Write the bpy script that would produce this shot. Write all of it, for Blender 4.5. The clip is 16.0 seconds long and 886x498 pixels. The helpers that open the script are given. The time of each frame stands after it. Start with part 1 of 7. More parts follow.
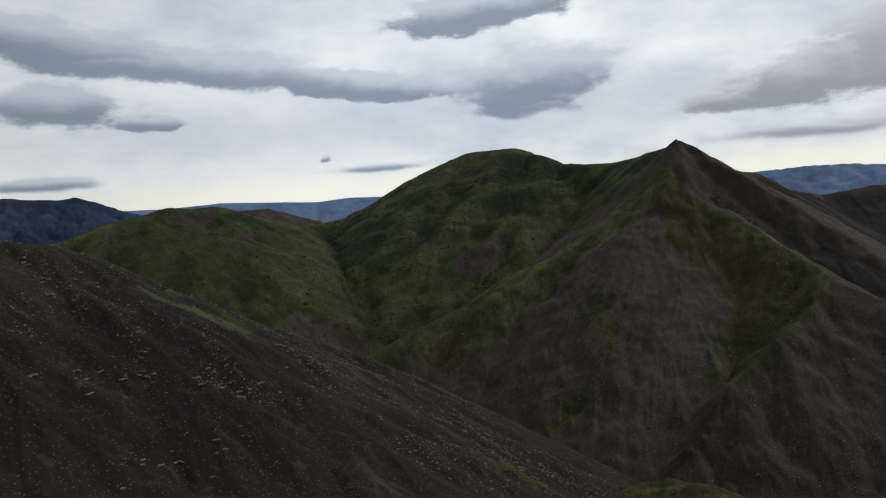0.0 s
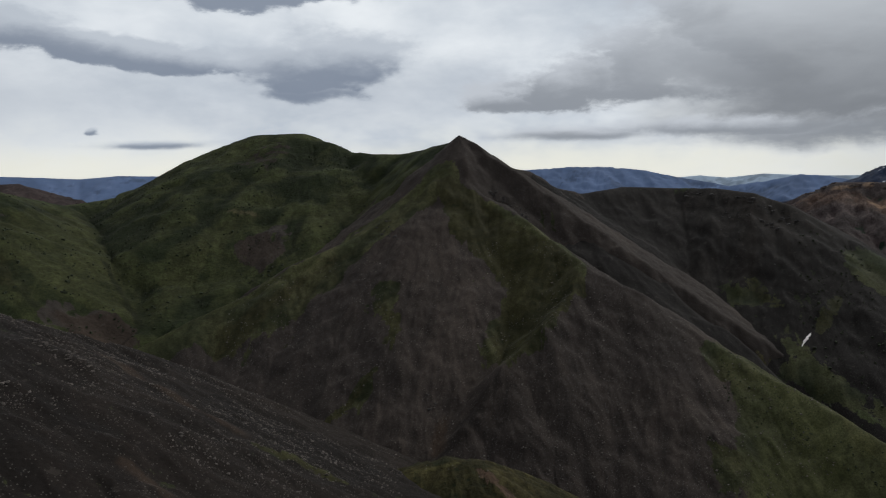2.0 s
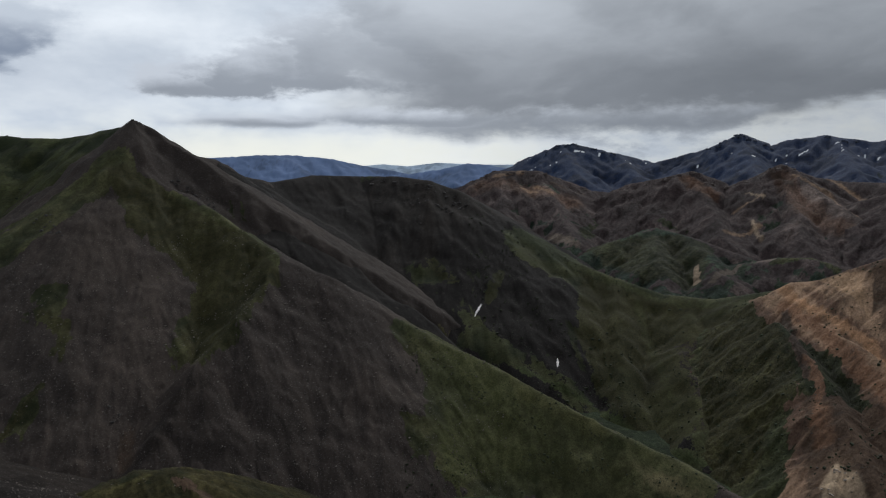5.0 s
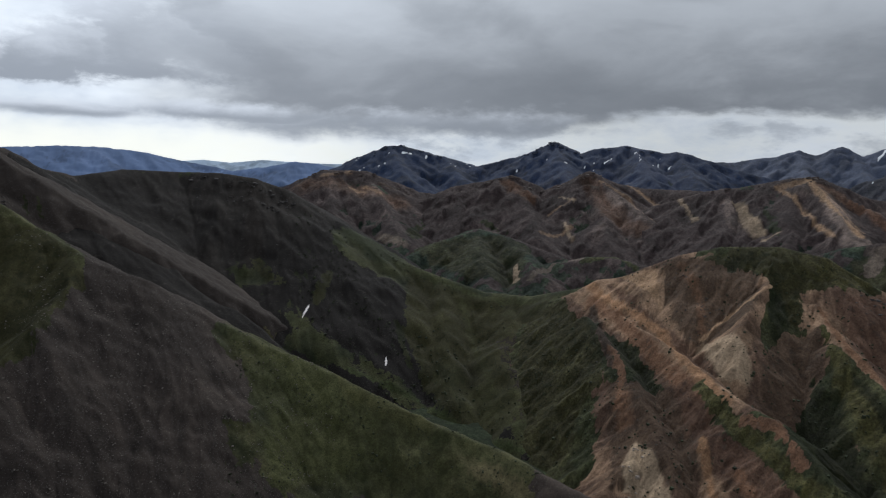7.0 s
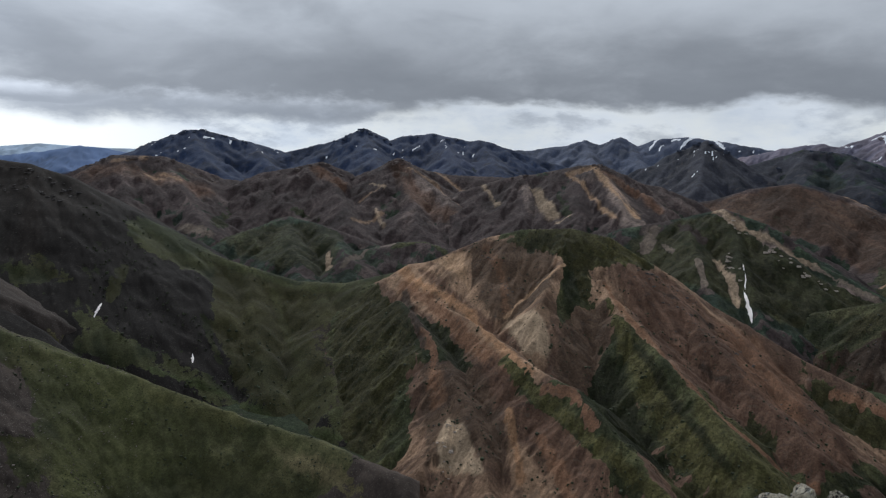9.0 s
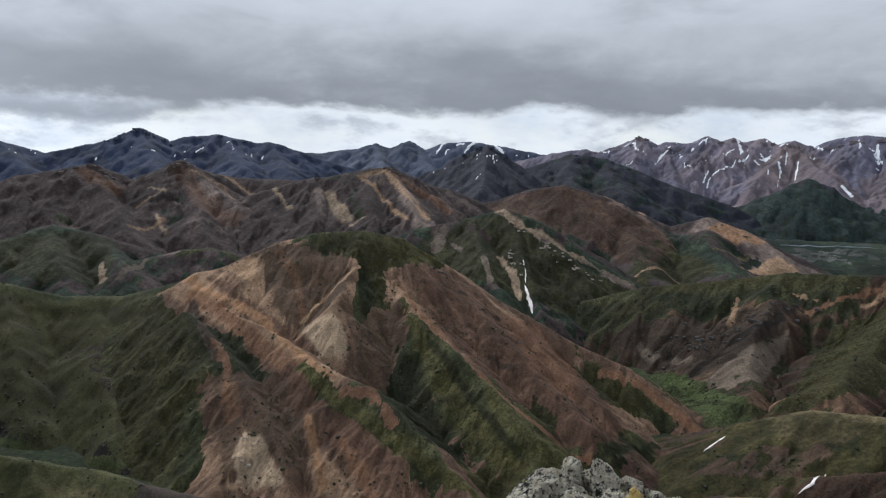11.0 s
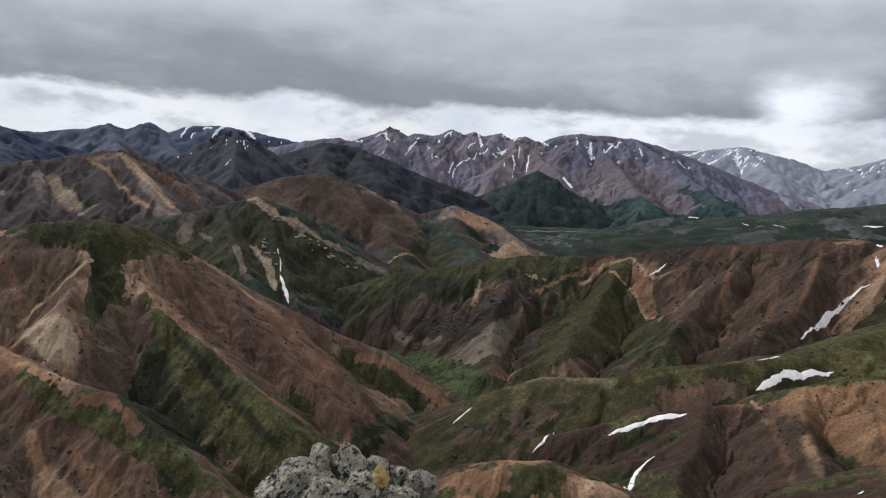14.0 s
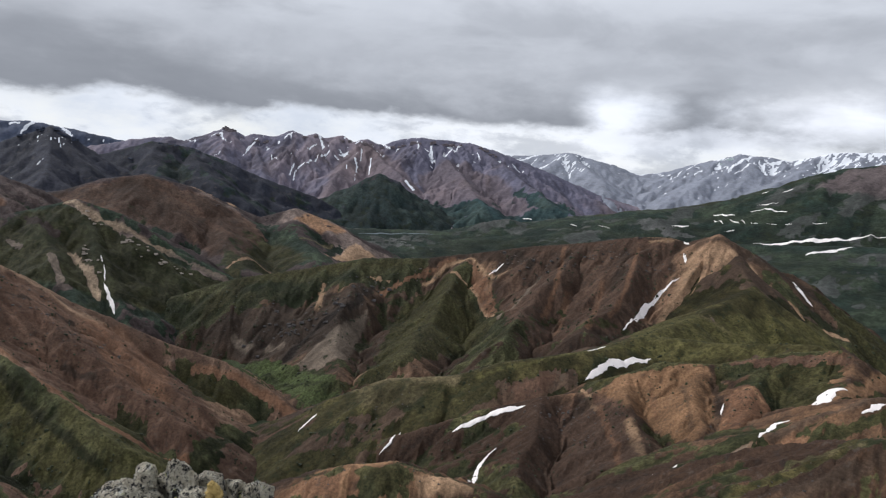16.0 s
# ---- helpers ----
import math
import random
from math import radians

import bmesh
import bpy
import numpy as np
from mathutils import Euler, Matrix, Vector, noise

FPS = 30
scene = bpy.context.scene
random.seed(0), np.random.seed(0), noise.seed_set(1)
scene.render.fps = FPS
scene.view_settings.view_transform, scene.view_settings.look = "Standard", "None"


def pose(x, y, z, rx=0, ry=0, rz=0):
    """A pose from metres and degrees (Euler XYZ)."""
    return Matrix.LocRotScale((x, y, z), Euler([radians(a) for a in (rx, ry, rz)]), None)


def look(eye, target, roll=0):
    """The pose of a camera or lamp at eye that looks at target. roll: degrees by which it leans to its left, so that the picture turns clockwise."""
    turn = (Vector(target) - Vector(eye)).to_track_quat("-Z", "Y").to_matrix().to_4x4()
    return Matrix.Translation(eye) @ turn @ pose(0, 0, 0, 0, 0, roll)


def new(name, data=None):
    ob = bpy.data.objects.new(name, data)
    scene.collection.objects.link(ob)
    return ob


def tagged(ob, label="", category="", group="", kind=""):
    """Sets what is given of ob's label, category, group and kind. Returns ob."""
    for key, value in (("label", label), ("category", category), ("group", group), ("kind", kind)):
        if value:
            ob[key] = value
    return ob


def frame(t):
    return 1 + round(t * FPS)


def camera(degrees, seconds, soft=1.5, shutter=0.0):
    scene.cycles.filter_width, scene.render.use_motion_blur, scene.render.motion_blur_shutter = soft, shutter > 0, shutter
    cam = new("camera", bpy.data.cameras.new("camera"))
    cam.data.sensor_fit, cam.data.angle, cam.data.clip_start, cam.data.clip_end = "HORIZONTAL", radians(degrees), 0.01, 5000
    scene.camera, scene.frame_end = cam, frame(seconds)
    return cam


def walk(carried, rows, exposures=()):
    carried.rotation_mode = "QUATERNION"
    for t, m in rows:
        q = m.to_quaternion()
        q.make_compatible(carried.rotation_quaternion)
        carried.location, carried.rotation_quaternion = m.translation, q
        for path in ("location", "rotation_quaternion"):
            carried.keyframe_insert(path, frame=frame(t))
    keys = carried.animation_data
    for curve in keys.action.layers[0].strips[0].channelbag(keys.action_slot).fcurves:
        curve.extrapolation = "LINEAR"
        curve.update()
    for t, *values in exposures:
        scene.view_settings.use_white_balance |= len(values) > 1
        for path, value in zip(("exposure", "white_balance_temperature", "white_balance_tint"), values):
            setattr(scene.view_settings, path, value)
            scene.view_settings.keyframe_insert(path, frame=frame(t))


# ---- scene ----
cam = camera(64.98, 16.0, soft=1.2)
# seconds, tilt, lean and turn of the hand-held camera on the summit; it swings on an arm's length
TURNS = [
    (0.0, 85.88, 3.75, 7.34),
    (0.5, 85.63, 2.90, 2.64),
    (1.0, 84.95, 1.87, -1.72),
    (1.5, 84.46, 1.30, -5.68),
    (2.0, 84.15, 1.12, -9.89),
    (2.5, 83.61, 0.41, -15.22),
    (3.0, 83.31, -0.30, -20.47),
    (3.5, 83.38, -0.14, -24.26),
    (4.0, 83.28, 0.15, -27.39),
    (4.5, 83.11, 0.44, -31.05),
    (4.7, 82.96, 0.69, -32.59),
    (6.8, 82.80, -0.89, -47.81),
    (7.0, 82.78, -0.91, -48.88),
    (7.5, 82.56, -1.14, -52.30),
    (8.0, 82.38, -1.49, -57.17),
    (8.5, 82.33, -1.48, -61.34),
    (9.0, 82.00, -1.43, -64.32),
    (9.5, 81.98, -1.86, -69.31),
    (9.7, 82.21, -2.11, -71.44),
    (11.8, 82.63, -1.79, -86.75),
    (12.0, 82.68, -2.01, -88.40),
    (12.5, 82.71, -2.54, -92.13),
    (13.0, 82.64, -2.82, -95.19),
    (13.5, 82.68, -2.99, -97.91),
    (14.0, 82.62, -3.35, -101.15),
    (14.5, 82.32, -3.43, -104.63),
    (15.0, 82.57, -3.82, -108.58),
    (15.5, 83.10, -3.67, -110.85),
    (16.0, 83.65, -3.96, -114.01),
]
ARM = 0.2
PATH = []
for seconds, tilt, lean, turn in TURNS:
    side = radians(turn)
    PATH.append((seconds, pose(-ARM * math.sin(side), ARM * math.cos(side), 0.0, tilt, lean, turn)))
walk(cam, PATH, [(0.0, -0.66, 6250, 8), (3.0, -0.82, 6150, 8), (4.5, -0.72, 6050, 8), (7.0, -0.47, 5950, 8), (9.0, -0.26, 5900, 8), (9.5, -0.14, 5900, 8), (12.0, 0.06, 5950, 9), (12.5, 0.06, 6000, 10), (14.5, 0.04, 6080, 11), (16.0, 0.11, 6080, 11)])

# ---- sky and light ----
world = bpy.data.worlds.new("overcast_sky")
scene.world = world
world.use_nodes = True
wt = world.node_tree
wt.nodes.clear()


def wmath(op, a, b=0.0, c=0.0, clamp=False):
    n = wt.nodes.new("ShaderNodeMath")
    n.operation, n.use_clamp = op, clamp
    for i, v in enumerate((a, b, c)):
        if isinstance(v, (int, float)):
            n.inputs[i].default_value = v
        else:
            wt.links.new(v, n.inputs[i])
    return n.outputs[0]


def wnoise(vec, scale, detail=5.0, rough=0.55, distort=0.0):
    n = wt.nodes.new("ShaderNodeTexNoise")
    n.inputs["Scale"].default_value, n.inputs["Detail"].default_value = scale, detail
    n.inputs["Roughness"].default_value, n.inputs["Distortion"].default_value = rough, distort
    wt.links.new(vec, n.inputs["Vector"])
    return n.outputs["Fac"]


def wstep(v, lo, hi):
    n = wt.nodes.new("ShaderNodeMapRange")
    n.interpolation_type = "SMOOTHSTEP"
    wt.links.new(v, n.inputs[0])
    n.inputs[1].default_value, n.inputs[2].default_value = lo, hi
    return n.outputs[0]


def wmix(fac, a, b):
    n = wt.nodes.new("ShaderNodeMix")
    n.data_type = "RGBA"
    wt.links.new(fac, n.inputs[0])
    for sock, v in ((n.inputs[6], a), (n.inputs[7], b)):
        if isinstance(v, tuple):
            sock.default_value = (*v, 1)
        else:
            wt.links.new(v, sock)
    return n.outputs[2]


SUN_EL, SUN_AZ = 38.0, 58.0
coord = wt.nodes.new("ShaderNodeTexCoord").outputs["Generated"]
sep = wt.nodes.new("ShaderNodeSeparateXYZ")
wt.links.new(coord, sep.inputs[0])
dx, dy, dz = sep.outputs
bear = wmath("MULTIPLY", wmath("ARCTAN2", dx, dy), 57.2958)
lift = wmath("MULTIPLY", wmath("ARCSINE", dz), 57.2958)
ang = wt.nodes.new("ShaderNodeCombineXYZ")
wt.links.new(wmath("MULTIPLY", bear, 0.05), ang.inputs[0])
wt.links.new(wmath("MULTIPLY", lift, 0.11), ang.inputs[1])
sheet = ang.outputs[0]
edge = wmath("SUBTRACT", wnoise(sheet, 1.7, 7.0, 0.55, 0.25), 0.5)
puff = wmath("SUBTRACT", wnoise(sheet, 4.2, 8.0, 0.62, 0.1), 0.5)
broad = wmath("SUBTRACT", wnoise(sheet, 0.9, 5.0, 0.5, 0.2), 0.5)

swirl = wmath("SUBTRACT", wnoise(sheet, 2.6, 5.0, 0.5, 0.0), 0.5)


def bank(az, el, wide, high, tilt=0.0, soft=0.5, rag=1.35):
    """A cloud bank round a bearing and a height: 1 inside and 0 outside a billowed edge, and how far down its underside."""
    a = wmath("ADD", wmath("SUBTRACT", bear, az), wmath("MULTIPLY", swirl, 9.0))
    e = wmath("DIVIDE", wmath("ADD", wmath("SUBTRACT", wmath("SUBTRACT", lift, el), wmath("MULTIPLY", a, tilt)), wmath("MULTIPLY", broad, 1.4)), high)
    a = wmath("DIVIDE", a, wide)
    r = wmath("SQRT", wmath("ADD", wmath("MULTIPLY", a, a), wmath("MULTIPLY", e, e)))
    r = wmath("ADD", r, wmath("ADD", wmath("MULTIPLY", edge, rag), wmath("MULTIPLY", puff, rag * 1.1)))
    mask = wstep(wmath("SUBTRACT", 1.0, r), -soft * 0.5, soft * 0.5)
    return mask, wmath("MULTIPLY", mask, wmath("SUBTRACT", 0.5, wmath("MULTIPLY", e, 0.55), 0.0, True))


BANKS = [  # bearing, height, half width, half height, tilt, softness
    (-40, 13.2, 12, 1.6, -0.10, 0.5), (-29, 11.4, 13, 1.5, -0.10, 0.4), (-14, 9.6, 9, 1.2, -0.12, 0.35), (-36, 8.4, 6, 1.5, 0.0, 0.4), (-30, 7.2, 2.2, 0.6, 0.0, 0.5),
    (-3.5, 14.6, 8.5, 1.6, 0.09, 0.3), (0, 9.0, 6.5, 2.3, 0.08, 0.7), (-1, 7.2, 4.5, 1.2, 0.0, 0.7), (-16.6, 4.0, 0.8, 0.28, 0.1, 0.7), (-37, 2.9, 4, 0.5, 0.0, 0.9), (-12, 3.0, 5, 0.35, 0.0, 1.0)]
HEAVY = [(17, 6.3, 5, 1.3, 0.06, 0.4), (23, 7.6, 7, 2.2, 0.05, 0.4), (32, 9, 11, 3.6, 0.0, 0.5), (40, 12, 14, 4.5, 0.0, 0.6), (21, 3.2, 7, 0.5, 0.0, 1.2), (34, 3.6, 10, 0.8, 0.0, 0.9), (41, 3.3, 12, 1.5, 0.0, 1.0), (52, 3.2, 12, 1.3, 0.0, 0.8)]


def banks(rows, rag=1.35):
    best = under = None
    for az, el, wide, high, tilt, soft in rows:
        b, u = bank(az, el, wide, high, tilt, soft * 1.1, rag)
        best, under = (b, u) if best is None else (wmath("MAXIMUM", best, b), wmath("MAXIMUM", under, u))
    return best, under


(dark, dark_under), (heavy, heavy_under) = banks(BANKS), banks(HEAVY)
# the closed deck over the eastern half, with its ragged lower rim
rim = wmath("ADD", lift, wmath("ADD", wmath("MULTIPLY", edge, 4.2), wmath("MULTIPLY", puff, 2.4)))
deck = wmath("MULTIPLY", wstep(rim, 3.5, 4.6), wstep(wmath("ADD", bear, wmath("MULTIPLY", edge, 16.0)), 22.0, 36.0))
gaps = banks([(128, 5.4, 3.0, 2.0, 0.0, 1.6), (144, 5.4, 6, 2.4, 0.0, 1.6), (153, 8, 6, 2.4, 0.0, 1.6)], 1.4)[0]
deck = wmath("MULTIPLY", deck, wmath("SUBTRACT", 1.0, wmath("MULTIPLY", gaps, 0.97)))
heavy = wmath("MAXIMUM", heavy, wmath("MULTIPLY", banks([(133, 3.9, 6, 0.8, 0.0, 0.9)])[0], 0.8))
nishita = wt.nodes.new("ShaderNodeTexSky")
nishita.sky_type, nishita.sun_disc = "NISHITA", False
nishita.sun_elevation, nishita.sun_rotation = radians(SUN_EL), radians(SUN_AZ)
open_sky = wt.nodes.new("ShaderNodeMix")
open_sky.data_type, open_sky.blend_type = "RGBA", "MULTIPLY"
open_sky.inputs[0].default_value = 1.0
wt.links.new(nishita.outputs[0], open_sky.inputs[6])
open_sky.inputs[7].default_value = (0.09, 0.09, 0.09, 1)
veil = wmix(wstep(wmath("ADD", broad, wmath("MULTIPLY", puff, 0.22)), -0.30, 0.22), (0.50, 0.545, 0.61), (0.95, 0.955, 0.96))
sky = wmix(wmath("ADD", wstep(broad, -0.3, 0.0), 0.8, 0.0, True), open_sky.outputs[2], veil)
glow = wmath("MULTIPLY", wstep(lift, 6.5, 0.8), wmath("ADD", wmath("ADD", wmath("MULTIPLY", edge, 3.0), wmath("MULTIPLY", puff, 2.6)), 0.35, 0.0, True))
sky = wmix(glow, sky, (0.86, 0.85, 0.79))
thin = banks([(-22, 6.4, 17, 2.6, -0.05, 2.0), (2, 7.0, 12, 2.2, 0.0, 2.0)], 1.0)[0]
sky = wmix(wmath("MULTIPLY", thin, 0.62), sky, (0.47, 0.505, 0.565))
sky = wmix(wmath("MULTIPLY", wstep(lift, 3.4, 0.6), wmath("MULTIPLY", wstep(bear, 50.0, 26.0), 0.7)), sky, (0.97, 0.92, 0.77))
grey = wmix(wstep(wmath("ADD", dark_under, wmath("MULTIPLY", wmath("ADD", puff, edge), 0.7)), 0.15, 0.75), (0.56, 0.59, 0.64), (0.215, 0.25, 0.32))
sky = wmix(wmath("MULTIPLY", dark, 0.88), sky, grey)
heavy_col = wmix(wstep(wmath("ADD", heavy_under, wmath("MULTIPLY", wmath("ADD", puff, edge), 0.9)), 0.05, 0.8), (0.60, 0.615, 0.65), (0.285, 0.30, 0.33))
sky = wmix(wmath("MULTIPLY", heavy, 0.92), sky, heavy_col)
deck_high = wstep(wmath("ADD", lift, wmath("ADD", wmath("MULTIPLY", edge, 6.0), wmath("MULTIPLY", puff, 1.5))), 4.0, 15.0)
deck_col = wmix(deck_high, (0.275, 0.285, 0.305), (0.66, 0.675, 0.70))
deck_col = wmix(wmath("MULTIPLY", wstep(wmath("ADD", wmath("MULTIPLY", puff, 0.4), broad), 0.0, 0.3), 0.4), deck_col, (0.66, 0.67, 0.69))
flat = wt.nodes.new("ShaderNodeCombineXYZ")
wt.links.new(wmath("MULTIPLY", bear, 0.045), flat.inputs[0])
wt.links.new(wmath("MULTIPLY", lift, 0.12), flat.inputs[1])
layer = wnoise(flat.outputs[0], 1.8, 6.0, 0.52, 0.3)
deck_col = wmix(wmath("MULTIPLY", wstep(layer, 0.52, 0.32), 0.32), deck_col, (0.21, 0.22, 0.24))
deck_col = wmix(wmath("MULTIPLY", wstep(layer, 0.52, 0.72), 0.3), deck_col, (0.66, 0.675, 0.70))
# torn grey stratus in the bright band below the deck
torn = wmath("MULTIPLY", wstep(wmath("ADD", layer, wmath("MULTIPLY", puff, 0.6)), 0.50, 0.36), wstep(bear, 34.0, 46.0))
sky = wmix(wmath("MULTIPLY", torn, 0.6), sky, (0.42, 0.435, 0.46))
sky = wmix(wmath("MULTIPLY", gaps, 0.55), sky, (1.2, 1.2, 1.22))
sky = wmix(deck, sky, deck_col)
# thinner, brighter cloud over the north
toward = wstep(wmath("ABSOLUTE", wmath("SUBTRACT", bear, 5.0)), 66.0, 18.0)
# unseen overhead sky, dimmed to darken the land, brighter westward to light the outcrop
sky = wmix(wstep(lift, 17.0, 34.0), sky, wmix(wstep(dx, 0.1, -0.6), (0.32, 0.33, 0.35), (0.54, 0.55, 0.57)))
back = wt.nodes.new("ShaderNodeBackground")
wt.links.new(wmath("ADD", wmath("MULTIPLY", toward, 0.55), 1.0), back.inputs[1])
wt.links.new(sky, back.inputs[0])
out = wt.nodes.new("ShaderNodeOutputWorld")
wt.links.new(back.outputs[0], out.inputs[0])

sun_data = bpy.data.lights.new("sun", "SUN")
sun_data.energy, sun_data.angle, sun_data.color = 2.55, radians(10), (1.0, 0.96, 0.90)
sun = new("sun", sun_data)
sun.matrix_world = look((math.sin(radians(SUN_AZ)) * 100, math.cos(radians(SUN_AZ)) * 100, math.tan(radians(SUN_EL)) * 100), (0, 0, 0))

# ---- noise over the plan ----


def lattice(ix, iy, seed):
    h = (ix.astype(np.int64) * 374761393 + iy.astype(np.int64) * 668265263 + seed * 974634777) & 0xFFFFFFFF
    h = ((h ^ (h >> 13)) * 1274126177) & 0xFFFFFFFF
    return ((h ^ (h >> 16)) & 0xFFFF).astype(np.float32) / 65535.0


def vnoise(x, y, seed=0):
    """Smooth noise from 0 to 1."""
    ix, iy = np.floor(x), np.floor(y)
    fx, fy = (x - ix).astype(np.float32), (y - iy).astype(np.float32)
    fx, fy = fx * fx * fx * (fx * (fx * 6 - 15) + 10), fy * fy * fy * (fy * (fy * 6 - 15) + 10)
    a, b = lattice(ix, iy, seed), lattice(ix + 1, iy, seed)
    c, d = lattice(ix, iy + 1, seed), lattice(ix + 1, iy + 1, seed)
    return a + (b - a) * fx + (c - a) * fy + (a - b - c + d) * fx * fy


def fbm(x, y, octaves=4, seed=0, gain=0.5):
    """Layered noise about 0, mostly within -0.5 to 0.5."""
    total, amp, norm = 0.0, 1.0, 0.0
    for o in range(octaves):
        total = total + amp * (vnoise(x * 2.03 ** o + 17.3 * o, y * 2.03 ** o - 9.1 * o, seed + o) - 0.5)
        norm += amp
        amp *= gain
    return total / norm * 1.6


def ease(v, lo, hi):
    t = np.clip((v - lo) / (hi - lo), 0, 1)
    return t * t * (3 - 2 * t)


# ---- the lie of the land ----


def spot(az, el, dist):
    """A place by bearing (degrees east of north), height above the eye (degrees) and distance on the plan."""
    return (math.sin(radians(az)) * dist, math.cos(radians(az)) * dist, math.tan(radians(el)) * dist)


def valley_floor(x, y):
    """Height of the valley floors: falling from the west to the wide river plain in the east."""
    az, d = np.degrees(np.arctan2(x, y)), np.hypot(x, y)
    z = -180.0 - 60.0 * ease(az, -15, 5) - 40.0 * ease(az, 20, 70) - 12.0 * ease(d, 600, 1200)
    return z + 6.0 * fbm(x / 160, y / 160, 4, 77) * ease(d, 200, 500) + 14.0 * fbm(x / 700, y / 700, 3, 78) * ease(d, 1500, 2500)


def erode(x, y, gx, gy, size, depth, octaves, rim, seed, crisp):
    """Branching gullies that run down the slope (gx, gy); also the large and the fine runnels alone, about 0."""
    gx, gy, total, bands = gx.copy(), gy.copy(), 0.0, []
    for o in range(octaves):
        px, py = x / size, y / size
        slope = np.hypot(gx, gy) + 1e-3
        ux, uy = -gy / slope, gx / slope
        ix, iy = np.floor(px), np.floor(py)
        fx, fy = (px - ix).astype(np.float32), (py - iy).astype(np.float32)
        c = s = weight = 0.0
        for i in (-1, 0, 1):
            for j in (-1, 0, 1):
                qx, qy = fx - i - lattice(ix + i, iy + j, seed), fy - j - lattice(ix + i, iy + j, seed + 7)
                w = np.exp(-2.2 * (qx * qx + qy * qy))
                turn = 6.2832 * (qx * ux + qy * uy)
                c, s, weight = c + w * np.cos(turn), s + w * np.sin(turn), weight + w
        c, s = c / weight, s / weight
        amp = depth * ease(slope, 0.08, 0.45) * ease(rim, 0.0, 0.9 * size)
        total = total + amp * (c + (1.0 - 2.0 * np.sqrt(np.clip(0.5 - 0.5 * c, 0, 1)) + 0.27 - c) * crisp)
        gx, gy = gx - amp * 6.2832 / size * s * ux, gy - amp * 6.2832 / size * s * uy
        bands.append(c)
        size, depth, seed = size * 0.47, depth * 0.42, seed + 13
    half = len(bands) // 2
    return total, sum(bands[:half]) / half, sum(bands[half:]) / (len(bands) - half)


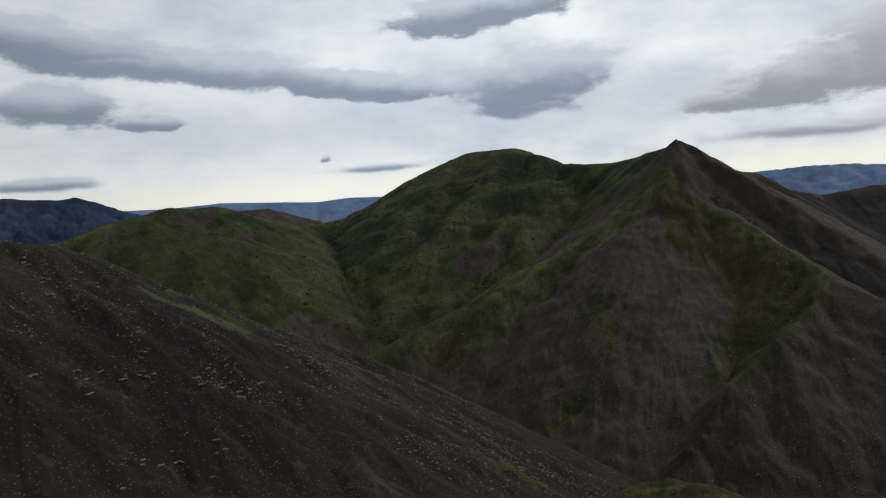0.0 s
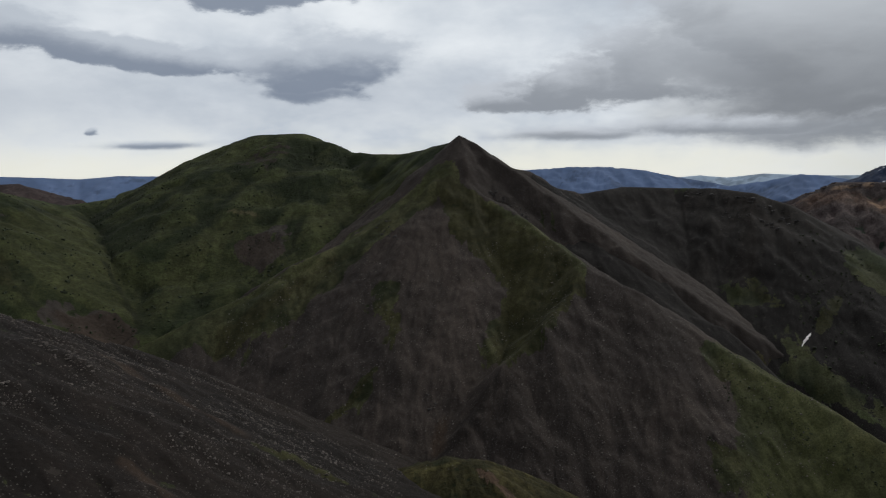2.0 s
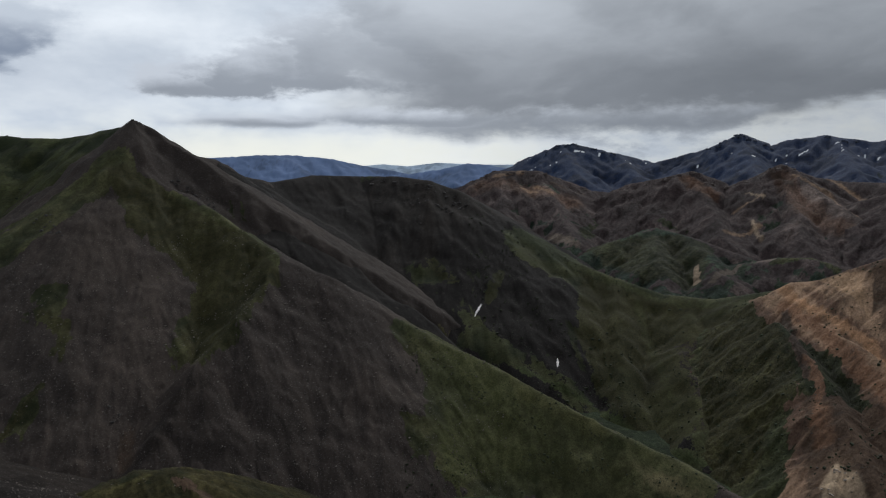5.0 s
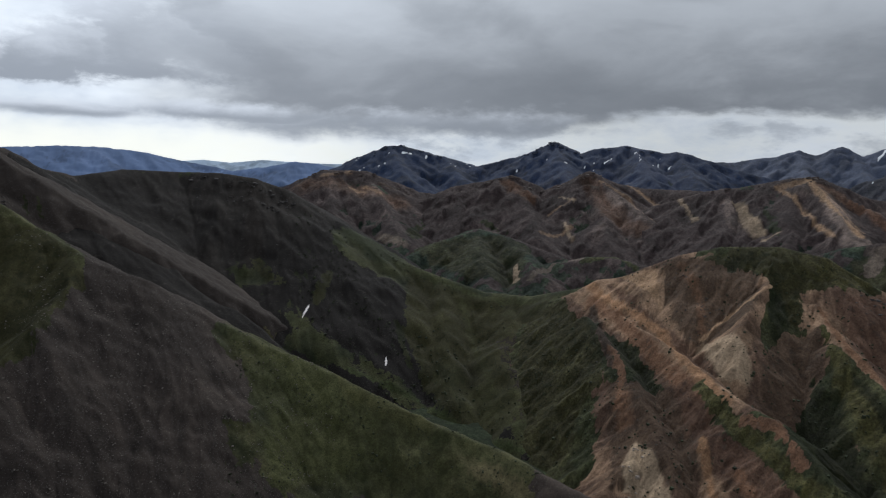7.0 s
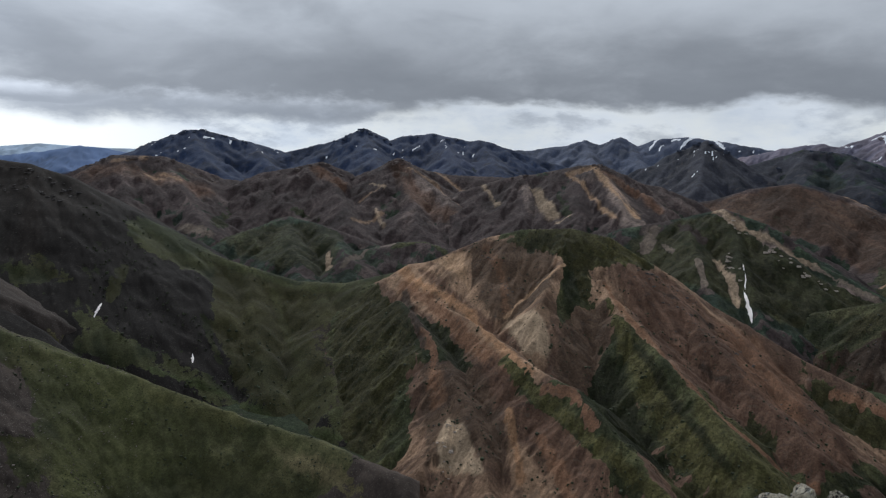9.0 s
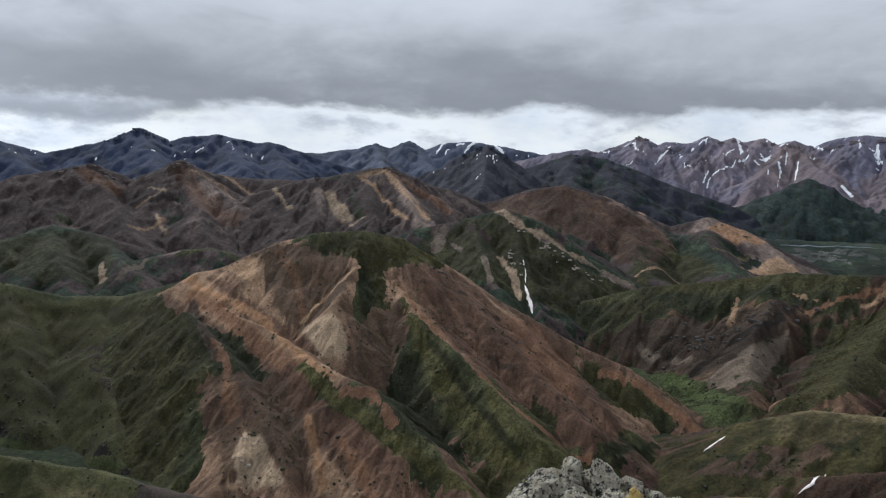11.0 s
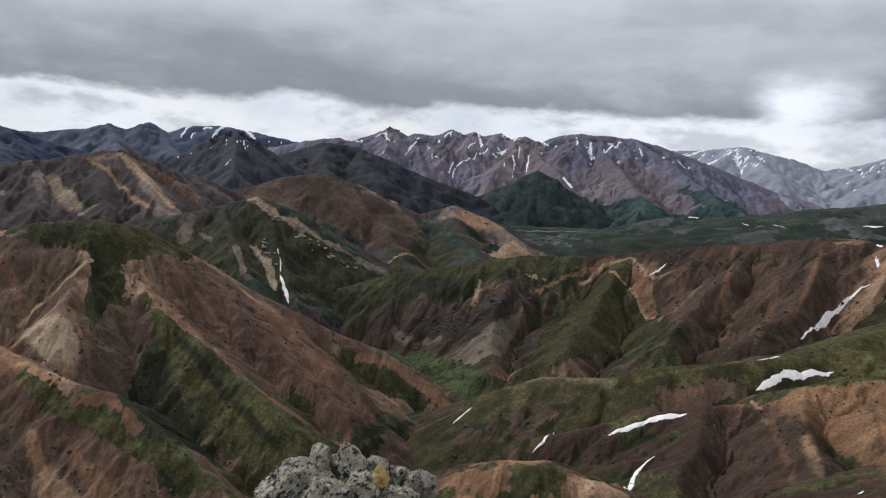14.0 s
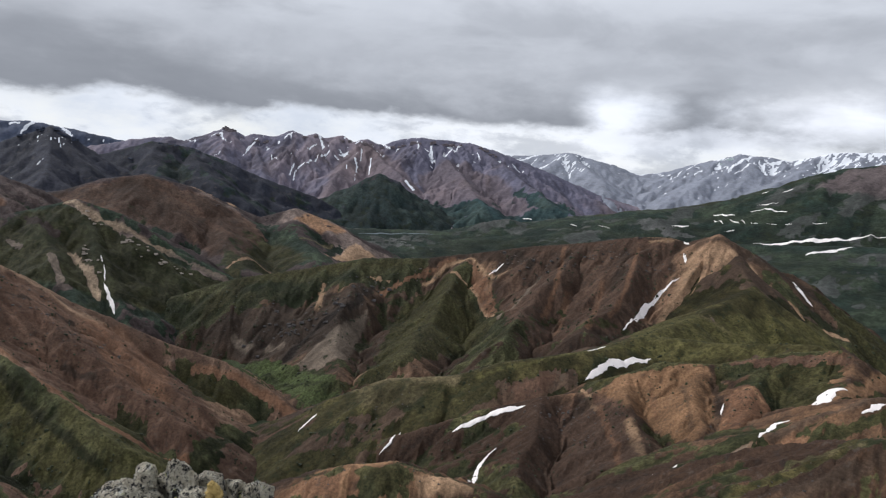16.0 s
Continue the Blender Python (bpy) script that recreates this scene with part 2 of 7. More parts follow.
class Massif:
    """A mountain as a set of crest lines with flanks that fall away from them, cut by gullies."""

    def __init__(self, name, label, mat, crests, slope, span, near, far, step, rows, sharp=6.0, gully=(6.0, 40.0), rough=8.0, grass=0.0,
                 patches=(), stains=(), snow=None, seed=1, crest_noise=0.0015, streak=30.0, concave=0.0, heath=(), fine=1.0, dim=0.0, warp=22.0):
        self.name, self.label, self.mat, self.slope, self.span = name, label, mat, slope, span
        self.near, self.far, self.step, self.rows, self.sharp, self.gully = near, far, step, rows, sharp, gully
        self.rough, self.grass, self.patches, self.stains, self.snow, self.seed = rough, grass, patches, stains, snow, seed
        self.crest_noise, self.streak, self.concave, self.heath, self.fine, self.dim = crest_noise, streak, concave, heath, fine, dim
        self.warp = warp
        self.lines, self.strokes = [], []
        for crest in crests:
            lean = slope
            if isinstance(crest[0], (int, float)):
                lean, crest = crest[0], crest[1:]
            self.lines.append((lean, [spot(*p) for p in crest]))
        self.mid = math.hypot(*self.lines[0][1][len(self.lines[0][1]) // 2][:2])

    def spur(self, lean, *points):
        """One more crest line, of bearing, height angle and distance, with flanks of that slope."""
        self.lines.append((lean, [spot(*p) for p in points]))

    def base(self, x, y):
        """Height of crests and flanks, and the way to the nearest crest on the plan."""
        best = rim = None
        gap = np.full(x.shape, 1e9)
        for (ax, ay, _), (bx, by, _) in zip(self.lines[0][1], self.lines[0][1][1:]):
            ux, uy = bx - ax, by - ay
            t = np.clip(((x - ax) * ux + (y - ay) * uy) / (ux * ux + uy * uy + 1e-6), 0, 1)
            gap = np.minimum(gap, np.hypot(x - ax - t * ux, y - ay - t * uy))
        sway = self.warp * ease(gap, 0.2 * self.warp, 3.0 * self.warp)
        x0, y0 = x / (self.warp * 4.5), y / (self.warp * 4.5)
        x, y = x + sway * 1.3 * fbm(x0, y0, 3, self.seed + 61), y + sway * 1.3 * fbm(x0, y0, 3, self.seed + 71)
        for lean, pts in self.lines:
            top = off = None
            for (ax, ay, az), (bx, by, bz) in zip(pts, pts[1:]):
                ux, uy = bx - ax, by - ay
                t = np.clip(((x - ax) * ux + (y - ay) * uy) / (ux * ux + uy * uy + 1e-6), 0, 1)
                d = np.hypot(x - ax - t * ux, y - ay - t * uy)
                run = np.sqrt(d * d + self.sharp ** 2) - self.sharp
                z = az + (bz - az) * t - lean * run * (1.0 - self.concave * np.minimum(run, 600) / 600)
                if top is None:
                    top, off = z, d
                else:
                    off = np.where(z > top, d, off)
                    top = np.maximum(top, z)
            if best is None:
                best, rim = top, off
            else:
                k = 3.0 + 0.6 * self.sharp
                h = np.clip(0.5 + 0.5 * (top - best) / k, 0, 1)
                rim = np.where(top > best, off, rim)
                best = best + (top - best) * h + k * h * (1 - h) * 0.4
        return best, rim

    def shape(self):
        """The land of this mountain on a fan of bearings and distances."""
        az = np.radians(np.arange(self.span[0], self.span[1] + self.step, self.step))
        dist = self.near * (self.far / self.near) ** np.linspace(0, 1, self.rows)
        a, d = np.meshgrid(az, dist)
        self.x, self.y, self.d = np.sin(a) * d, np.cos(a) * d, d
        x, y = self.x, self.y
        z, rim = self.base(x, y)
        deep, wide = d * math.log(self.far / self.near) / (self.rows - 1), d * radians(self.step)
        gr, ga = np.gradient(z, axis=0) / deep, np.gradient(z, axis=1) / wide
        gx, gy = gr * np.sin(a) + ga * np.cos(a), gr * np.cos(a) - ga * np.sin(a)
        depth, width = self.gully
        cut, self.fall, self.rill = erode(x, y, gx, gy, width, 0.8 * depth, 4, rim, self.seed + 3, self.mat.crisp)
        self.wild = fbm(x / 60, y / 60, 5, self.seed + 9, 0.55)
        wave = 0.009 * self.mid
        z = z + cut + self.rough * self.wild * (0.12 + 0.88 * ease(rim, 0, 70)) * np.clip(d / 1000, 0.4, 2.0)
        self.z = z + fbm(x / wave, y / wave, 4, self.seed + 20, 0.6) * d * self.crest_noise

    def height(self, x, y):
        """Height of the shaped land at places on the plan; far below where this mountain does not reach."""
        c = (np.degrees(np.arctan2(x, y)) - self.span[0]) / self.step
        r = np.log(np.maximum(np.hypot(x, y), 1e-3) / self.near) / math.log(self.far / self.near) * (self.rows - 1)
        rows, cols = self.z.shape
        inside = (c >= 0) & (c <= cols - 1) & (r >= 0) & (r <= rows - 1)
        ci, ri = np.clip(c.astype(int), 0, cols - 2), np.clip(r.astype(int), 0, rows - 2)
        u, v, z = np.clip(c - ci, 0, 1), np.clip(r - ri, 0, 1), self.z
        low = z[ri, ci] * (1 - u) + z[ri, ci + 1] * u
        high = z[ri + 1, ci] * (1 - u) + z[ri + 1, ci + 1] * u
        return np.where(inside, low * (1 - v) + high * v, -1e6)

    def meet(self, az, el):
        """Where a sight line from the summit first meets this mountain, or passes it closest."""
        d = np.geomspace(self.near, self.far, 700)
        x, y = math.sin(radians(az)) * d, math.cos(radians(az)) * d
        over = self.height(x, y) - math.tan(radians(el)) * d
        hit = np.nonzero(over > 0)[0]
        i = hit[0] if len(hit) else int(np.argmax(over))
        return float(x[i]), float(y[i])

    def brush(self, tint, radius, *points, weight=1.0, fill=False):
        """A stroke of bare ground or turf along bearings and height angles; fill takes the line as an outline."""
        self.strokes.append((tint, radius, points, weight, fill))


MASSIFS = []


def eye_hits(az, el, skip=60.0):
    """Where a sight line from the summit first meets the land."""
    d = np.concatenate([np.arange(skip, 1600, 2.0), np.arange(1600, 4850, 8.0)])
    x, y = np.sin(radians(az)) * d, np.cos(radians(az)) * d
    over = np.nonzero(land(x, y) > math.tan(radians(el)) * d)[0]
    i = over[0] if len(over) else len(d) - 1
    return float(x[i]), float(y[i])


def land(x, y):
    az = np.degrees(np.arctan2(x, y))
    z = valley_floor(x, y)
    for m in MASSIFS:
        if m.span[0] < az.max() and az.min() < m.span[1]:
            z = np.maximum(z, m.height(x, y))
    return z


def line_gap(x, y, pts):
    """Distance on the plan from a line."""
    best = np.full(x.shape, 1e9)
    for (ax, ay), (bx, by) in zip(pts, pts[1:] if len(pts) > 1 else pts):
        ux, uy = bx - ax, by - ay
        t = np.clip(((x - ax) * ux + (y - ay) * uy) / (ux * ux + uy * uy + 1e-6), 0, 1)
        best = np.minimum(best, np.hypot(x - ax - t * ux, y - ay - t * uy))
    return best


def near_line(x, y, pts, radius, soft):
    """1 within a radius of a line over the plan, easing to 0."""
    return 1 - ease(line_gap(x, y, pts), radius * (1 - soft), radius * (1 + soft))


def within(x, y, pts):
    """True inside an outline on the plan."""
    odd = np.zeros(x.shape, bool)
    for (ax, ay), (bx, by) in zip(pts, pts[1:] + pts[:1]):
        odd ^= ((ay > y) != (by > y)) & (x < (bx - ax) * (y - ay) / (by - ay + 1e-9) + ax)
    return odd


def sheet_mesh(name, x, y, z, mat, keep, rock=None, turf=None):
    """A mesh over a grid of places; keep says which places count. rock: colour and snow, turf: colour and cover."""
    rows, cols = x.shape
    idx = np.arange(rows * cols).reshape(rows, cols)
    quads = np.stack([idx[:-1, :-1], idx[:-1, 1:], idx[1:, 1:], idx[1:, :-1]], -1).reshape(-1, 4)
    quads = quads[keep.ravel()[quads].any(1)]
    used = np.unique(quads)
    remap = np.zeros(rows * cols, np.int64)
    remap[used] = np.arange(len(used))
    quads = remap[quads]
    co = np.stack([x.ravel()[used], y.ravel()[used], z.ravel()[used]], -1)
    base = np.array([co[:, 0].mean(), co[:, 1].mean(), co[:, 2].min()])
    co = (co - base).astype(np.float32)
    mesh = bpy.data.meshes.new(name)
    mesh.vertices.add(len(co))
    mesh.vertices.foreach_set("co", co.ravel())
    mesh.loops.add(len(quads) * 4)
    mesh.polygons.add(len(quads))
    mesh.loops.foreach_set("vertex_index", quads.ravel().astype(np.int32))
    mesh.polygons.foreach_set("loop_start", np.arange(0, len(quads) * 4, 4, dtype=np.int32))
    mesh.polygons.foreach_set("use_smooth", np.ones(len(quads), bool))
    mesh.update(calc_edges=True)
    for key, field in (("rock", rock), ("turf", turf)):
        if field is not None:
            col = mesh.attributes.new(key, "FLOAT_COLOR", "POINT")
            col.data.foreach_set("color", np.clip(field.reshape(-1, 4)[used], 0, 1).astype(np.float32).ravel())
    mesh.materials.append(mat)
    ob = new(name, mesh)
    ob.location = base
    return ob


def soften(z, n):
    """A box blur over a grid, n cells to each side, twice."""
    for _ in range(2):
        for axis in (0, 1):
            pad = [(n + 1, n) if k == axis else (0, 0) for k in (0, 1)]
            c = np.cumsum(np.pad(z, pad, mode="edge"), axis=axis)
            z = (c[2 * n + 1:] - c[:-2 * n - 1] if axis == 0 else c[:, 2 * n + 1:] - c[:, :-2 * n - 1]) / (2 * n + 1)
    return z


def runnels(m):
    """Random grain dragged up and down the fall line of the land, one spread each side of 0, so that it lies as scree does."""
    z = soften(m.z, 2)
    rows, cols = z.shape
    deep, wide = m.d * math.log(m.far / m.near) / (rows - 1), m.d * radians(m.step)
    gr, ga = np.gradient(z, axis=0) / deep, np.gradient(z, axis=1) / wide
    steep = np.hypot(gr, ga) + 1e-6
    pace = 1.2 * np.minimum(deep, wide)
    dr, dc = (-gr / steep * pace / deep).astype(np.float32), (-ga / steep * pace / wide).astype(np.float32)
    grain = np.random.default_rng(m.seed).normal(size=z.shape).astype(np.float32)
    grain = grain + 3.0 * soften(grain, 1) + 3.0 * soften(grain, 3)
    total = np.zeros(z.shape, np.float32)
    for sign in (1, -1):
        r, c = np.meshgrid(np.arange(rows, dtype=np.float32), np.arange(cols, dtype=np.float32), indexing="ij")
        for _ in range(14):
            ri, ci = np.clip(np.rint(r), 0, rows - 1).astype(np.int32), np.clip(np.rint(c), 0, cols - 1).astype(np.int32)
            total += grain[ri, ci]
            r, c = r + sign * dr[ri, ci], c + sign * dc[ri, ci]
    return np.clip(total / (total.std() + 1e-9), -2.2, 2.2)


def blend(a, b, f):
    return np.asarray(a) + (np.asarray(b) - np.asarray(a)) * f[..., None]


def build_massif(m):
    x, y, z, wild, fall, rill = m.x, m.y, m.z, m.wild, m.fall, m.rill
    keep = z > valley_floor(x, y) - 6.0
    for other in MASSIFS:
        if other is not m and other.span[0] < m.span[1] and m.span[0] < other.span[1] and other.near < m.far and m.near < other.far:
            keep &= z > other.height(x, y) - 5.0
    scale = max(1.0, m.mid / 900)
    jag = fbm(x / (45 * scale), y / (45 * scale), 6, m.seed + 30, 0.62)
    run = runnels(m)
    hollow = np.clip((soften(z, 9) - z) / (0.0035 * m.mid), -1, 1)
    wob = min(14.0, 1.7 * m.warp) * scale
    wx, wy = x + wob * jag + 3 * rill, y + wob * wild + 3 * fall

    def brushed(rows, soft=0.5):
        total = 0.0
        for weight, radius, *line in rows:
            total = total + weight * near_line(wx, wy, [m.meet(*p) for p in line], radius, soft)
        return total

    g = m.grass + 0.7 * jag + 0.05 * run - 0.10 * fall - 0.05 * rill + 0.16 * np.maximum(hollow, 0) + brushed(m.patches)
    zone = fbm(x / (120 * scale), y / (120 * scale), 4, m.seed + 33)
    stain = 0.42 + 0.16 * fall + 0.12 * rill + 0.75 * zone - m.dim + brushed(m.stains)
    heath = 0.12 + 0.9 * fbm(x / (30 * scale), y / (30 * scale), 5, m.seed + 35, 0.65) + brushed(m.heath)
    land_kind = m.mat
    rock = blend(land_kind.rock, land_kind.rock_b, ease(stain + 0.07 * run, 0.2, 0.9))
    band = ease(fbm(x / (34 * scale), y / (34 * scale), 5, m.seed + 38, 0.6) + 0.10 * run + 0.12 * rill, 0.10, 0.30) * land_kind.crisp
    rock = rock * (1.0 - 0.5 * band)[..., None]
    dry = ease(fbm(x / (26 * scale), y / (26 * scale), 4, m.seed + 37) + 0.18 * fall, -0.25, 0.35)
    turf = blend(land_kind.grass, land_kind.grass_b, dry)
    # crest turf painted paler as drier and sunlit, hollow turf darker as heath
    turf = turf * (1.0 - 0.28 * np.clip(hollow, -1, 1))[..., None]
    turf = blend(turf, np.array((0.017, 0.022, 0.010)), 0.75 * ease(heath, 0.42, 0.8))
    cover = ease(g, 0.30, 0.70)
    white = np.zeros_like(z)
    for tint, radius, points, weight, fill in m.strokes:
        pts = [m.meet(*p) for p in points]
        lo, hi = np.min(pts, axis=0) - 2.2 * radius, np.max(pts, axis=0) + 2.2 * radius
        box = (x > lo[0]) & (x < hi[0]) & (y > lo[1]) & (y < hi[1])
        bx, by = x[box], y[box]
        gap = line_gap(bx, by, pts + pts[:1] if fill else pts)
        if fill:
            gap = np.where(within(bx, by, pts), -gap, gap) + radius
        small = min(radius, 0.5 * m.streak)
        gap = gap + radius * (0.8 * fbm(bx / (radius * 1.6), by / (radius * 1.6), 5, m.seed + 51, 0.62) + 0.12 * rill[box] + 0.3 * jag[box]) + small * 0.24 * run[box]
        colour, green = TINTS[tint]
        if tint == "snow":
            white[box] = np.maximum(white[box], ease(gap, 1.0 * radius, 0.5 * radius))
            continue
        f = weight * ease(gap, 1.4 * radius, 0.4 * radius)
        vary = 1.0 + 0.14 * rill[box] + 0.10 * fall[box] + 0.35 * jag[box] + 0.4 * zone[box]
        if green:
            turf[box] = blend(turf[box], np.array(colour) * vary[:, None], 0.8 * f)
            cover[box] = cover[box] + (1.0 - cover[box]) * f
        else:
            rock[box] = blend(rock[box], np.array(colour) * vary[:, None], 0.9 * f)
            cover[box] = cover[box] * (1.0 - f)
    tone = land_kind.streak * (0.7 + 0.3 * m.fine)
    rock, turf = rock * (1.0 + tone * run)[..., None], turf * (1.0 + 0.6 * tone * run)[..., None]
    if m.snow:
        level, amount = m.snow
        lace = fbm(x / 70, y / 70, 4, m.seed + 41)
        white = np.maximum(white, ease(0.60 - 0.30 * rill - 0.14 * fall + 0.05 * hollow + 0.3 * lace + 0.0012 * (z - level), 0.80 - amount, 0.92 - amount))
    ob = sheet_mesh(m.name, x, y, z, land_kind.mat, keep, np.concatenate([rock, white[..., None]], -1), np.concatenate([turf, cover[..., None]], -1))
    return tagged(ob, m.label, "mountain")


# ---- materials ----


TINTS = {  # bare grounds and turfs by name: base colour, and whether it is turf
    "ochre": ((0.337, 0.191, 0.104), False), "buff": ((0.378, 0.245, 0.147), False), "pale": ((0.42, 0.313, 0.209), False), "grey": ((0.184, 0.146, 0.111), False),
    "rust": ((0.195, 0.104, 0.0603), False), "maroon": ((0.103, 0.0596, 0.0402), False), "brown": ((0.0819, 0.0538, 0.036), False), "umber": ((0.042, 0.0298, 0.0218), False),
    # mauve: far rock with the distance haze in its colour
    "scree": ((0.0577, 0.0422, 0.0318), False), "coal": ((0.0189, 0.0144, 0.0117), False), "orange": ((0.225, 0.128, 0.068), False), "mauve": ((0.155, 0.118, 0.118), False),
    "grass": ((0.0824, 0.0741, 0.0275), True), "lush": ((0.0536, 0.0712, 0.0249), True), "olive": ((0.0742, 0.0608, 0.0232), True), "straw": ((0.154, 0.123, 0.0671), True),
    "moss": ((0.0433, 0.0389, 0.0155), True), "shrub": ((0.0175, 0.019, 0.0086), True), "lime": ((0.0979, 0.0893, 0.0327), True), "meadow": ((0.063, 0.066, 0.026), True), "snow": ((0.8, 0.8, 0.84), False)}


class Ground:
    """A kind of ground: its material and the colours of bare rock and turf."""

    def __init__(self, mat, rock, rock_b, grass, grass_b, streak, crisp):
        self.mat, self.rock, self.rock_b, self.grass, self.grass_b, self.streak, self.crisp = mat, rock, rock_b, grass, grass_b, streak, crisp


def terrain(name, rock, rock_b, grass, grass_b, grain=2.5, bump=0.6, patch=24.0, stones=0.0, run=3.0, shrub=0.5, depth=0.7, streak=0.085, crisp=0.75):
    """Scree and turf: the land's painted colours broken up by grain, clods, stones and low shrubs."""
    mat = bpy.data.materials.new(name)
    mat.use_nodes = True
    nt = mat.node_tree
    nt.nodes.clear()

    def node(kind):
        return nt.nodes.new(kind)

    def put(v, sock):
        if isinstance(v, tuple):
            sock.default_value = (*v, 1)
        elif isinstance(v, (int, float)):
            sock.default_value = v
        else:
            nt.links.new(v, sock)

    def noise_tex(scale, detail=6.0, rough=0.62):
        n = node("ShaderNodeTexNoise")
        n.inputs["Scale"].default_value, n.inputs["Detail"].default_value, n.inputs["Roughness"].default_value = scale, detail, rough
        nt.links.new(tc.outputs["Object"], n.inputs["Vector"])
        return n.outputs["Fac"]

    def mix(fac, a, b, blend_type="MIX"):
        n = node("ShaderNodeMix")
        n.data_type, n.blend_type = "RGBA", blend_type
        for sock, v in ((n.inputs[0], fac), (n.inputs[6], a), (n.inputs[7], b)):
            put(v, sock)
        return n.outputs[2]

    def ramp(v, lo, hi, a=0.0, b=1.0):
        n = node("ShaderNodeMapRange")
        n.interpolation_type = "SMOOTHSTEP"
        for i, val in enumerate((v, lo, hi, a, b)):
            put(val, n.inputs[i])
        return n.outputs[0]

    def maths(op, a, b):
        n = node("ShaderNodeMath")
        n.operation = op
        put(a, n.inputs[0])
        put(b, n.inputs[1])
        return n.outputs[0]

    def off(v, k):
        return maths("MULTIPLY", maths("SUBTRACT", v, 0.5), k)

    def attribute(key):
        n = node("ShaderNodeAttribute")
        n.attribute_name = key
        return n.outputs["Color"], n.outputs["Alpha"]

    tc = node("ShaderNodeTexCoord")
    stone, white = attribute("rock")
    green, cover = attribute("turf")
    coarse, small, tiny = noise_tex(1 / patch, 5.0, 0.6), noise_tex(1 / grain, 5.0, 0.6), noise_tex(5 / grain, 3.0, 0.7)
    crust, patchy = noise_tex(1 / (grain * 4), 8.0, 0.66), noise_tex(1 / (run * 3.2), 6.0, 0.6)
    stone = mix(1.0, stone, ramp(small, 0.36, 0.64, 1 - 0.34 * depth, 1 + 0.30 * depth), "MULTIPLY")
    stone = mix(1.0, stone, ramp(coarse, 0.3, 0.7, 1 - 0.26 * depth, 1 + 0.26 * depth), "MULTIPLY")
    stone = mix(1.0, stone, ramp(tiny, 0.40, 0.60, 1 - 0.22 * depth, 1 + 0.22 * depth), "MULTIPLY")
    stone = mix(ramp(crust, 0.585, 0.61, 0.0, 0.75 * min(1.0, 1.6 * depth)), stone, mix(0.6, stone, (0.02, 0.018, 0.017)))
    stone = mix(ramp(crust, 0.40, 0.35, 0.0, 0.30 * min(1.0, 1.6 * depth)), stone, mix(0.35, stone, (0.32, 0.28, 0.24)))
    if stones:
        cell = node("ShaderNodeTexVoronoi")
        cell.inputs["Scale"].default_value = 1.6 / grain
        nt.links.new(tc.outputs["Object"], cell.inputs["Vector"])
        pick = node("ShaderNodeSeparateColor")
        nt.links.new(cell.outputs["Color"], pick.inputs[0])
        chips = maths("MULTIPLY", ramp(cell.outputs["Distance"], 0.34, 0.22), ramp(maths("ADD", pick.outputs[0], off(small, 0.9)), 0.52, 0.85))
        stone = mix(maths("MULTIPLY", chips, stones), stone, (0.17, 0.155, 0.14))
    deep = min(1.0, 1.5 * depth)
    green = mix(1.0, green, ramp(patchy, 0.40, 0.62, 1 - 0.24 * deep, 1 + 0.18 * deep), "MULTIPLY")
    green = mix(1.0, green, ramp(small, 0.38, 0.62, 1 - 0.30 * deep, 1 + 0.26 * deep), "MULTIPLY")
    green = mix(1.0, green, ramp(tiny, 0.40, 0.60, 1 - 0.20 * deep, 1 + 0.20 * deep), "MULTIPLY")
    green = mix(1.0, green, ramp(coarse, 0.3, 0.7, 1 - 0.22 * deep, 1 + 0.24 * deep), "MULTIPLY")
    green = mix(ramp(crust, 0.57, 0.60, 0.0, 0.65 * deep), green, (0.018, 0.023, 0.010))
    bush = node("ShaderNodeTexVoronoi")
    bush.inputs["Scale"].default_value = 0.8 / grain
    nt.links.new(tc.outputs["Object"], bush.inputs["Vector"])
    which = node("ShaderNodeSeparateColor")
    nt.links.new(bush.outputs["Color"], which.inputs[0])
    dots = maths("MULTIPLY", ramp(maths("ADD", bush.outputs["Distance"], off(tiny, 0.3)), 0.36, 0.24), ramp(maths("ADD", which.outputs[0], off(coarse, 1.6)), 0.68, 0.86))
    dots = maths("MULTIPLY", dots, shrub)
    green = mix(dots, green, (0.012, 0.018, 0.008))
    stone = mix(maths("MULTIPLY", dots, 0.18), stone, mix(0.6, stone, (0.016, 0.018, 0.012)))
    colour = mix(ramp(maths("ADD", cover, maths("ADD", off(crust, 1.5), off(patchy, 0.9))), 0.42, 0.58), stone, green)
    colour = mix(ramp(maths("ADD", white, off(small, 0.5)), 0.42, 0.58), colour, (0.78, 0.80, 0.84))
    bsdf = node("ShaderNodeBsdfPrincipled")
    bsdf.inputs["Roughness"].default_value = 0.95
    bsdf.inputs["Specular IOR Level"].default_value = 0.15
    nt.links.new(colour, bsdf.inputs["Base Color"])
    bm = node("ShaderNodeBump")
    bm.inputs["Strength"].default_value, bm.inputs["Distance"].default_value = bump * 0.34, grain
    nt.links.new(maths("ADD", small, maths("MULTIPLY", tiny, 0.35)), bm.inputs["Height"])
    nt.links.new(bm.outputs[0], bsdf.inputs["Normal"])
    o = node("ShaderNodeOutputMaterial")
    nt.links.new(bsdf.outputs[0], o.inputs[0])
    return Ground(mat, rock, rock_b, grass, grass_b, streak, crisp)


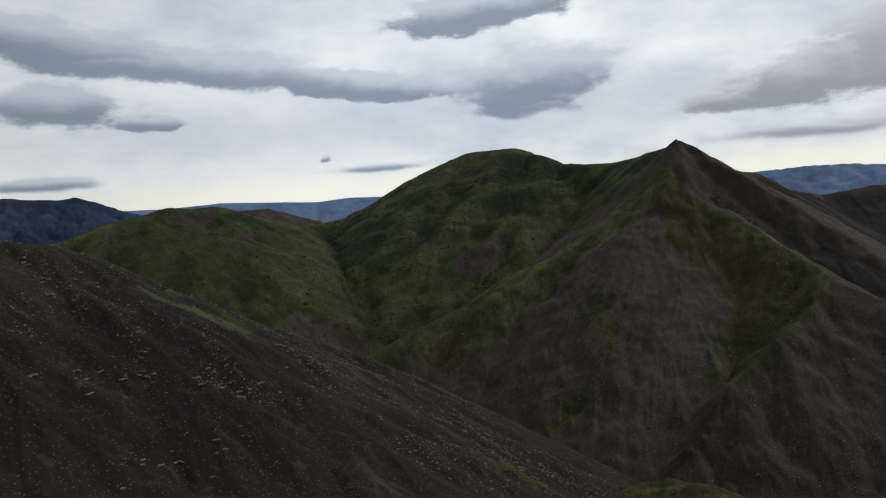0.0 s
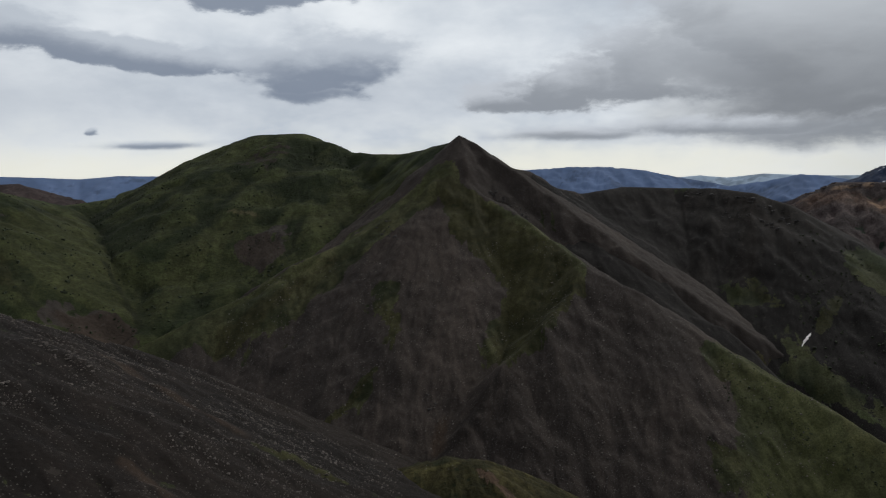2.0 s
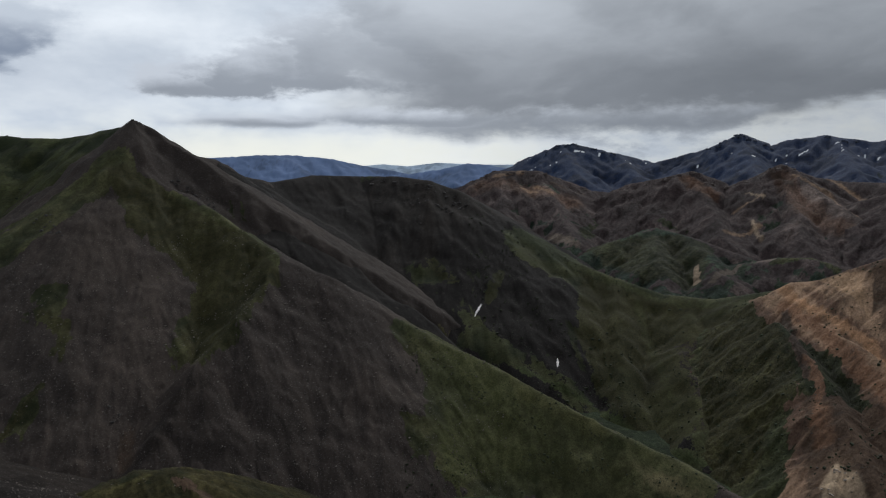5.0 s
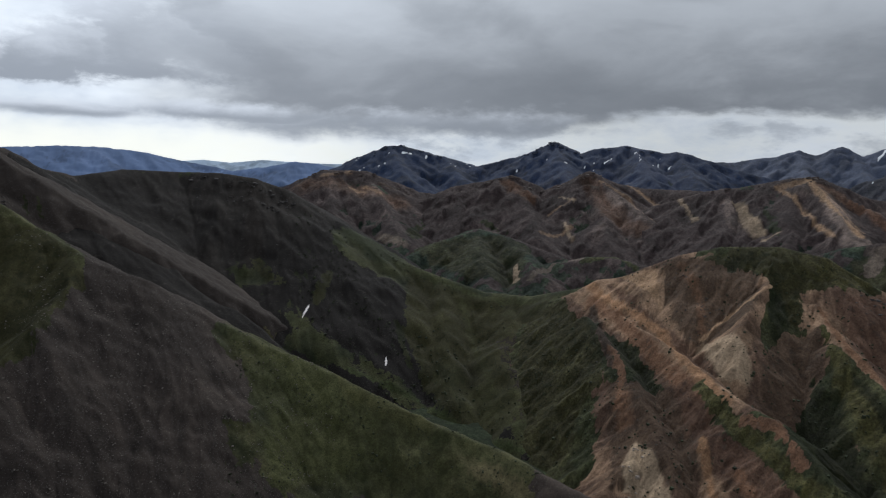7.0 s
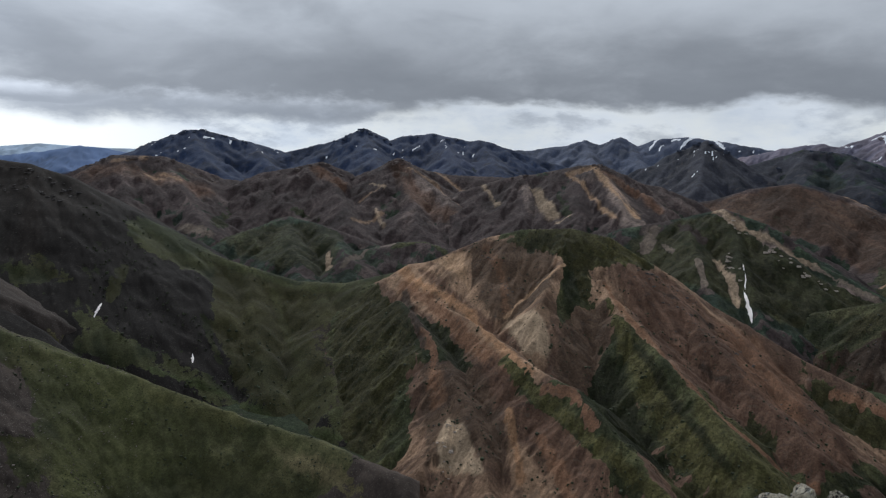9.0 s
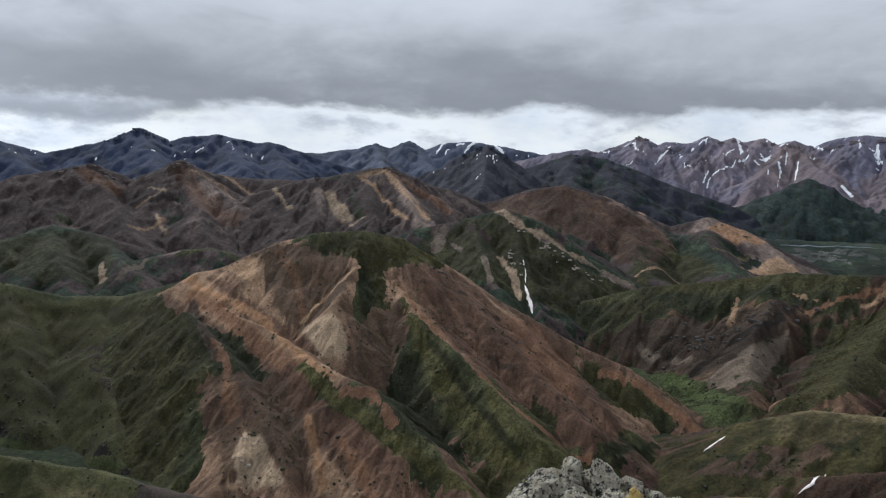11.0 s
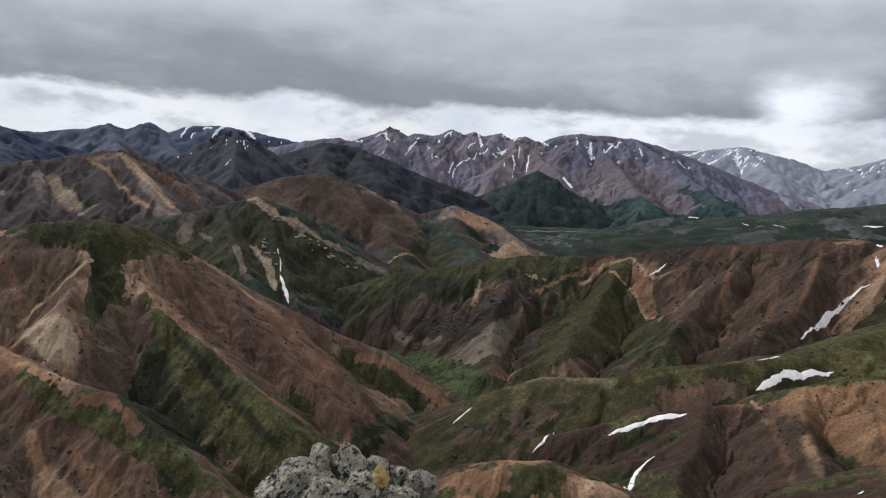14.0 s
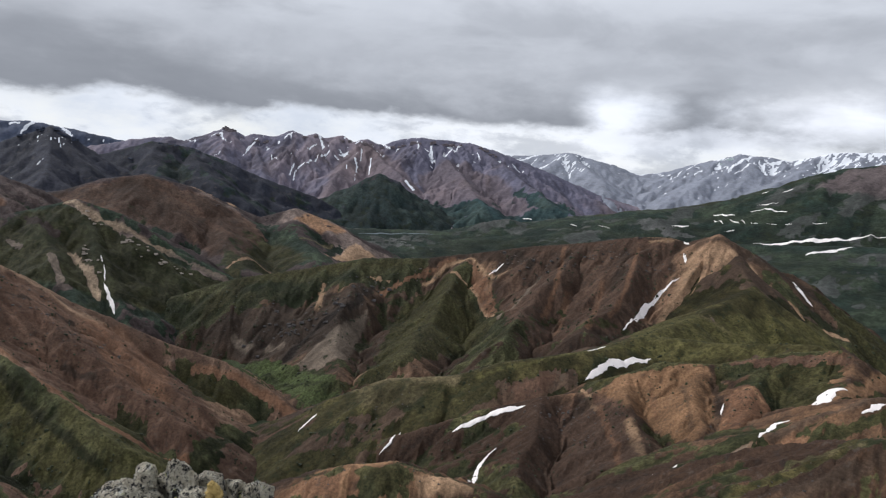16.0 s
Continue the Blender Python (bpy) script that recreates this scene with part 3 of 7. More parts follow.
TURF, TURF_B = (0.036, 0.039, 0.018), (0.074, 0.072, 0.033)
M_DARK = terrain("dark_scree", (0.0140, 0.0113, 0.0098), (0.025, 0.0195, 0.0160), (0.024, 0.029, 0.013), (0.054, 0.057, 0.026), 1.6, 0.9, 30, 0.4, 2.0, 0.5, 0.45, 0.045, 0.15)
# scree of dark_ridge, the ridge's shade put into its base colours
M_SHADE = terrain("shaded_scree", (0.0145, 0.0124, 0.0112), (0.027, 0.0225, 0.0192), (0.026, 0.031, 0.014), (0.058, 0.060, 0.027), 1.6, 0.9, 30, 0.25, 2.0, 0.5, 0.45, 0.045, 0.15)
M_HILL = terrain("dark_hill_turf", (0.040, 0.034, 0.030), (0.060, 0.050, 0.042), (0.020, 0.026, 0.010), (0.047, 0.053, 0.020), 3.4, 1.3, 60, 0, 4.0, 0.5, 0.42, crisp=0.1)
M_BROWN = terrain("brown_scree", (0.044, 0.0355, 0.031), (0.069, 0.054, 0.045), TURF, TURF_B, 1.6, 0.8, 40, 0.62, 2.5, 0.5, 0.42, 0.045, 0.15)
M_GREEN = terrain("hill_turf", (0.052, 0.034, 0.024), (0.096, 0.064, 0.043), (0.024, 0.022, 0.0085), (0.056, 0.048, 0.019), 3.4, 1.3, 40, 0, 4.0, 0.6, 0.6, crisp=0.1)
M_OCHRE = terrain("ochre_scree", (0.120, 0.074, 0.052), (0.34, 0.220, 0.140), (0.036, 0.040, 0.018), (0.070, 0.070, 0.032), 2.4, 1.3, 30, 0.12, 2.6, 0.6, 0.6, 0.12, 0.7)
M_RUST = terrain("rust_badland", (0.050, 0.032, 0.022), (0.185, 0.112, 0.070), (0.030, 0.032, 0.015), (0.056, 0.054, 0.025), 2.8, 1.4, 40, 0.1, 3.5, 0.6, 0.65, 0.16, 0.85)
M_BADLAND = terrain("brown_badland", (0.050, 0.030, 0.020), (0.25, 0.142, 0.078), (0.031, 0.032, 0.014), (0.062, 0.057, 0.025), 2.0, 1.4, 30, 0.12, 2.2, 0.6, 0.7, 0.14, 0.8)
M_RANGE = terrain("red_range_rock", (0.058, 0.043, 0.041), (0.20, 0.152, 0.130), (0.020, 0.030, 0.021), (0.034, 0.046, 0.028), 6.0, 1.2, 70, 0, 6.0, 0.5, 0.8, 0.12, 0.8)
# far ranges: distance haze mixed into the base colours as blue and pale tints
M_SLATE_HAZE = terrain("slate_haze_rock", (0.026, 0.039, 0.078), (0.043, 0.054, 0.093), (0.024, 0.036, 0.044), (0.032, 0.046, 0.050), 12.0, 0.35, 120, 0, 12.0, 0.3, 0.5)
M_DUSK_HAZE = terrain("dusk_haze_rock", (0.023, 0.026, 0.037), (0.041, 0.042, 0.054), (0.014, 0.023, 0.023), (0.022, 0.032, 0.029), 9.0, 0.8, 100, 0, 9.0, 0.4, 0.6)
M_STEEL_HAZE = terrain("steel_haze_rock", (0.070, 0.084, 0.126), (0.098, 0.108, 0.150), (0.06, 0.08, 0.10), (0.07, 0.09, 0.11), 14.0, 0.3, 120, 0, 12.0, 0.2, 0.4)
M_SNOWY = terrain("snow_haze_rock", (0.135, 0.130, 0.178), (0.220, 0.180, 0.200), (0.028, 0.050, 0.052), (0.04, 0.06, 0.055), 14.0, 0.35, 120, 0, 12.0, 0.3, 0.4, 0.08, 0.8)
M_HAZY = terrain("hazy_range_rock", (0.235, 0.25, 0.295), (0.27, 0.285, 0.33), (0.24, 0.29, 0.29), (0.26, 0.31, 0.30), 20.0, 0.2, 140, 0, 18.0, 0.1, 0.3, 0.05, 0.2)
M_BLUE_HAZE = terrain("blue_haze_rock", (0.125, 0.185, 0.33), (0.150, 0.205, 0.345), (0.12, 0.18, 0.315), (0.125, 0.185, 0.32), 30.0, 0.05, 200, 0, 25.0, 0.0, 0.05)
M_PALE_HAZE = terrain("pale_haze_rock", (0.40, 0.50, 0.63), (0.44, 0.54, 0.66), (0.40, 0.50, 0.63), (0.42, 0.52, 0.64), 30.0, 0.2, 200, 0, 25.0, 0.0, 0.05)
M_SUMMIT = terrain("summit_stones", (0.05, 0.045, 0.042), (0.10, 0.09, 0.08), TURF, TURF_B, 0.25, 1.0, 2.0, 0.6, 0.4)
M_FLOOR = terrain("valley_turf", (0.045, 0.040, 0.034), (0.08, 0.07, 0.055), (0.022, 0.032, 0.015), (0.044, 0.056, 0.024), 5.0, 0.9, 50, 0, 6.0, crisp=0.1)
M_PLAIN = terrain("plain_turf", (0.05, 0.055, 0.05), (0.10, 0.10, 0.095), (0.014, 0.024, 0.018), (0.028, 0.038, 0.024), 10.0, 0.7, 110, 0, 14.0, crisp=0.1)

# ---- the mountains: crests as bearing, height angle, distance ----


def far_line(dist, *pairs):
    return [(az, el, dist) for az, el in pairs]


# the near slopes
MASSIFS.append(Massif("scree_hill", "near dark scree hillside with scattered pale stones", M_DARK,
       [[(-46, 1, 320), (-40, -0.9, 330), (-38, -1.3, 335), (-35.9, -2.1, 345), (-33.1, -4, 355), (-29.3, -5.7, 370), (-26.2, -7.7, 385),
         (-22.4, -9.3, 400), (-20.3, -10.3, 408), (-16.7, -11.7, 422), (-15, -12.6, 430), (-12.3, -14.8, 440), (-7.8, -18, 455), (-3.2, -20.8, 470),
         (1.3, -23.6, 490), (5, -26.4, 500), (12, -32, 510)]],
       0.62, (-46, 16), 200, 540, 0.1, 160, 8.0, (1.4, 24.0), 1.6, 0.06, [(0.5, 9, (-30, -6.2), (-26, -8.2), (-24, -9.2))], (), None, 3, 0.0010, 14.0, warp=6.0))
MASSIFS.append(Massif("green_knoll", "small grassy knoll below the summit", M_GREEN,
       [[(-1, -26.5, 400), (3, -24.4, 400), (5.5, -23.9, 400), (7.6, -23.1, 400), (10, -22.7, 400), (12, -22.9, 400), (14, -23.7, 400), (16.5, -24.8, 400), (20, -27, 400)]],
       0.6, (-4, 24), 330, 470, 0.08, 60, 10.0, (1.5, 14.0), 2.0, 0.95, (), (), None, 5, 0.001))
MASSIFS.append(Massif("green_mountain", "rounded green mountain with a low grassy shoulder", M_HILL,
       [[(-44, -2, 1020), (-36.6, -1.4, 1020), (-32.8, -0.2, 1030), (-28.8, 0.7, 1040), (-27.2, 0.5, 1050), (-25.7, 0.6, 1060), (-23.4, -0.2, 1090), (-18.7, -1.5, 1160),
         (-15, -1, 1200), (-11.7, -0.1, 1220), (-9.3, 1.6, 1220), (-6.4, 3, 1220), (-4.7, 3.6, 1210), (-1.5, 3.7, 1190), (0.5, 3, 1150)]],
       0.50, (-44, 12), 690, 1330, 0.09, 190, 16.0, (3.0, 90.0), 7.0, 0.84,
       [(-0.5, 28, (-3.6, -4.2), (-4.5, -5.6)), (-0.5, 30, (-17, -10), (-19, -9.5)), (-0.35, 40, (-26, -0.5), (-24, -1.5)), (0.2, 30, (-16.5, -4), (-16, -6), (-14.7, -9))],
       (), None, 7, 0.0008, 60.0, 0.0, [(0.4, 20, (-22, -6), (-17, -8)), (0.3, 30, (-8, 1), (-3, -1))], 0.3))
MASSIFS[-1].spur(0.85, (0.5, 3, 1150), (2.3, 2.3, 1110), (4.5, 2, 1070), (6.7, 2, 1025), (9.1, 2.5, 970), (10.6, 2.9, 930))
MASSIFS[-1].spur(0.50, (-3, 1.5, 1120), (-5.8, -2.3, 1000), (-9, -5.2, 900), (-11.5, -8, 820), (-13.5, -11.2, 745))
MASSIFS[-1].spur(0.50, (-27, -0.4, 1020), (-24, -2.2, 950), (-21.9, -4, 900), (-20, -7.6, 820), (-17, -10.5, 760))
MASSIFS.append(Massif("scree_peak", "pointed brown scree peak with grassy spurs", M_BROWN,
       [[0.64, (11.3, 3.35, 900), (9.9, 0.8, 865), (6.5, -2.4, 825), (2.8, -4.7, 790), (-2.4, -6.7, 770), (-6.2, -9, 750), (-10.1, -10.5, 735), (-14.5, -12.4, 715)]],
       0.80, (-16, 63), 430, 990, 0.078, 250, 3.0, (1.4, 46.0), 1.0, 0.02,
       [(1.0, 24, (9.5, 0), (6, -3), (1, -6.4), (-4, -8.6), (-9, -10.8), (-14, -12.5)), (0.6, 22, (0, -8.5), (-5, -11), (-8, -12)),
        (0.8, 24, (12, -2.5), (16, -4.2), (20, -6.8)), (0.85, 22, (19.5, -8.5), (17, -10.5), (15.5, -13.5)), (0.5, 10, (5.5, -9), (5.2, -12)),
        (0.6, 9, (3, -17), (0.5, -20.5), (-1, -22)),
        (0.9, 30, (33, -14.2), (38, -17), (46, -21), (54, -24.5)), (0.9, 34, (36, -19), (40, -22), (46, -24.5)), (0.6, 26, (34, -22), (37, -26))],
       (), None, 11, 0.0008, 22.0, warp=6.0, fine=0.6))
MASSIFS[-1].spur(0.74, (11.3, 3.35, 900), (11.0, -0.2, 840), (14.5, -2.2, 800), (18.7, -5.1, 730), (21, -7.2, 690))
MASSIFS[-1].spur(0.80, (21, -7.2, 690), (20.4, -9.5, 650), (18.1, -12, 608), (14.8, -15.4, 565), (11.5, -20.1, 520), (10, -23, 500))
MASSIFS[-1].spur(0.66, (21, -7.2, 690), (25.6, -9.4, 672), (28.5, -11.4, 660), (32.2, -13.6, 640), (36.7, -15.8, 620), (40.4, -17.7, 600), (47.1, -20.7, 570), (50, -22, 556), (54.9, -23.7, 535), (61.7, -26.2, 505))
MASSIFS[-1].spur(0.80, (6.5, -2.6, 820), (4.8, -10.2, 690), (5.4, -15.6, 605), (7.5, -19, 560), (9.9, -22.4, 525))
MASSIFS[-1].spur(0.80, (11.3, 3.35, 900), (13, 2.3, 905), (15.4, 0.7, 915), (16.9, 0.4, 930), (18.8, -0.9, 960), (21, -1.5, 1000))
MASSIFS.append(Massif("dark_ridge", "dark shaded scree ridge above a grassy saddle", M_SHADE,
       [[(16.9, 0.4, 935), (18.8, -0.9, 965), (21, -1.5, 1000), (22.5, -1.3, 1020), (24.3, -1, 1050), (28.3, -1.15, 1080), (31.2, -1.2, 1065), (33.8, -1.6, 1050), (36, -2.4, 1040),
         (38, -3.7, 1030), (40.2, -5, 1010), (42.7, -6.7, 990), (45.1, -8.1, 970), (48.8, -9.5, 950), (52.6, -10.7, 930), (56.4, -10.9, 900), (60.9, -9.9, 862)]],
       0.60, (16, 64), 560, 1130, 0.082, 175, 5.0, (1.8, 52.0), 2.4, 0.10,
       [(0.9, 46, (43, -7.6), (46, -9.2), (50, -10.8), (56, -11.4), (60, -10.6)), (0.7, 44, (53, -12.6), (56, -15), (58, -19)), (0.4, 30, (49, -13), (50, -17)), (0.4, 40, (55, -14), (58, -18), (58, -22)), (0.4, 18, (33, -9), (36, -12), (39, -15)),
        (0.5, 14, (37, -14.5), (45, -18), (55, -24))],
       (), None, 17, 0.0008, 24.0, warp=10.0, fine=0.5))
MASSIFS[-1].spur(0.60, (31.5, -1.6, 1055), (32.5, -7, 950), (33, -11, 880))
MASSIFS[-1].spur(0.60, (40.2, -5, 1010), (40.5, -10, 880), (41.2, -16, 760))
MASSIFS[-1].spur(0.60, (49, -9.6, 948), (49, -14, 830), (50, -19, 720))
MASSIFS[-1].spur(0.60, (55, -10.9, 905), (54.5, -15, 800), (56, -21, 660))
MASSIFS.append(Massif("ochre_ridge", "ochre and rust coloured ridge with grassy top", M_OCHRE,
       [[(60.5, -10.1, 862), (61.8, -9.3, 855), (63.6, -9, 850), (65.5, -8.1, 850), (68, -7, 850), (71, -6.2, 850), (75, -5.95, 850), (78, -6.5, 850), (80.5, -7.9, 850), (82.6, -9.4, 856),
         (86.4, -11.4, 860), (88.5, -12.4, 850), (93, -14.6, 835), (97.2, -16, 815), (100.9, -18.2, 790), (103, -19.8, 765)]],
       0.66, (50, 106), 470, 960, 0.066, 280, 2.5, (3.4, 44.0), 3.0, 0.12,
       [(0.9, 22, (70.5, -6.6), (74, -6.3), (77.5, -6.8), (80.2, -8)), (0.8, 14, (75.6, -8), (75.2, -11.4), (75.4, -14)), (0.9, 18, (70, -17.6), (74, -19.8), (78, -23), (80, -25)),
        (0.8, 22, (80, -15), (83, -18.5), (86.5, -22)), (0.9, 30, (57, -12.5), (57.5, -18), (60, -24)), (0.8, 13, (60.8, -12.8), (64, -16.5), (66, -19)), (0.5, 18, (95, -17.4), (100, -19.5)),
        (0.5, 22, (90, -24), (98, -22))] + [(0.5, 16, (89, -20), (93, -22)), (0.9, 18, (78.8, -16.4), (77, -19.2), (78.4, -21.4), (81, -22.6)),
        (-0.6, 26, (61, -10.2), (65, -10.5), (70, -11), (73, -14)), (-0.6, 13, (62, -11.6), (66, -14), (70, -16.2), (73, -17.9)), (-0.5, 34, (81, -10), (86, -13.5), (91, -17)), (-0.5, 18, (64, -22), (66, -25), (70, -23), (73, -26))],
       [(0.6, 10, (61, -10.8), (64, -13), (68, -15.5), (72.5, -18.2)), (0.4, 10, (62, -9.6), (65, -10.5), (68, -13)), (0.55, 6, (66.2, -8.6), (67.2, -11), (68.4, -13.5)), (0.25, 22, (68.5, -8), (71, -9.5), (70, -12)),
        (0.8, 11, (72.7, -13), (72.4, -15), (72.2, -16.8)), (0.5, 5, (77.9, -10.8), (80.4, -13.4), (83.8, -16.8), (86, -19)), (0.25, 10, (84.7, -10.6), (90.4, -14.5)), (1.0, 8, (65.6, -22), (65.2, -25.5)),
        (0.55, 6, (70.4, -21.5), (71.5, -24.3), (73, -27)), (-0.25, 24, (80, -9.4), (85, -12.4), (90, -15)), (-0.35, 16, (66.5, -19), (69, -23))],
       None, 23, 0.0010, 16.0, 0.0, [(0.8, 9, (71.5, -6.8), (74.3, -7)), (1.0, 13, (75.6, -9), (75.3, -12)), (1.2, 18, (78.8, -16.4), (77, -19.2), (78.4, -21.4), (81, -22.6)), (1.0, 10, (60.5, -12.6), (63, -15.5), (64.5, -17.5))], 0.6, 0.17, 6.0))
MASSIFS[-1].spur(0.75, (60.5, -10.3, 858), (62.9, -11.8, 790), (65.8, -13.2, 735), (68.9, -15, 680), (73.1, -17.7, 610), (75.8, -18.7, 585), (79.8, -22.4, 530), (84, -26, 490))
MASSIFS[-1].spur(0.75, (61, -12.3, 780), (63.4, -15, 700), (65.9, -18.2, 630), (67.9, -22.2, 560), (69.1, -27.2, 500))
MASSIFS[-1].spur(0.66, (59, -11, 870), (60.5, -17.7, 700), (62.5, -23.4, 590), (63.5, -26.4, 545))
MASSIFS[-1].spur(0.78, (74.7, -7, 835), (73.7, -9.7, 770), (72.8, -12, 715), (72.5, -15, 670), (72.3, -17, 645))
MASSIFS[-1].spur(0.72, (76.5, -8, 835), (77.9, -10.6, 770), (80.4, -13, 715), (83.8, -16.3, 650), (87.2, -19.4, 595), (90, -22, 555))
MASSIFS[-1].spur(0.66, (78.5, -14, 720), (80.9, -17, 660), (84.7, -20.6, 600), (88.4, -24, 550))
MASSIFS[-1].spur(0.66, (82, -9.4, 850), (86, -13.5, 750), (90, -17.5, 680), (94, -20.5, 630))
MASSIFS[-1].spur(0.66, (86.4, -11.6, 850), (91, -16, 750), (95, -19, 690))
MASSIFS[-1].spur(0.66, (65.3, -20.5, 600), (65.2, -23, 560), (65, -26.5, 520))
# the right-hand side
MASSIFS.append(Massif("ochre_spur", "low ochre spur with turf below the summit", M_BADLAND,
       [[(98, -28, 420), (101, -26.2, 420), (105, -24.8, 418), (108.3, -23.9, 415), (111.6, -23.6, 410), (114.6, -24.4, 405), (120, -25.3, 395), (125, -27.5, 388)]],
       0.6, (97, 127), 330, 480, 0.09, 60, 6.0, (2.5, 18.0), 2.5, 0.36, (), [(0.3, 20, (104, -26), (112, -25))], None, 29, 0.001, 10.0))
MASSIFS.append(Massif("badland_ridge", "orange and brown badland ridge with snow patches", M_BADLAND,
       [[(112, -21.5, 560), (119, -19, 560), (123.7, -17.6, 560), (127.3, -16.7, 570), (130, -15, 580), (133, -13.6, 590), (137, -13.1, 595), (142, -11.4, 600), (145, -10.7, 600), (148, -12, 595), (153, -14, 590)]],
       0.62, (110, 154), 390, 700, 0.07, 170, 4.0, (5.0, 34.0), 3.0, 0.38,
       [(0.7, 12, (128, -15.8), (131.9, -13.9), (136.1, -12.8), (141.9, -11.6)), (0.4, 18, (118, -20), (123, -19.5)), (-0.7, 16, (130, -15.6), (132.5, -16), (134.4, -17), (136.2, -17.6)), (-0.6, 12, (136.6, -14), (138, -15.6)),
        (0.6, 14, (141, -13.8), (142, -16)), (-0.4, 16, (139.4, -14.6), (139.4, -17.4)), (-0.5, 18, (122, -19), (126, -20.5), (130, -21)), (0.4, 14, (144, -15.5), (148, -14))],
       [(0.7, 17, (130.4, -15.6), (132.5, -16), (134.4, -17), (136.2, -17.6)), (0.4, 9, (136.6, -14), (138, -15.4)), (0.3, 10, (139.5, -14.8), (139.5, -17)), (-0.4, 16, (122.5, -18.6), (125.8, -20.7)), (0.3, 8, (127, -16.9), (128.5, -18))],
       None, 31, 0.001, 12.0, 0.0, [(0.6, 12, (141.3, -14.2), (142.2, -16.2))], 0.6, 0.2))
MASSIFS[-1].spur(0.62, (123.7, -17.6, 560), (122.5, -21, 490), (122, -25, 430))
MASSIFS[-1].spur(0.62, (130.2, -15, 578), (131.7, -19.6, 480), (131.5, -22, 440))
MASSIFS[-1].spur(0.62, (136, -13.4, 590), (136.7, -17.6, 505), (136.4, -20.5, 455))
MASSIFS[-1].spur(0.62, (140, -13, 580), (140.2, -16, 520), (139.2, -18.8, 470))
MASSIFS[-1].spur(0.62, (146, -11, 598), (146, -14.5, 520))
MASSIFS.append(Massif("low_badland_ridge", "low brown badland ridge near the summit", M_BADLAND,
       [[(126, -27, 390), (130.8, -24.2, 400), (134, -21.9, 410), (137, -20.3, 420), (140.3, -17.7, 440), (142.6, -17, 450), (145.3, -15, 460), (148, -13.4, 470), (153, -12, 480)]],
       0.6, (125, 154), 300, 520, 0.09, 80, 6.0, (3.0, 20.0), 3.0, 0.42, [(0.4, 12, (136, -21.4), (139, -19.5))], [(0.4, 12, (140.5, -18.6), (143, -18))], None, 37, 0.001, 14.0, dim=0.18))
MASSIFS.append(Massif("grassy_badland_spur", "brown badland spur with turf just below", M_BADLAND,
       [[(133, -26.5, 320), (138.5, -22.7, 330), (142, -20.5, 340), (145.7, -18.1, 350), (148.5, -16.2, 360), (153, -14, 370)]],
       0.6, (131, 154), 240, 410, 0.1, 70, 6.0, (3.0, 18.0), 3.0, 0.44, (), (), None, 41, 0.001, 12.0, dim=0.2))
MASSIFS.append(Massif("grassy_ridge", "long grassy ridge with pale turf and snow patches", M_GREEN,
       [[(96, -24.8, 640), (97.6, -24, 640), (102, -22.4, 650), (104.8, -20.4, 670), (108.4, -18.1, 680), (111.2, -17.1, 665), (116, -16.6, 645), (120.6, -15.1, 650), (125.2, -14, 665), (127.9, -13.3, 685),
         (131.7, -11.6, 750), (135.3, -9.6, 850), (138.7, -7.2, 950), (137.2, -4.2, 1070)],
        [(131.7, -11.8, 745), (138, -11.2, 720), (144, -10.6, 700), (150, -12, 690)]],
       0.58, (95, 154), 480, 1100, 0.08, 190, 7.0, (3.0, 45.0), 4.0, 0.46,
       [(0.5, 26, (100, -23), (106, -19.6), (112, -17.2), (120, -15.4), (127, -13.6), (131.6, -11.8), (136, -9.6)), (0.4, 60, (138, -8.6), (140, -10)), (-0.5, 10, (109.5, -17.7), (113, -17), (116, -16.9)), (-0.6, 10, (117.5, -17.8), (121, -17.4), (125.3, -15.6)), (-0.3, 12, (104, -21.4), (107, -19.4))],
       [(0.5, 14, (109, -17.8), (116, -17))], None, 43, 0.0008, 24.0, 0.0, [(0.5, 12, (112, -19), (116, -19.6)), (0.5, 10, (127, -14.6), (131, -12.8)), (0.4, 16, (105, -22), (110, -21))]))
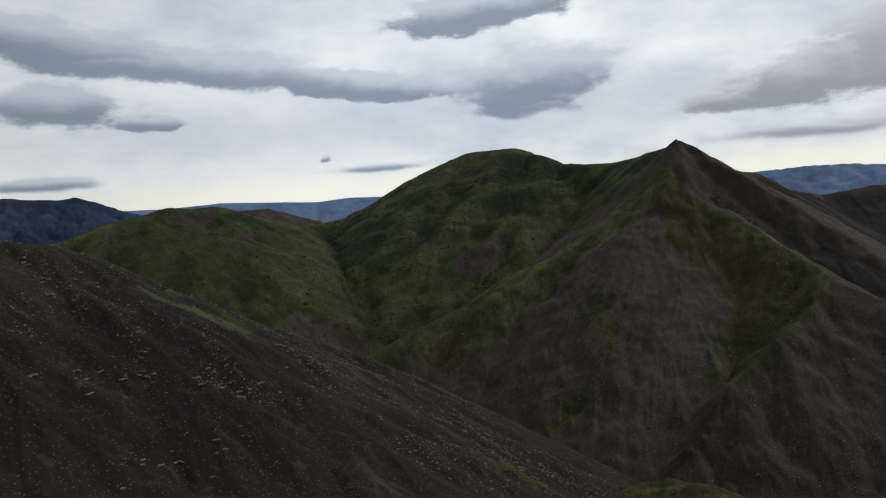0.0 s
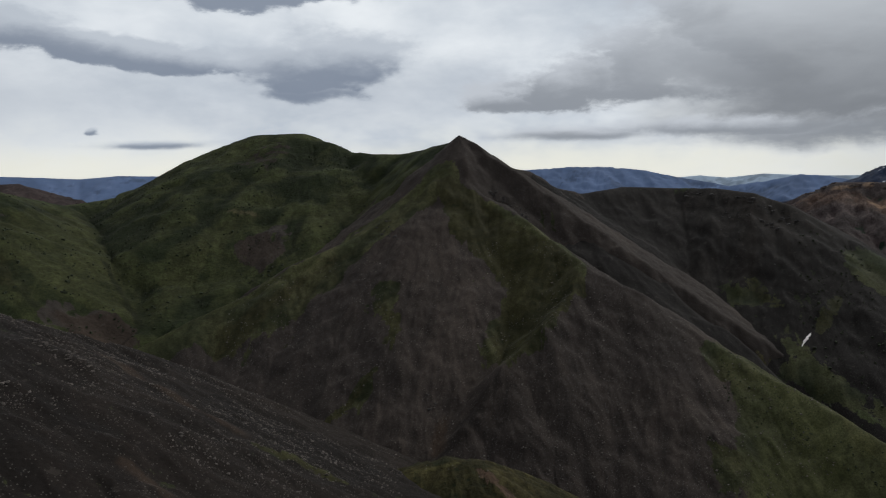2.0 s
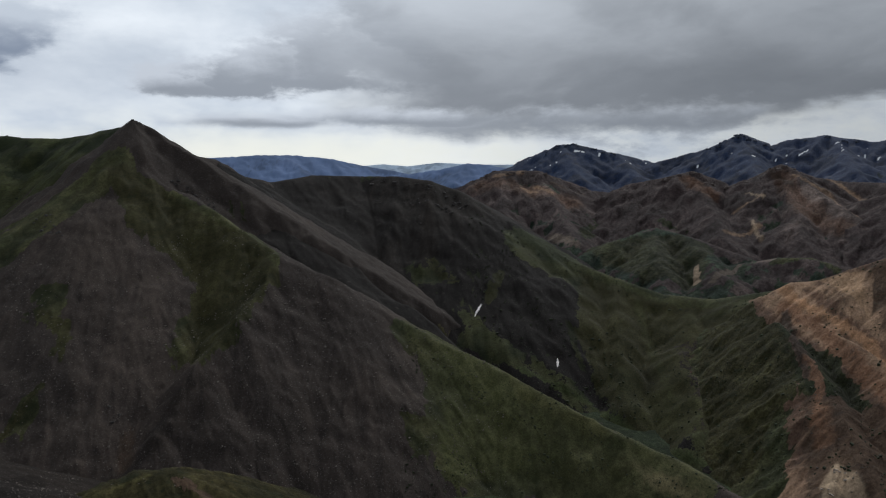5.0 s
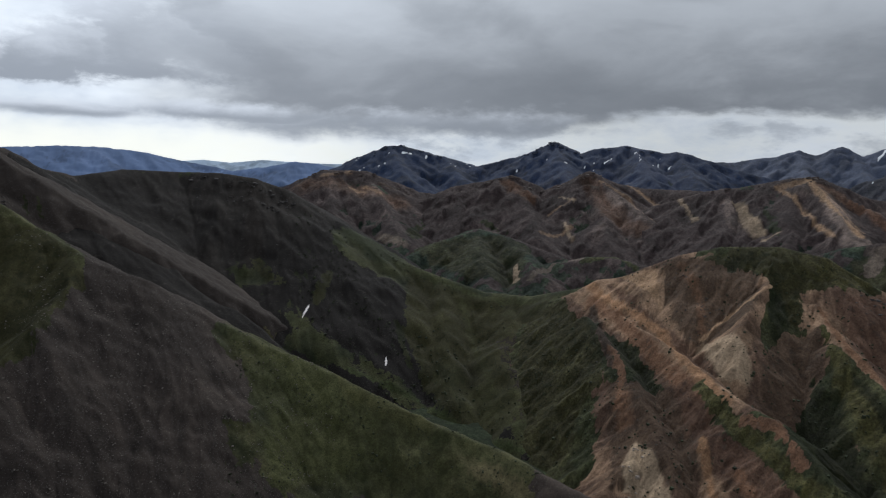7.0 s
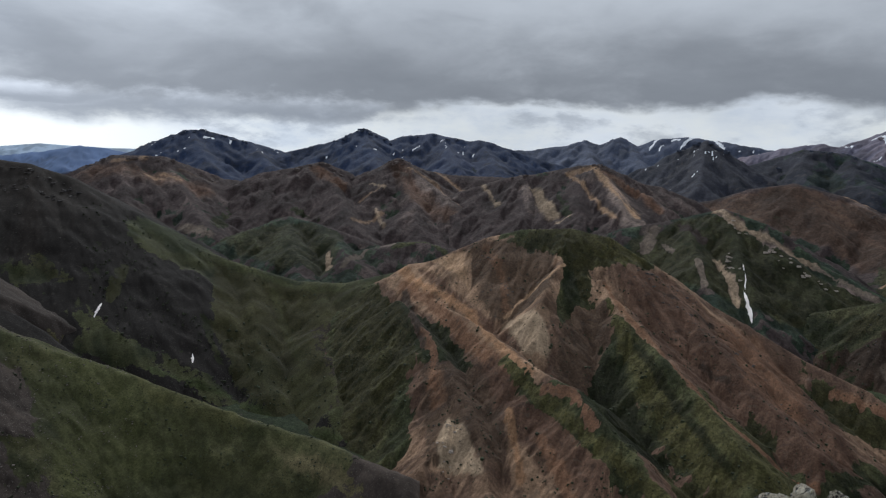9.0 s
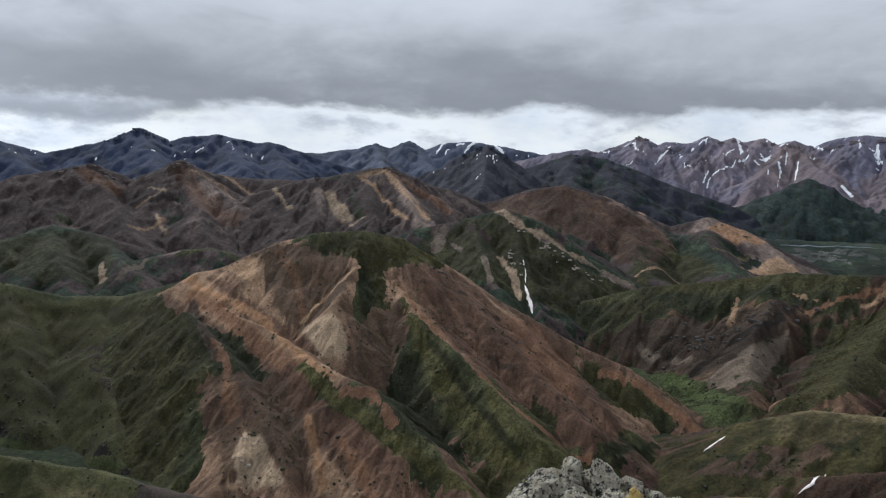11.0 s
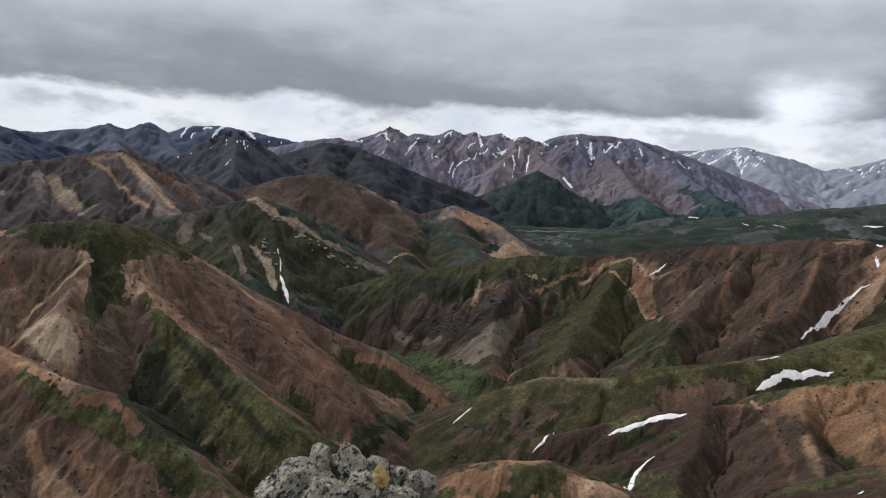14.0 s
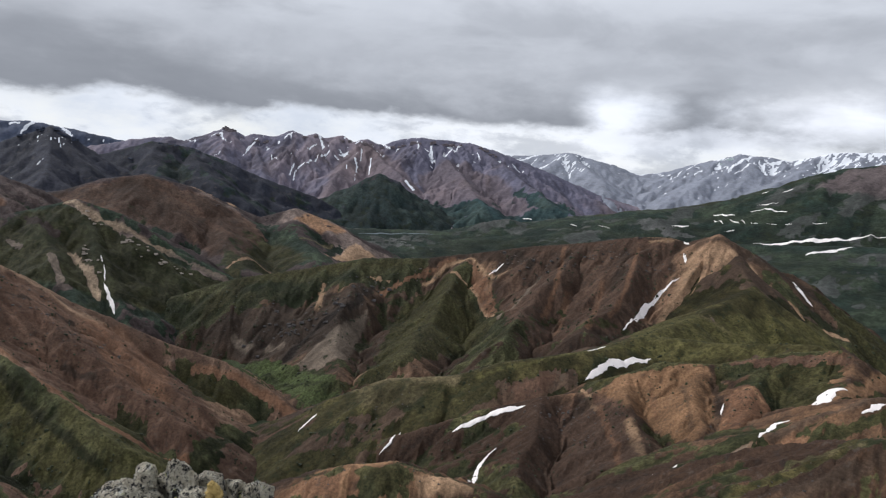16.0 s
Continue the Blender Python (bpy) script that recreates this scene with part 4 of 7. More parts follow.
MASSIFS.append(Massif("rusty_ridge", "rust brown eroded ridge across the valley", M_RUST,
       [[(88, -14.5, 1150), (90.6, -12.6, 1150), (93.4, -10.9, 1150), (98, -9.5, 1150), (103.5, -8.5, 1150), (108, -7.5, 1150), (113, -7.2, 1150), (117, -6.5, 1150), (121, -5.7, 1130), (126, -4.9, 1110),
         (130, -4.05, 1100), (132.5, -3.9, 1095), (133.7, -4.2, 1090), (136, -3.3, 1080), (138.6, -4.5, 1060), (141.3, -6.3, 1040), (143.3, -7.8, 1020), (146.8, -10.3, 1000), (152, -13, 980)]],
       0.62, (87, 154), 680, 1270, 0.076, 230, 4.0, (7.5, 56.0), 7.0, 0.27,
       [(-0.6, 24, (134.5, -5.2), (138, -6.6)), (-0.6, 18, (131, -9.4), (133.5, -8.4), (136, -7.6), (138.5, -7.4)), (0.6, 34, (92, -12), (98, -10.2), (104.5, -9.4), (111.6, -8)), (0.7, 24, (116.6, -8.6), (117.8, -11), (119.3, -13)), (0.7, 34, (139.4, -7.6), (137.6, -9.2), (135, -10.4), (140, -10), (144, -10)), (0.5, 20, (142, -8), (145, -10), (148, -12)),
        (0.5, 20, (114.8, -13.7), (120.4, -12.8), (124.9, -11)), (0.4, 24, (93, -13), (98, -12))],
       [(0.6, 9, (116.8, -7.8), (119.6, -8.1), (121.5, -8.8)), (0.5, 8, (120.8, -10), (121, -11.2)), (0.5, 10, (131, -10.9), (132.7, -7.6), (135.3, -5.2)), (0.7, 26, (134.5, -5.2), (138, -6.7)), (0.6, 20, (131, -9.4), (133.5, -8.4), (136, -7.6), (138.5, -7.4)), (0.5, 10, (115.4, -9), (117, -7.7), (118.6, -7.6)), (0.3, 12, (127.3, -7.3), (129.2, -10)), (0.55, 14, (136, -3.8), (138, -5.9), (138.9, -7.3)), (0.4, 14, (132.6, -7.4), (135.2, -8.8)), (0.4, 12, (106.5, -9.8), (104, -12.5)), (-0.5, 30, (97, -14.6), (104, -14), (108.2, -13.6))],
       None, 47, 0.0012, 20.0, 0.0, [(0.6, 26, (93, -12.4), (99, -10.6), (106, -9.6))], 0.6, 0.24))
MASSIFS[-1].spur(0.5, (108, -7.6, 1145), (106, -13.2, 960), (105, -16.8, 820))
MASSIFS[-1].spur(0.5, (117, -6.6, 1145), (113.5, -12.3, 950), (111.5, -15.4, 820))
MASSIFS[-1].spur(0.62, (126, -5, 1105), (123, -9.9, 950), (120.5, -13.2, 820))
MASSIFS[-1].spur(0.62, (132, -4.1, 1090), (129, -9.3, 930), (127, -12.2, 820))
MASSIFS.append(Massif("pale_cliff_hill", "green hill with pale cliff bands and a snow gully", M_RANGE,
       [[(77, -6.6, 1300), (78.9, -5.8, 1320), (82, -5.1, 1340), (86.5, -3.8, 1350), (89.4, -4.8, 1330), (91.8, -6.8, 1300), (94.7, -8.1, 1270), (97.6, -9.5, 1240), (101, -11, 1200)],
        [(84, -4.6, 1345), (85, -8, 1180), (86.5, -12, 1060)], [(87, -4, 1345), (88, -8, 1200), (90, -12, 1080)]],
       0.60, (76, 102), 960, 1500, 0.1, 120, 5.0, (10.0, 36.0), 8.0, 0.42, [(0.4, 40, (91, -9.6), (94, -10.6)), (-0.8, 13, (86.5, -4.8), (88.5, -6.2), (91.5, -7.8), (95, -9.2)), (-0.7, 9, (84.8, -7), (86, -10)), (-0.7, 8, (87, -7.5), (88, -10))],
       [(1.1, 13, (86.5, -4.7), (88.5, -6.1), (91.5, -7.7), (95, -9.1)), (0.9, 10, (84.8, -7), (86, -10)), (0.8, 12, (87, -7.5), (88, -10))], None, 53, 0.001, 18.0))
MASSIFS.append(Massif("maroon_hill", "maroon scree hill behind the pale cliffs", M_RANGE,
       [far_line(1750, (78, -5), (82, -3.9), (85.6, -3.2), (88.3, -2.2), (91.1, -1.7), (94.4, -2.5), (97.2, -3.8), (99.6, -4.6), (102.3, -3.75), (104.6, -4.5), (106.9, -5.6), (108.2, -6.2), (110.5, -7.2), (113, -8.5)),
        [(96, -4, 1700), (97, -6.5, 1500), (98.5, -8.6, 1350)], [(102.3, -4.2, 1720), (103, -6.5, 1550), (104.5, -8, 1400)]],
       0.5, (77, 114), 1200, 1950, 0.11, 100, 8.0, (10.0, 55.0), 10.0, 0.12, [(0.5, 60, (99, -6.5), (103, -7.5)), (0.4, 30, (91, -4), (92, -6))],
       [(0.9, 24, (95.5, -3.4), (97.5, -4.4)), (1.0, 34, (102.5, -4.3), (106.5, -5.8)), (0.8, 26, (106, -7), (109.5, -7.2))], None, 59, 0.001, 40.0))
# the middle ranges
MASSIFS.append(Massif("front_green_hills", "dark green hills at the foot of the red range", M_RANGE,
       [[(42, -9.5, 1330), (45.8, -8, 1400), (48.8, -6.6, 1450), (51.9, -5.5, 1500), (54.7, -6.2, 1450), (57.7, -7.3, 1400), (60, -8.2, 1360)],
        [(58.2, -8.1, 1350), (61, -7.5, 1350), (63, -7.4, 1350), (65.8, -8.2, 1320), (70, -10, 1290)],
        [(51.9, -5.7, 1490), (52, -8, 1330), (53, -10.5, 1210)], [(55, -6.4, 1440), (57, -9, 1260)]],
       0.5, (40, 72), 1100, 1650, 0.1, 110, 8.0, (12.0, 42.0), 9.0, 0.45, (), [(0.8, 10, (54.3, -8.2), (54.7, -9.3)), (0.5, 14, (58, -8), (60, -7.6))], None, 61, 0.001, 30.0))
MASSIFS.append(Massif("red_mountain", "red brown eroded mountain in the middle distance", M_RANGE,
       [far_line(1900, (30, -5), (34, -3), (36, -2.3), (39.3, -0.85), (42.6, -0.9), (45, -1.8), (46.9, -2.6), (48.8, -2.7), (51, -4)),
        [(39.3, -1, 1895), (40, -4, 1680), (41, -6.5, 1500)], [(42.6, -1.1, 1890), (44.5, -4.5, 1650), (45.5, -6.5, 1500)]],
       0.48, (29, 52), 1350, 2150, 0.1, 120, 6.0, (16.0, 60.0), 12.0, 0.12, (), [(0.4, 30, (40, -2), (43, -2.5))], None, 67, 0.0012, 34.0))
MASSIFS.append(Massif("brown_mountain", "brown eroded mountain with ribbed scree flanks", M_RANGE,
       [far_line(1850, (46, -4), (48.8, -2.7), (50.1, -2), (54.6, -1.1), (57.2, -2.4), (60.7, -0.65), (63, -1.6), (65, -1.9), (69.6, -2), (72, -4)),
        [(54.6, -1.3, 1840), (56, -4, 1650), (57, -6, 1500)], [(60.7, -0.9, 1840), (62, -4.5, 1600), (63, -7, 1450)], [(60.7, -0.9, 1840), (65, -4, 1650), (68, -6.5, 1480)], [(50.1, -2.2, 1840), (50, -5, 1650)]],
       0.48, (45, 74), 1300, 2100, 0.1, 130, 6.0, (18.0, 60.0), 12.0, 0.06, (), [(0.3, 26, (62, -2.6), (66, -4.5))], None, 71, 0.0012, 34.0))
MASSIFS.append(Massif("striped_mountain", "brown mountain with pale ochre scree stripes", M_RANGE,
       [far_line(1700, (66, -3.2), (69.6, -2.0), (71.6, -1.7), (75.2, -0.9), (76.9, -0.7), (79.2, -2.1), (81.7, -2.3), (84, -3.2)),
        [(71.6, -1.9, 1690), (71, -5, 1500), (71, -7.5, 1380)], [(76.9, -0.9, 1690), (79, -4, 1480), (80.5, -6.3, 1350)], [(75.2, -1.1, 1690), (75.5, -4.5, 1480), (75, -7.5, 1330)]],
       0.5, (65, 86), 1150, 1900, 0.1, 120, 5.0, (18.0, 50.0), 10.0, 0.05, (), [(0.9, 16, (77, -1.2), (79, -4), (80.5, -6)), (0.8, 14, (71.2, -2.8), (72, -5)), (0.5, 24, (74, -1.6), (76, -1.6))], None, 73, 0.0012, 28.0))
# the far ranges, their haze held in the base colours
MASSIFS.append(Massif("twin_peak", "dark blue grey peak with snow traces", M_SLATE_HAZE,
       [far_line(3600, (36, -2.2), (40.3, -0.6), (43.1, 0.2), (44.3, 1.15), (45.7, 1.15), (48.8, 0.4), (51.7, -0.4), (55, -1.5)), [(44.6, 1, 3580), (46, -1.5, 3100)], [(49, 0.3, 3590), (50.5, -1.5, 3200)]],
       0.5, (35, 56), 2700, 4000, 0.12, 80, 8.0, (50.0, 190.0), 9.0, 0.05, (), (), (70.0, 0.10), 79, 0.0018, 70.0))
MASSIFS.append(Massif("cone_peak", "dark blue grey cone peak and shoulder", M_SLATE_HAZE,
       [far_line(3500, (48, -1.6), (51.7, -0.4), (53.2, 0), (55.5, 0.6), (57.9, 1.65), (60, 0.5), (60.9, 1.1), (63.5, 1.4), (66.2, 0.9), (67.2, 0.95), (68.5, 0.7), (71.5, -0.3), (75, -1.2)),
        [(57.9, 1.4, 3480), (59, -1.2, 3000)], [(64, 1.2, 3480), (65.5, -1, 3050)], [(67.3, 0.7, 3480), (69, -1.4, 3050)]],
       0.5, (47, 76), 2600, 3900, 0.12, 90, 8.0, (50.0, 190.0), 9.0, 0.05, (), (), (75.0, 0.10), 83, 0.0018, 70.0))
MASSIFS.append(Massif("snowy_range", "distant blue grey range with snow streaks", M_STEEL_HAZE,
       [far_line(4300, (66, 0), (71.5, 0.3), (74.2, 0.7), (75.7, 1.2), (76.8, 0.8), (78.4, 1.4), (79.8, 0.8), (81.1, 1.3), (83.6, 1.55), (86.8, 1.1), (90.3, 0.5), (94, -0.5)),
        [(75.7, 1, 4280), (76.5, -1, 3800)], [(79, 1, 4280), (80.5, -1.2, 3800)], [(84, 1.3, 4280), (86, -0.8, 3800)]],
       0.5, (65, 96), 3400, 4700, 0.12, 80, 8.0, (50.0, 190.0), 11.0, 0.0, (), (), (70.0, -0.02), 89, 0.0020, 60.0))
MASSIFS.append(Massif("grey_pyramid_peak", "dark grey pyramid peak", M_DUSK_HAZE,
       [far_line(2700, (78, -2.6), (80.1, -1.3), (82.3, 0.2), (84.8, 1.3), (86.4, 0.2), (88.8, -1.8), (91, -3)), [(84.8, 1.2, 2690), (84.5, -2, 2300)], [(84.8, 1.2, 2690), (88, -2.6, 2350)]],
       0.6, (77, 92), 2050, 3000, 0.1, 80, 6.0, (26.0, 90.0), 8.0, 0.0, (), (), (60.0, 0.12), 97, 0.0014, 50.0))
MASSIFS.append(Massif("dark_foothill", "dark blue green foothill before the snowy peaks", M_DUSK_HAZE,
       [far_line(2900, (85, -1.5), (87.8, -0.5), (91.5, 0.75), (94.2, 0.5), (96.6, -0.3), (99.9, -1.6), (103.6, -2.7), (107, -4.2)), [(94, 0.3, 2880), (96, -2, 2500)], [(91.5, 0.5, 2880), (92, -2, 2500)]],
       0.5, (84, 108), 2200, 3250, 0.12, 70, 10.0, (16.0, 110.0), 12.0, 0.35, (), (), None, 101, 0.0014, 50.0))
MASSIFS.append(Massif("horn_range", "reddish grey alpine range with snow gullies", M_SNOWY,
       [far_line(4000, (87, 0), (90.1, 0.8), (92.8, 1.2), (93.9, 0.9), (94.5, 0.7), (95.9, 1.6), (96.4, 2), (96.8, 2.3), (97.2, 2.1), (97.8, 1.4), (98.8, 1.9), (100.1, 1.8), (101.2, 2.1), (101.8, 2.4), (102.3, 1.8), (103.6, 2.3), (104.3, 2), (105.7, 2.3), (106.6, 1.9), (107.7, 2.2), (109.1, 1.7), (110.2, 2.3), (111.8, 2.6), (114.6, 2.5), (116.4, 2.4), (118.3, 1.9), (120.2, 1.3), (122.1, 0.7), (123.9, -0), (126.7, -1), (130, -1.8))],
       0.5, (86, 131), 2900, 4500, 0.08, 150, 6.0, (44.0, 300.0), 5.0, -0.02, [(0.7, 220, (104, -3.2), (112, -3.4), (118, -3), (124, -2))], (), (45.0, -0.02), 103, 0.0022, 28.0, fine=0.6))
MASSIFS[-1].spur(0.5, (98.8, 1.5, 3980), (99.5, -1, 3500), (100.5, -3, 3200))
MASSIFS[-1].spur(0.5, (107.6, 1.8, 3970), (105.5, -0.6, 3500), (104.5, -2.8, 3200))
MASSIFS[-1].spur(0.5, (107.6, 1.8, 3970), (110.5, -0.5, 3500), (111.5, -2.5, 3200))
MASSIFS[-1].spur(0.5, (113, 2.1, 3970), (115.5, -0.2, 3500), (117.5, -2.6, 3100))
MASSIFS[-1].spur(0.5, (117, 2, 3980), (120.5, -0.4, 3500), (123.5, -2.2, 3150))
MASSIFS.append(Massif("green_pyramid_hill", "dark green pyramid hill by the river plain", M_DUSK_HAZE,
       [far_line(3100, (101, -4.6), (104, -3.2), (106.2, -1.9), (108.9, -0.5), (110.9, -1.9), (112.7, -3.3), (115, -4.6)), [(108.9, -0.6, 3090), (108.5, -3.7, 2800)]],
       0.55, (100, 116), 2250, 3400, 0.12, 60, 8.0, (14.0, 80.0), 12.0, 0.7, (), (), None, 107, 0.0006, 50.0))
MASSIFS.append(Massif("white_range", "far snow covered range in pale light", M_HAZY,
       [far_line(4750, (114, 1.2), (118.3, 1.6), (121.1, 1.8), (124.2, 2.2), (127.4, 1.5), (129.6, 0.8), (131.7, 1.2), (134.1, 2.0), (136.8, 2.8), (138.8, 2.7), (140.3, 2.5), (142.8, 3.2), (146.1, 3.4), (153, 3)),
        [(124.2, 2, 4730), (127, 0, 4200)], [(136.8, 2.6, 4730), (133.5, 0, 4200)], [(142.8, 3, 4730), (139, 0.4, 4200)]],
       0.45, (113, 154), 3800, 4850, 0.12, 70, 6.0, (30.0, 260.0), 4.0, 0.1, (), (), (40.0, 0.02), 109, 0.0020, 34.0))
MASSIFS.append(Massif("plateau_hills", "broad green tundra hills with late snow", M_PLAIN,
       [[(104, -7.4, 2300), (112, -6.8, 2350), (116, -5.8, 2400), (118.8, -5.0, 2500), (122.4, -4.2, 2650), (126, -3.5, 2700), (129, -2.6, 2800), (131.5, -1.8, 2900), (134.5, -1.2, 3000)]],
       0.19, (98, 156), 1080, 3600, 0.12, 120, 26.0, (12.0, 130.0), 5.0, 0.6, (), (), None, 113, 0.0006, 90.0))
MASSIFS[-1].spur(0.4, (133.5, -1.4, 3050), (137.9, -0.2, 3080), (140.5, 0.6, 3100), (142.4, 1.6, 3150), (144, 2.2, 3150), (146.2, 2.6, 3150), (153, 3, 3150))
MASSIFS[-1].spur(0.10, (96, -5.5, 2450), (102, -5.3, 2500), (108, -5.1, 2600), (114, -4.9, 2650), (119, -4.7, 2650))
MASSIFS[-1].spur(0.3, (118.6, -4.2, 2750), (119.8, -3.5, 2750), (121, -3.8, 2750), (124, -3.9, 2700))
MASSIFS[-1].spur(0.19, (122, -6.6, 1900), (130, -4.8, 1900), (138, -3.9, 1900), (146, -3.2, 1900), (156, -2.8, 1900))
MASSIFS.append(Massif("left_brown_hills", "grey brown hills beyond the green shoulder", M_SLATE_HAZE,
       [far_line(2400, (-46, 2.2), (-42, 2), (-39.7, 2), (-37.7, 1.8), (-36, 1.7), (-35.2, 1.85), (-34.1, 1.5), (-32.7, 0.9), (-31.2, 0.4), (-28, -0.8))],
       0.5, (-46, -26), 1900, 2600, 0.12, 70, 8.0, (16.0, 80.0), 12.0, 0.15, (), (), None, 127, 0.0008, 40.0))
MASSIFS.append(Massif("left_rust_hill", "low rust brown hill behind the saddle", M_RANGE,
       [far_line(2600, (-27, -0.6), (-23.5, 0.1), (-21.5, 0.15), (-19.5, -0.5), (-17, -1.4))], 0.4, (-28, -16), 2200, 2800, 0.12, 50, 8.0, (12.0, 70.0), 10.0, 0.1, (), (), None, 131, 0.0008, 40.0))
MASSIFS.append(Massif("blue_plateau", "hazy blue plateau on the horizon", M_BLUE_HAZE,
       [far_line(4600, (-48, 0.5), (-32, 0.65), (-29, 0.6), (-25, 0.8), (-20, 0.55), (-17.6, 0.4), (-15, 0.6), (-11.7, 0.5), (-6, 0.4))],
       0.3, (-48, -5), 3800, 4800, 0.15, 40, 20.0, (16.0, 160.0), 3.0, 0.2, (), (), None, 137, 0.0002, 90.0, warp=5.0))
MASSIFS.append(Massif("blue_range", "hazy blue mountain range on the horizon", M_BLUE_HAZE,
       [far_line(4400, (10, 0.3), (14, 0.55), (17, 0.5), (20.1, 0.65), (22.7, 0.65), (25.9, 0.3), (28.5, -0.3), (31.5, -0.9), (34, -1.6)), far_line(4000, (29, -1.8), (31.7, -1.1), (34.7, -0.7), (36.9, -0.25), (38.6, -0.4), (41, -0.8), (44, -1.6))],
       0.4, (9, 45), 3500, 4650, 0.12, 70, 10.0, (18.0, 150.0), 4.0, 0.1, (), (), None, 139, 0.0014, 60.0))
MASSIFS.append(Massif("pale_range", "very pale distant range under the cloud", M_PALE_HAZE,
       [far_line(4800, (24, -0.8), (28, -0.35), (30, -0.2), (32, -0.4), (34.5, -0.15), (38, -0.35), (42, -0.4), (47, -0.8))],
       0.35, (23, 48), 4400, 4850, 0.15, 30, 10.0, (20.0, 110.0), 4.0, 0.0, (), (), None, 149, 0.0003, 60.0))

# ---- the summit on which the camera stands, and the valley floor ----


def summit_height(x, y):
    d = np.hypot(x, y)
    return -1.75 - 0.02 * d - 0.42 * ((d - 3.2) + np.sqrt((d - 3.2) ** 2 + 0.6)) + 1.6 * fbm(x / 9, y / 9, 5, 151) * ease(d, 4, 30) + 10 * fbm(x / 70, y / 70, 4, 152) * ease(d, 40, 150)


def plain_sheet(name, label, x, y, z, kind_of_ground, turf, stain, keep):
    rock = np.concatenate([blend(kind_of_ground.rock, kind_of_ground.rock_b, ease(stain, 0.0, 0.8)), np.zeros_like(z)[..., None]], -1)
    green = np.concatenate([blend(kind_of_ground.grass, kind_of_ground.grass_b, ease(stain, 0.0, 0.7)), turf[..., None]], -1)
    tagged(sheet_mesh(name, x, y, z, kind_of_ground.mat, keep, rock, green), label, "ground", kind="structure")


def build_ground():
    az = np.radians(np.arange(-180, 180.01, 0.9))
    dist = 150 * (4880 / 150) ** np.linspace(0, 1, 180)
    a, d = np.meshgrid(az, dist)
    x, y = np.sin(a) * d, np.cos(a) * d
    z = valley_floor(x, y)
    plain_sheet("ground", "green tundra valley floor reaching to the horizon", x, y, z, M_FLOOR, 0.75 + 0.5 * fbm(x / 90, y / 90, 4, 161), fbm(x / 60, y / 60, 4, 162) + 0.3, np.ones_like(z, bool))
    dist = np.concatenate([[0.01], 0.8 * (520 / 0.8) ** np.linspace(0, 1, 150)])
    a, d = np.meshgrid(np.radians(np.arange(-180, 180.01, 1.5)), dist)
    x, y = np.sin(a) * d, np.cos(a) * d
    z = summit_height(x, y)
    plain_sheet("summit_slope", "stony summit slope falling steeply into the valleys", x, y, z, M_SUMMIT, 0.25 + 0.6 * fbm(x / 6, y / 6, 4, 163), 0.4 + fbm(x / 5, y / 5, 3, 164), z > valley_floor(x, y) - 6)


build_ground()
for m in MASSIFS:
    if m.mat is M_RANGE:
        m.dim, m.warp, m.rough, m.grass = m.dim + 0.38, 12.0, 0.6 * m.rough, m.grass + 0.1
        m.gully = (0.6 * m.gully[0], 1.5 * m.gully[1])
    elif m.mat in (M_SLATE_HAZE, M_STEEL_HAZE, M_DUSK_HAZE, M_BLUE_HAZE, M_PALE_HAZE):
        m.warp = 14.0
        m.gully = (0.4 * m.gully[0], m.gully[1])
        m.rough *= 1.2
for m in MASSIFS:
    m.shape()
# ---- bare ground and turf on the slopes: tint, radius in metres, then bearings and height angles ----
BY_NAME = {m.name: m for m in MASSIFS}
m = BY_NAME["ochre_ridge"]
m.brush("moss", 7.1, (55.7, -11.1), (59.2, -11), (61.8, -13.6), (62.8, -17.4), (60.8, -19.2), (59.9, -24.1), (55.2, -23.6), fill=True)
m.brush("maroon", 7.1, (79, -9.6), (82.5, -9.1), (87.1, -12.5), (91.9, -15.3), (95.5, -18.4), (97.1, -21.8), (94.3, -23.2), (87.3, -19), (83.5, -15.9), (79.9, -12.3), fill=True)
m.brush("rust", 7.1, (86.2, -12.3), (89.5, -13.1), (93, -16.6), (93.1, -19.3), (89.2, -16.7), weight=0.6, fill=True)
m.brush("brown", 7.1, (66.6, -7.8), (70, -6.8), (73.9, -7.8), (73.9, -11.3), (71.5, -12.9), (68.7, -14), (66.9, -10.6), fill=True)
m.brush("rust", 5.1, (68.1, -7.8), (69.5, -10.3), (69.9, -12.8), weight=0.5)
m.brush("buff", 4.1, (63.6, -9), (66.2, -8.2), (66.8, -11.4), fill=True)
m.brush("maroon", 6.6, (62.7, -9.8), (65.4, -11.8), (68.3, -14), (69.9, -15.5))
m.brush("rust", 9.1, (61.4, -11.1), (62.7, -11.9), (64.7, -13.3), (66.8, -15.5), (69.1, -17.1), (71.4, -18.4))
m.brush("ochre", 5.6, (60.8, -9.2), (62.7, -10.8), (64.7, -11.9), (66.9, -13.3), (69.1, -15.3), (71, -16.9), (72, -18))
m.brush("pale", 4.1, (72.1, -12.7), (73.3, -13.6), (73.8, -15.6), (73.5, -16.6), (71.6, -16.3), (69.7, -14.5), (70.1, -13.7), weight=0.85, fill=True)
m.brush("buff", 2.0, (75.1, -8.5), (73.3, -10), (71.5, -11.7), (69.9, -13.5))
m.brush("brown", 7.1, (75.4, -12.2), (78.1, -11.4), (78.6, -14.9), (76, -18.7), (73.9, -17.1), (74.3, -14.8), fill=True)
m.brush("moss", 7.1, (69.6, -7.4), (72.3, -6), (75.1, -5.7), (78.1, -6.1), (81.1, -7.8), (81.8, -8.9), (78.1, -8.9), (75.1, -9.4), (73.5, -8.1), (71.5, -7.6), fill=True)
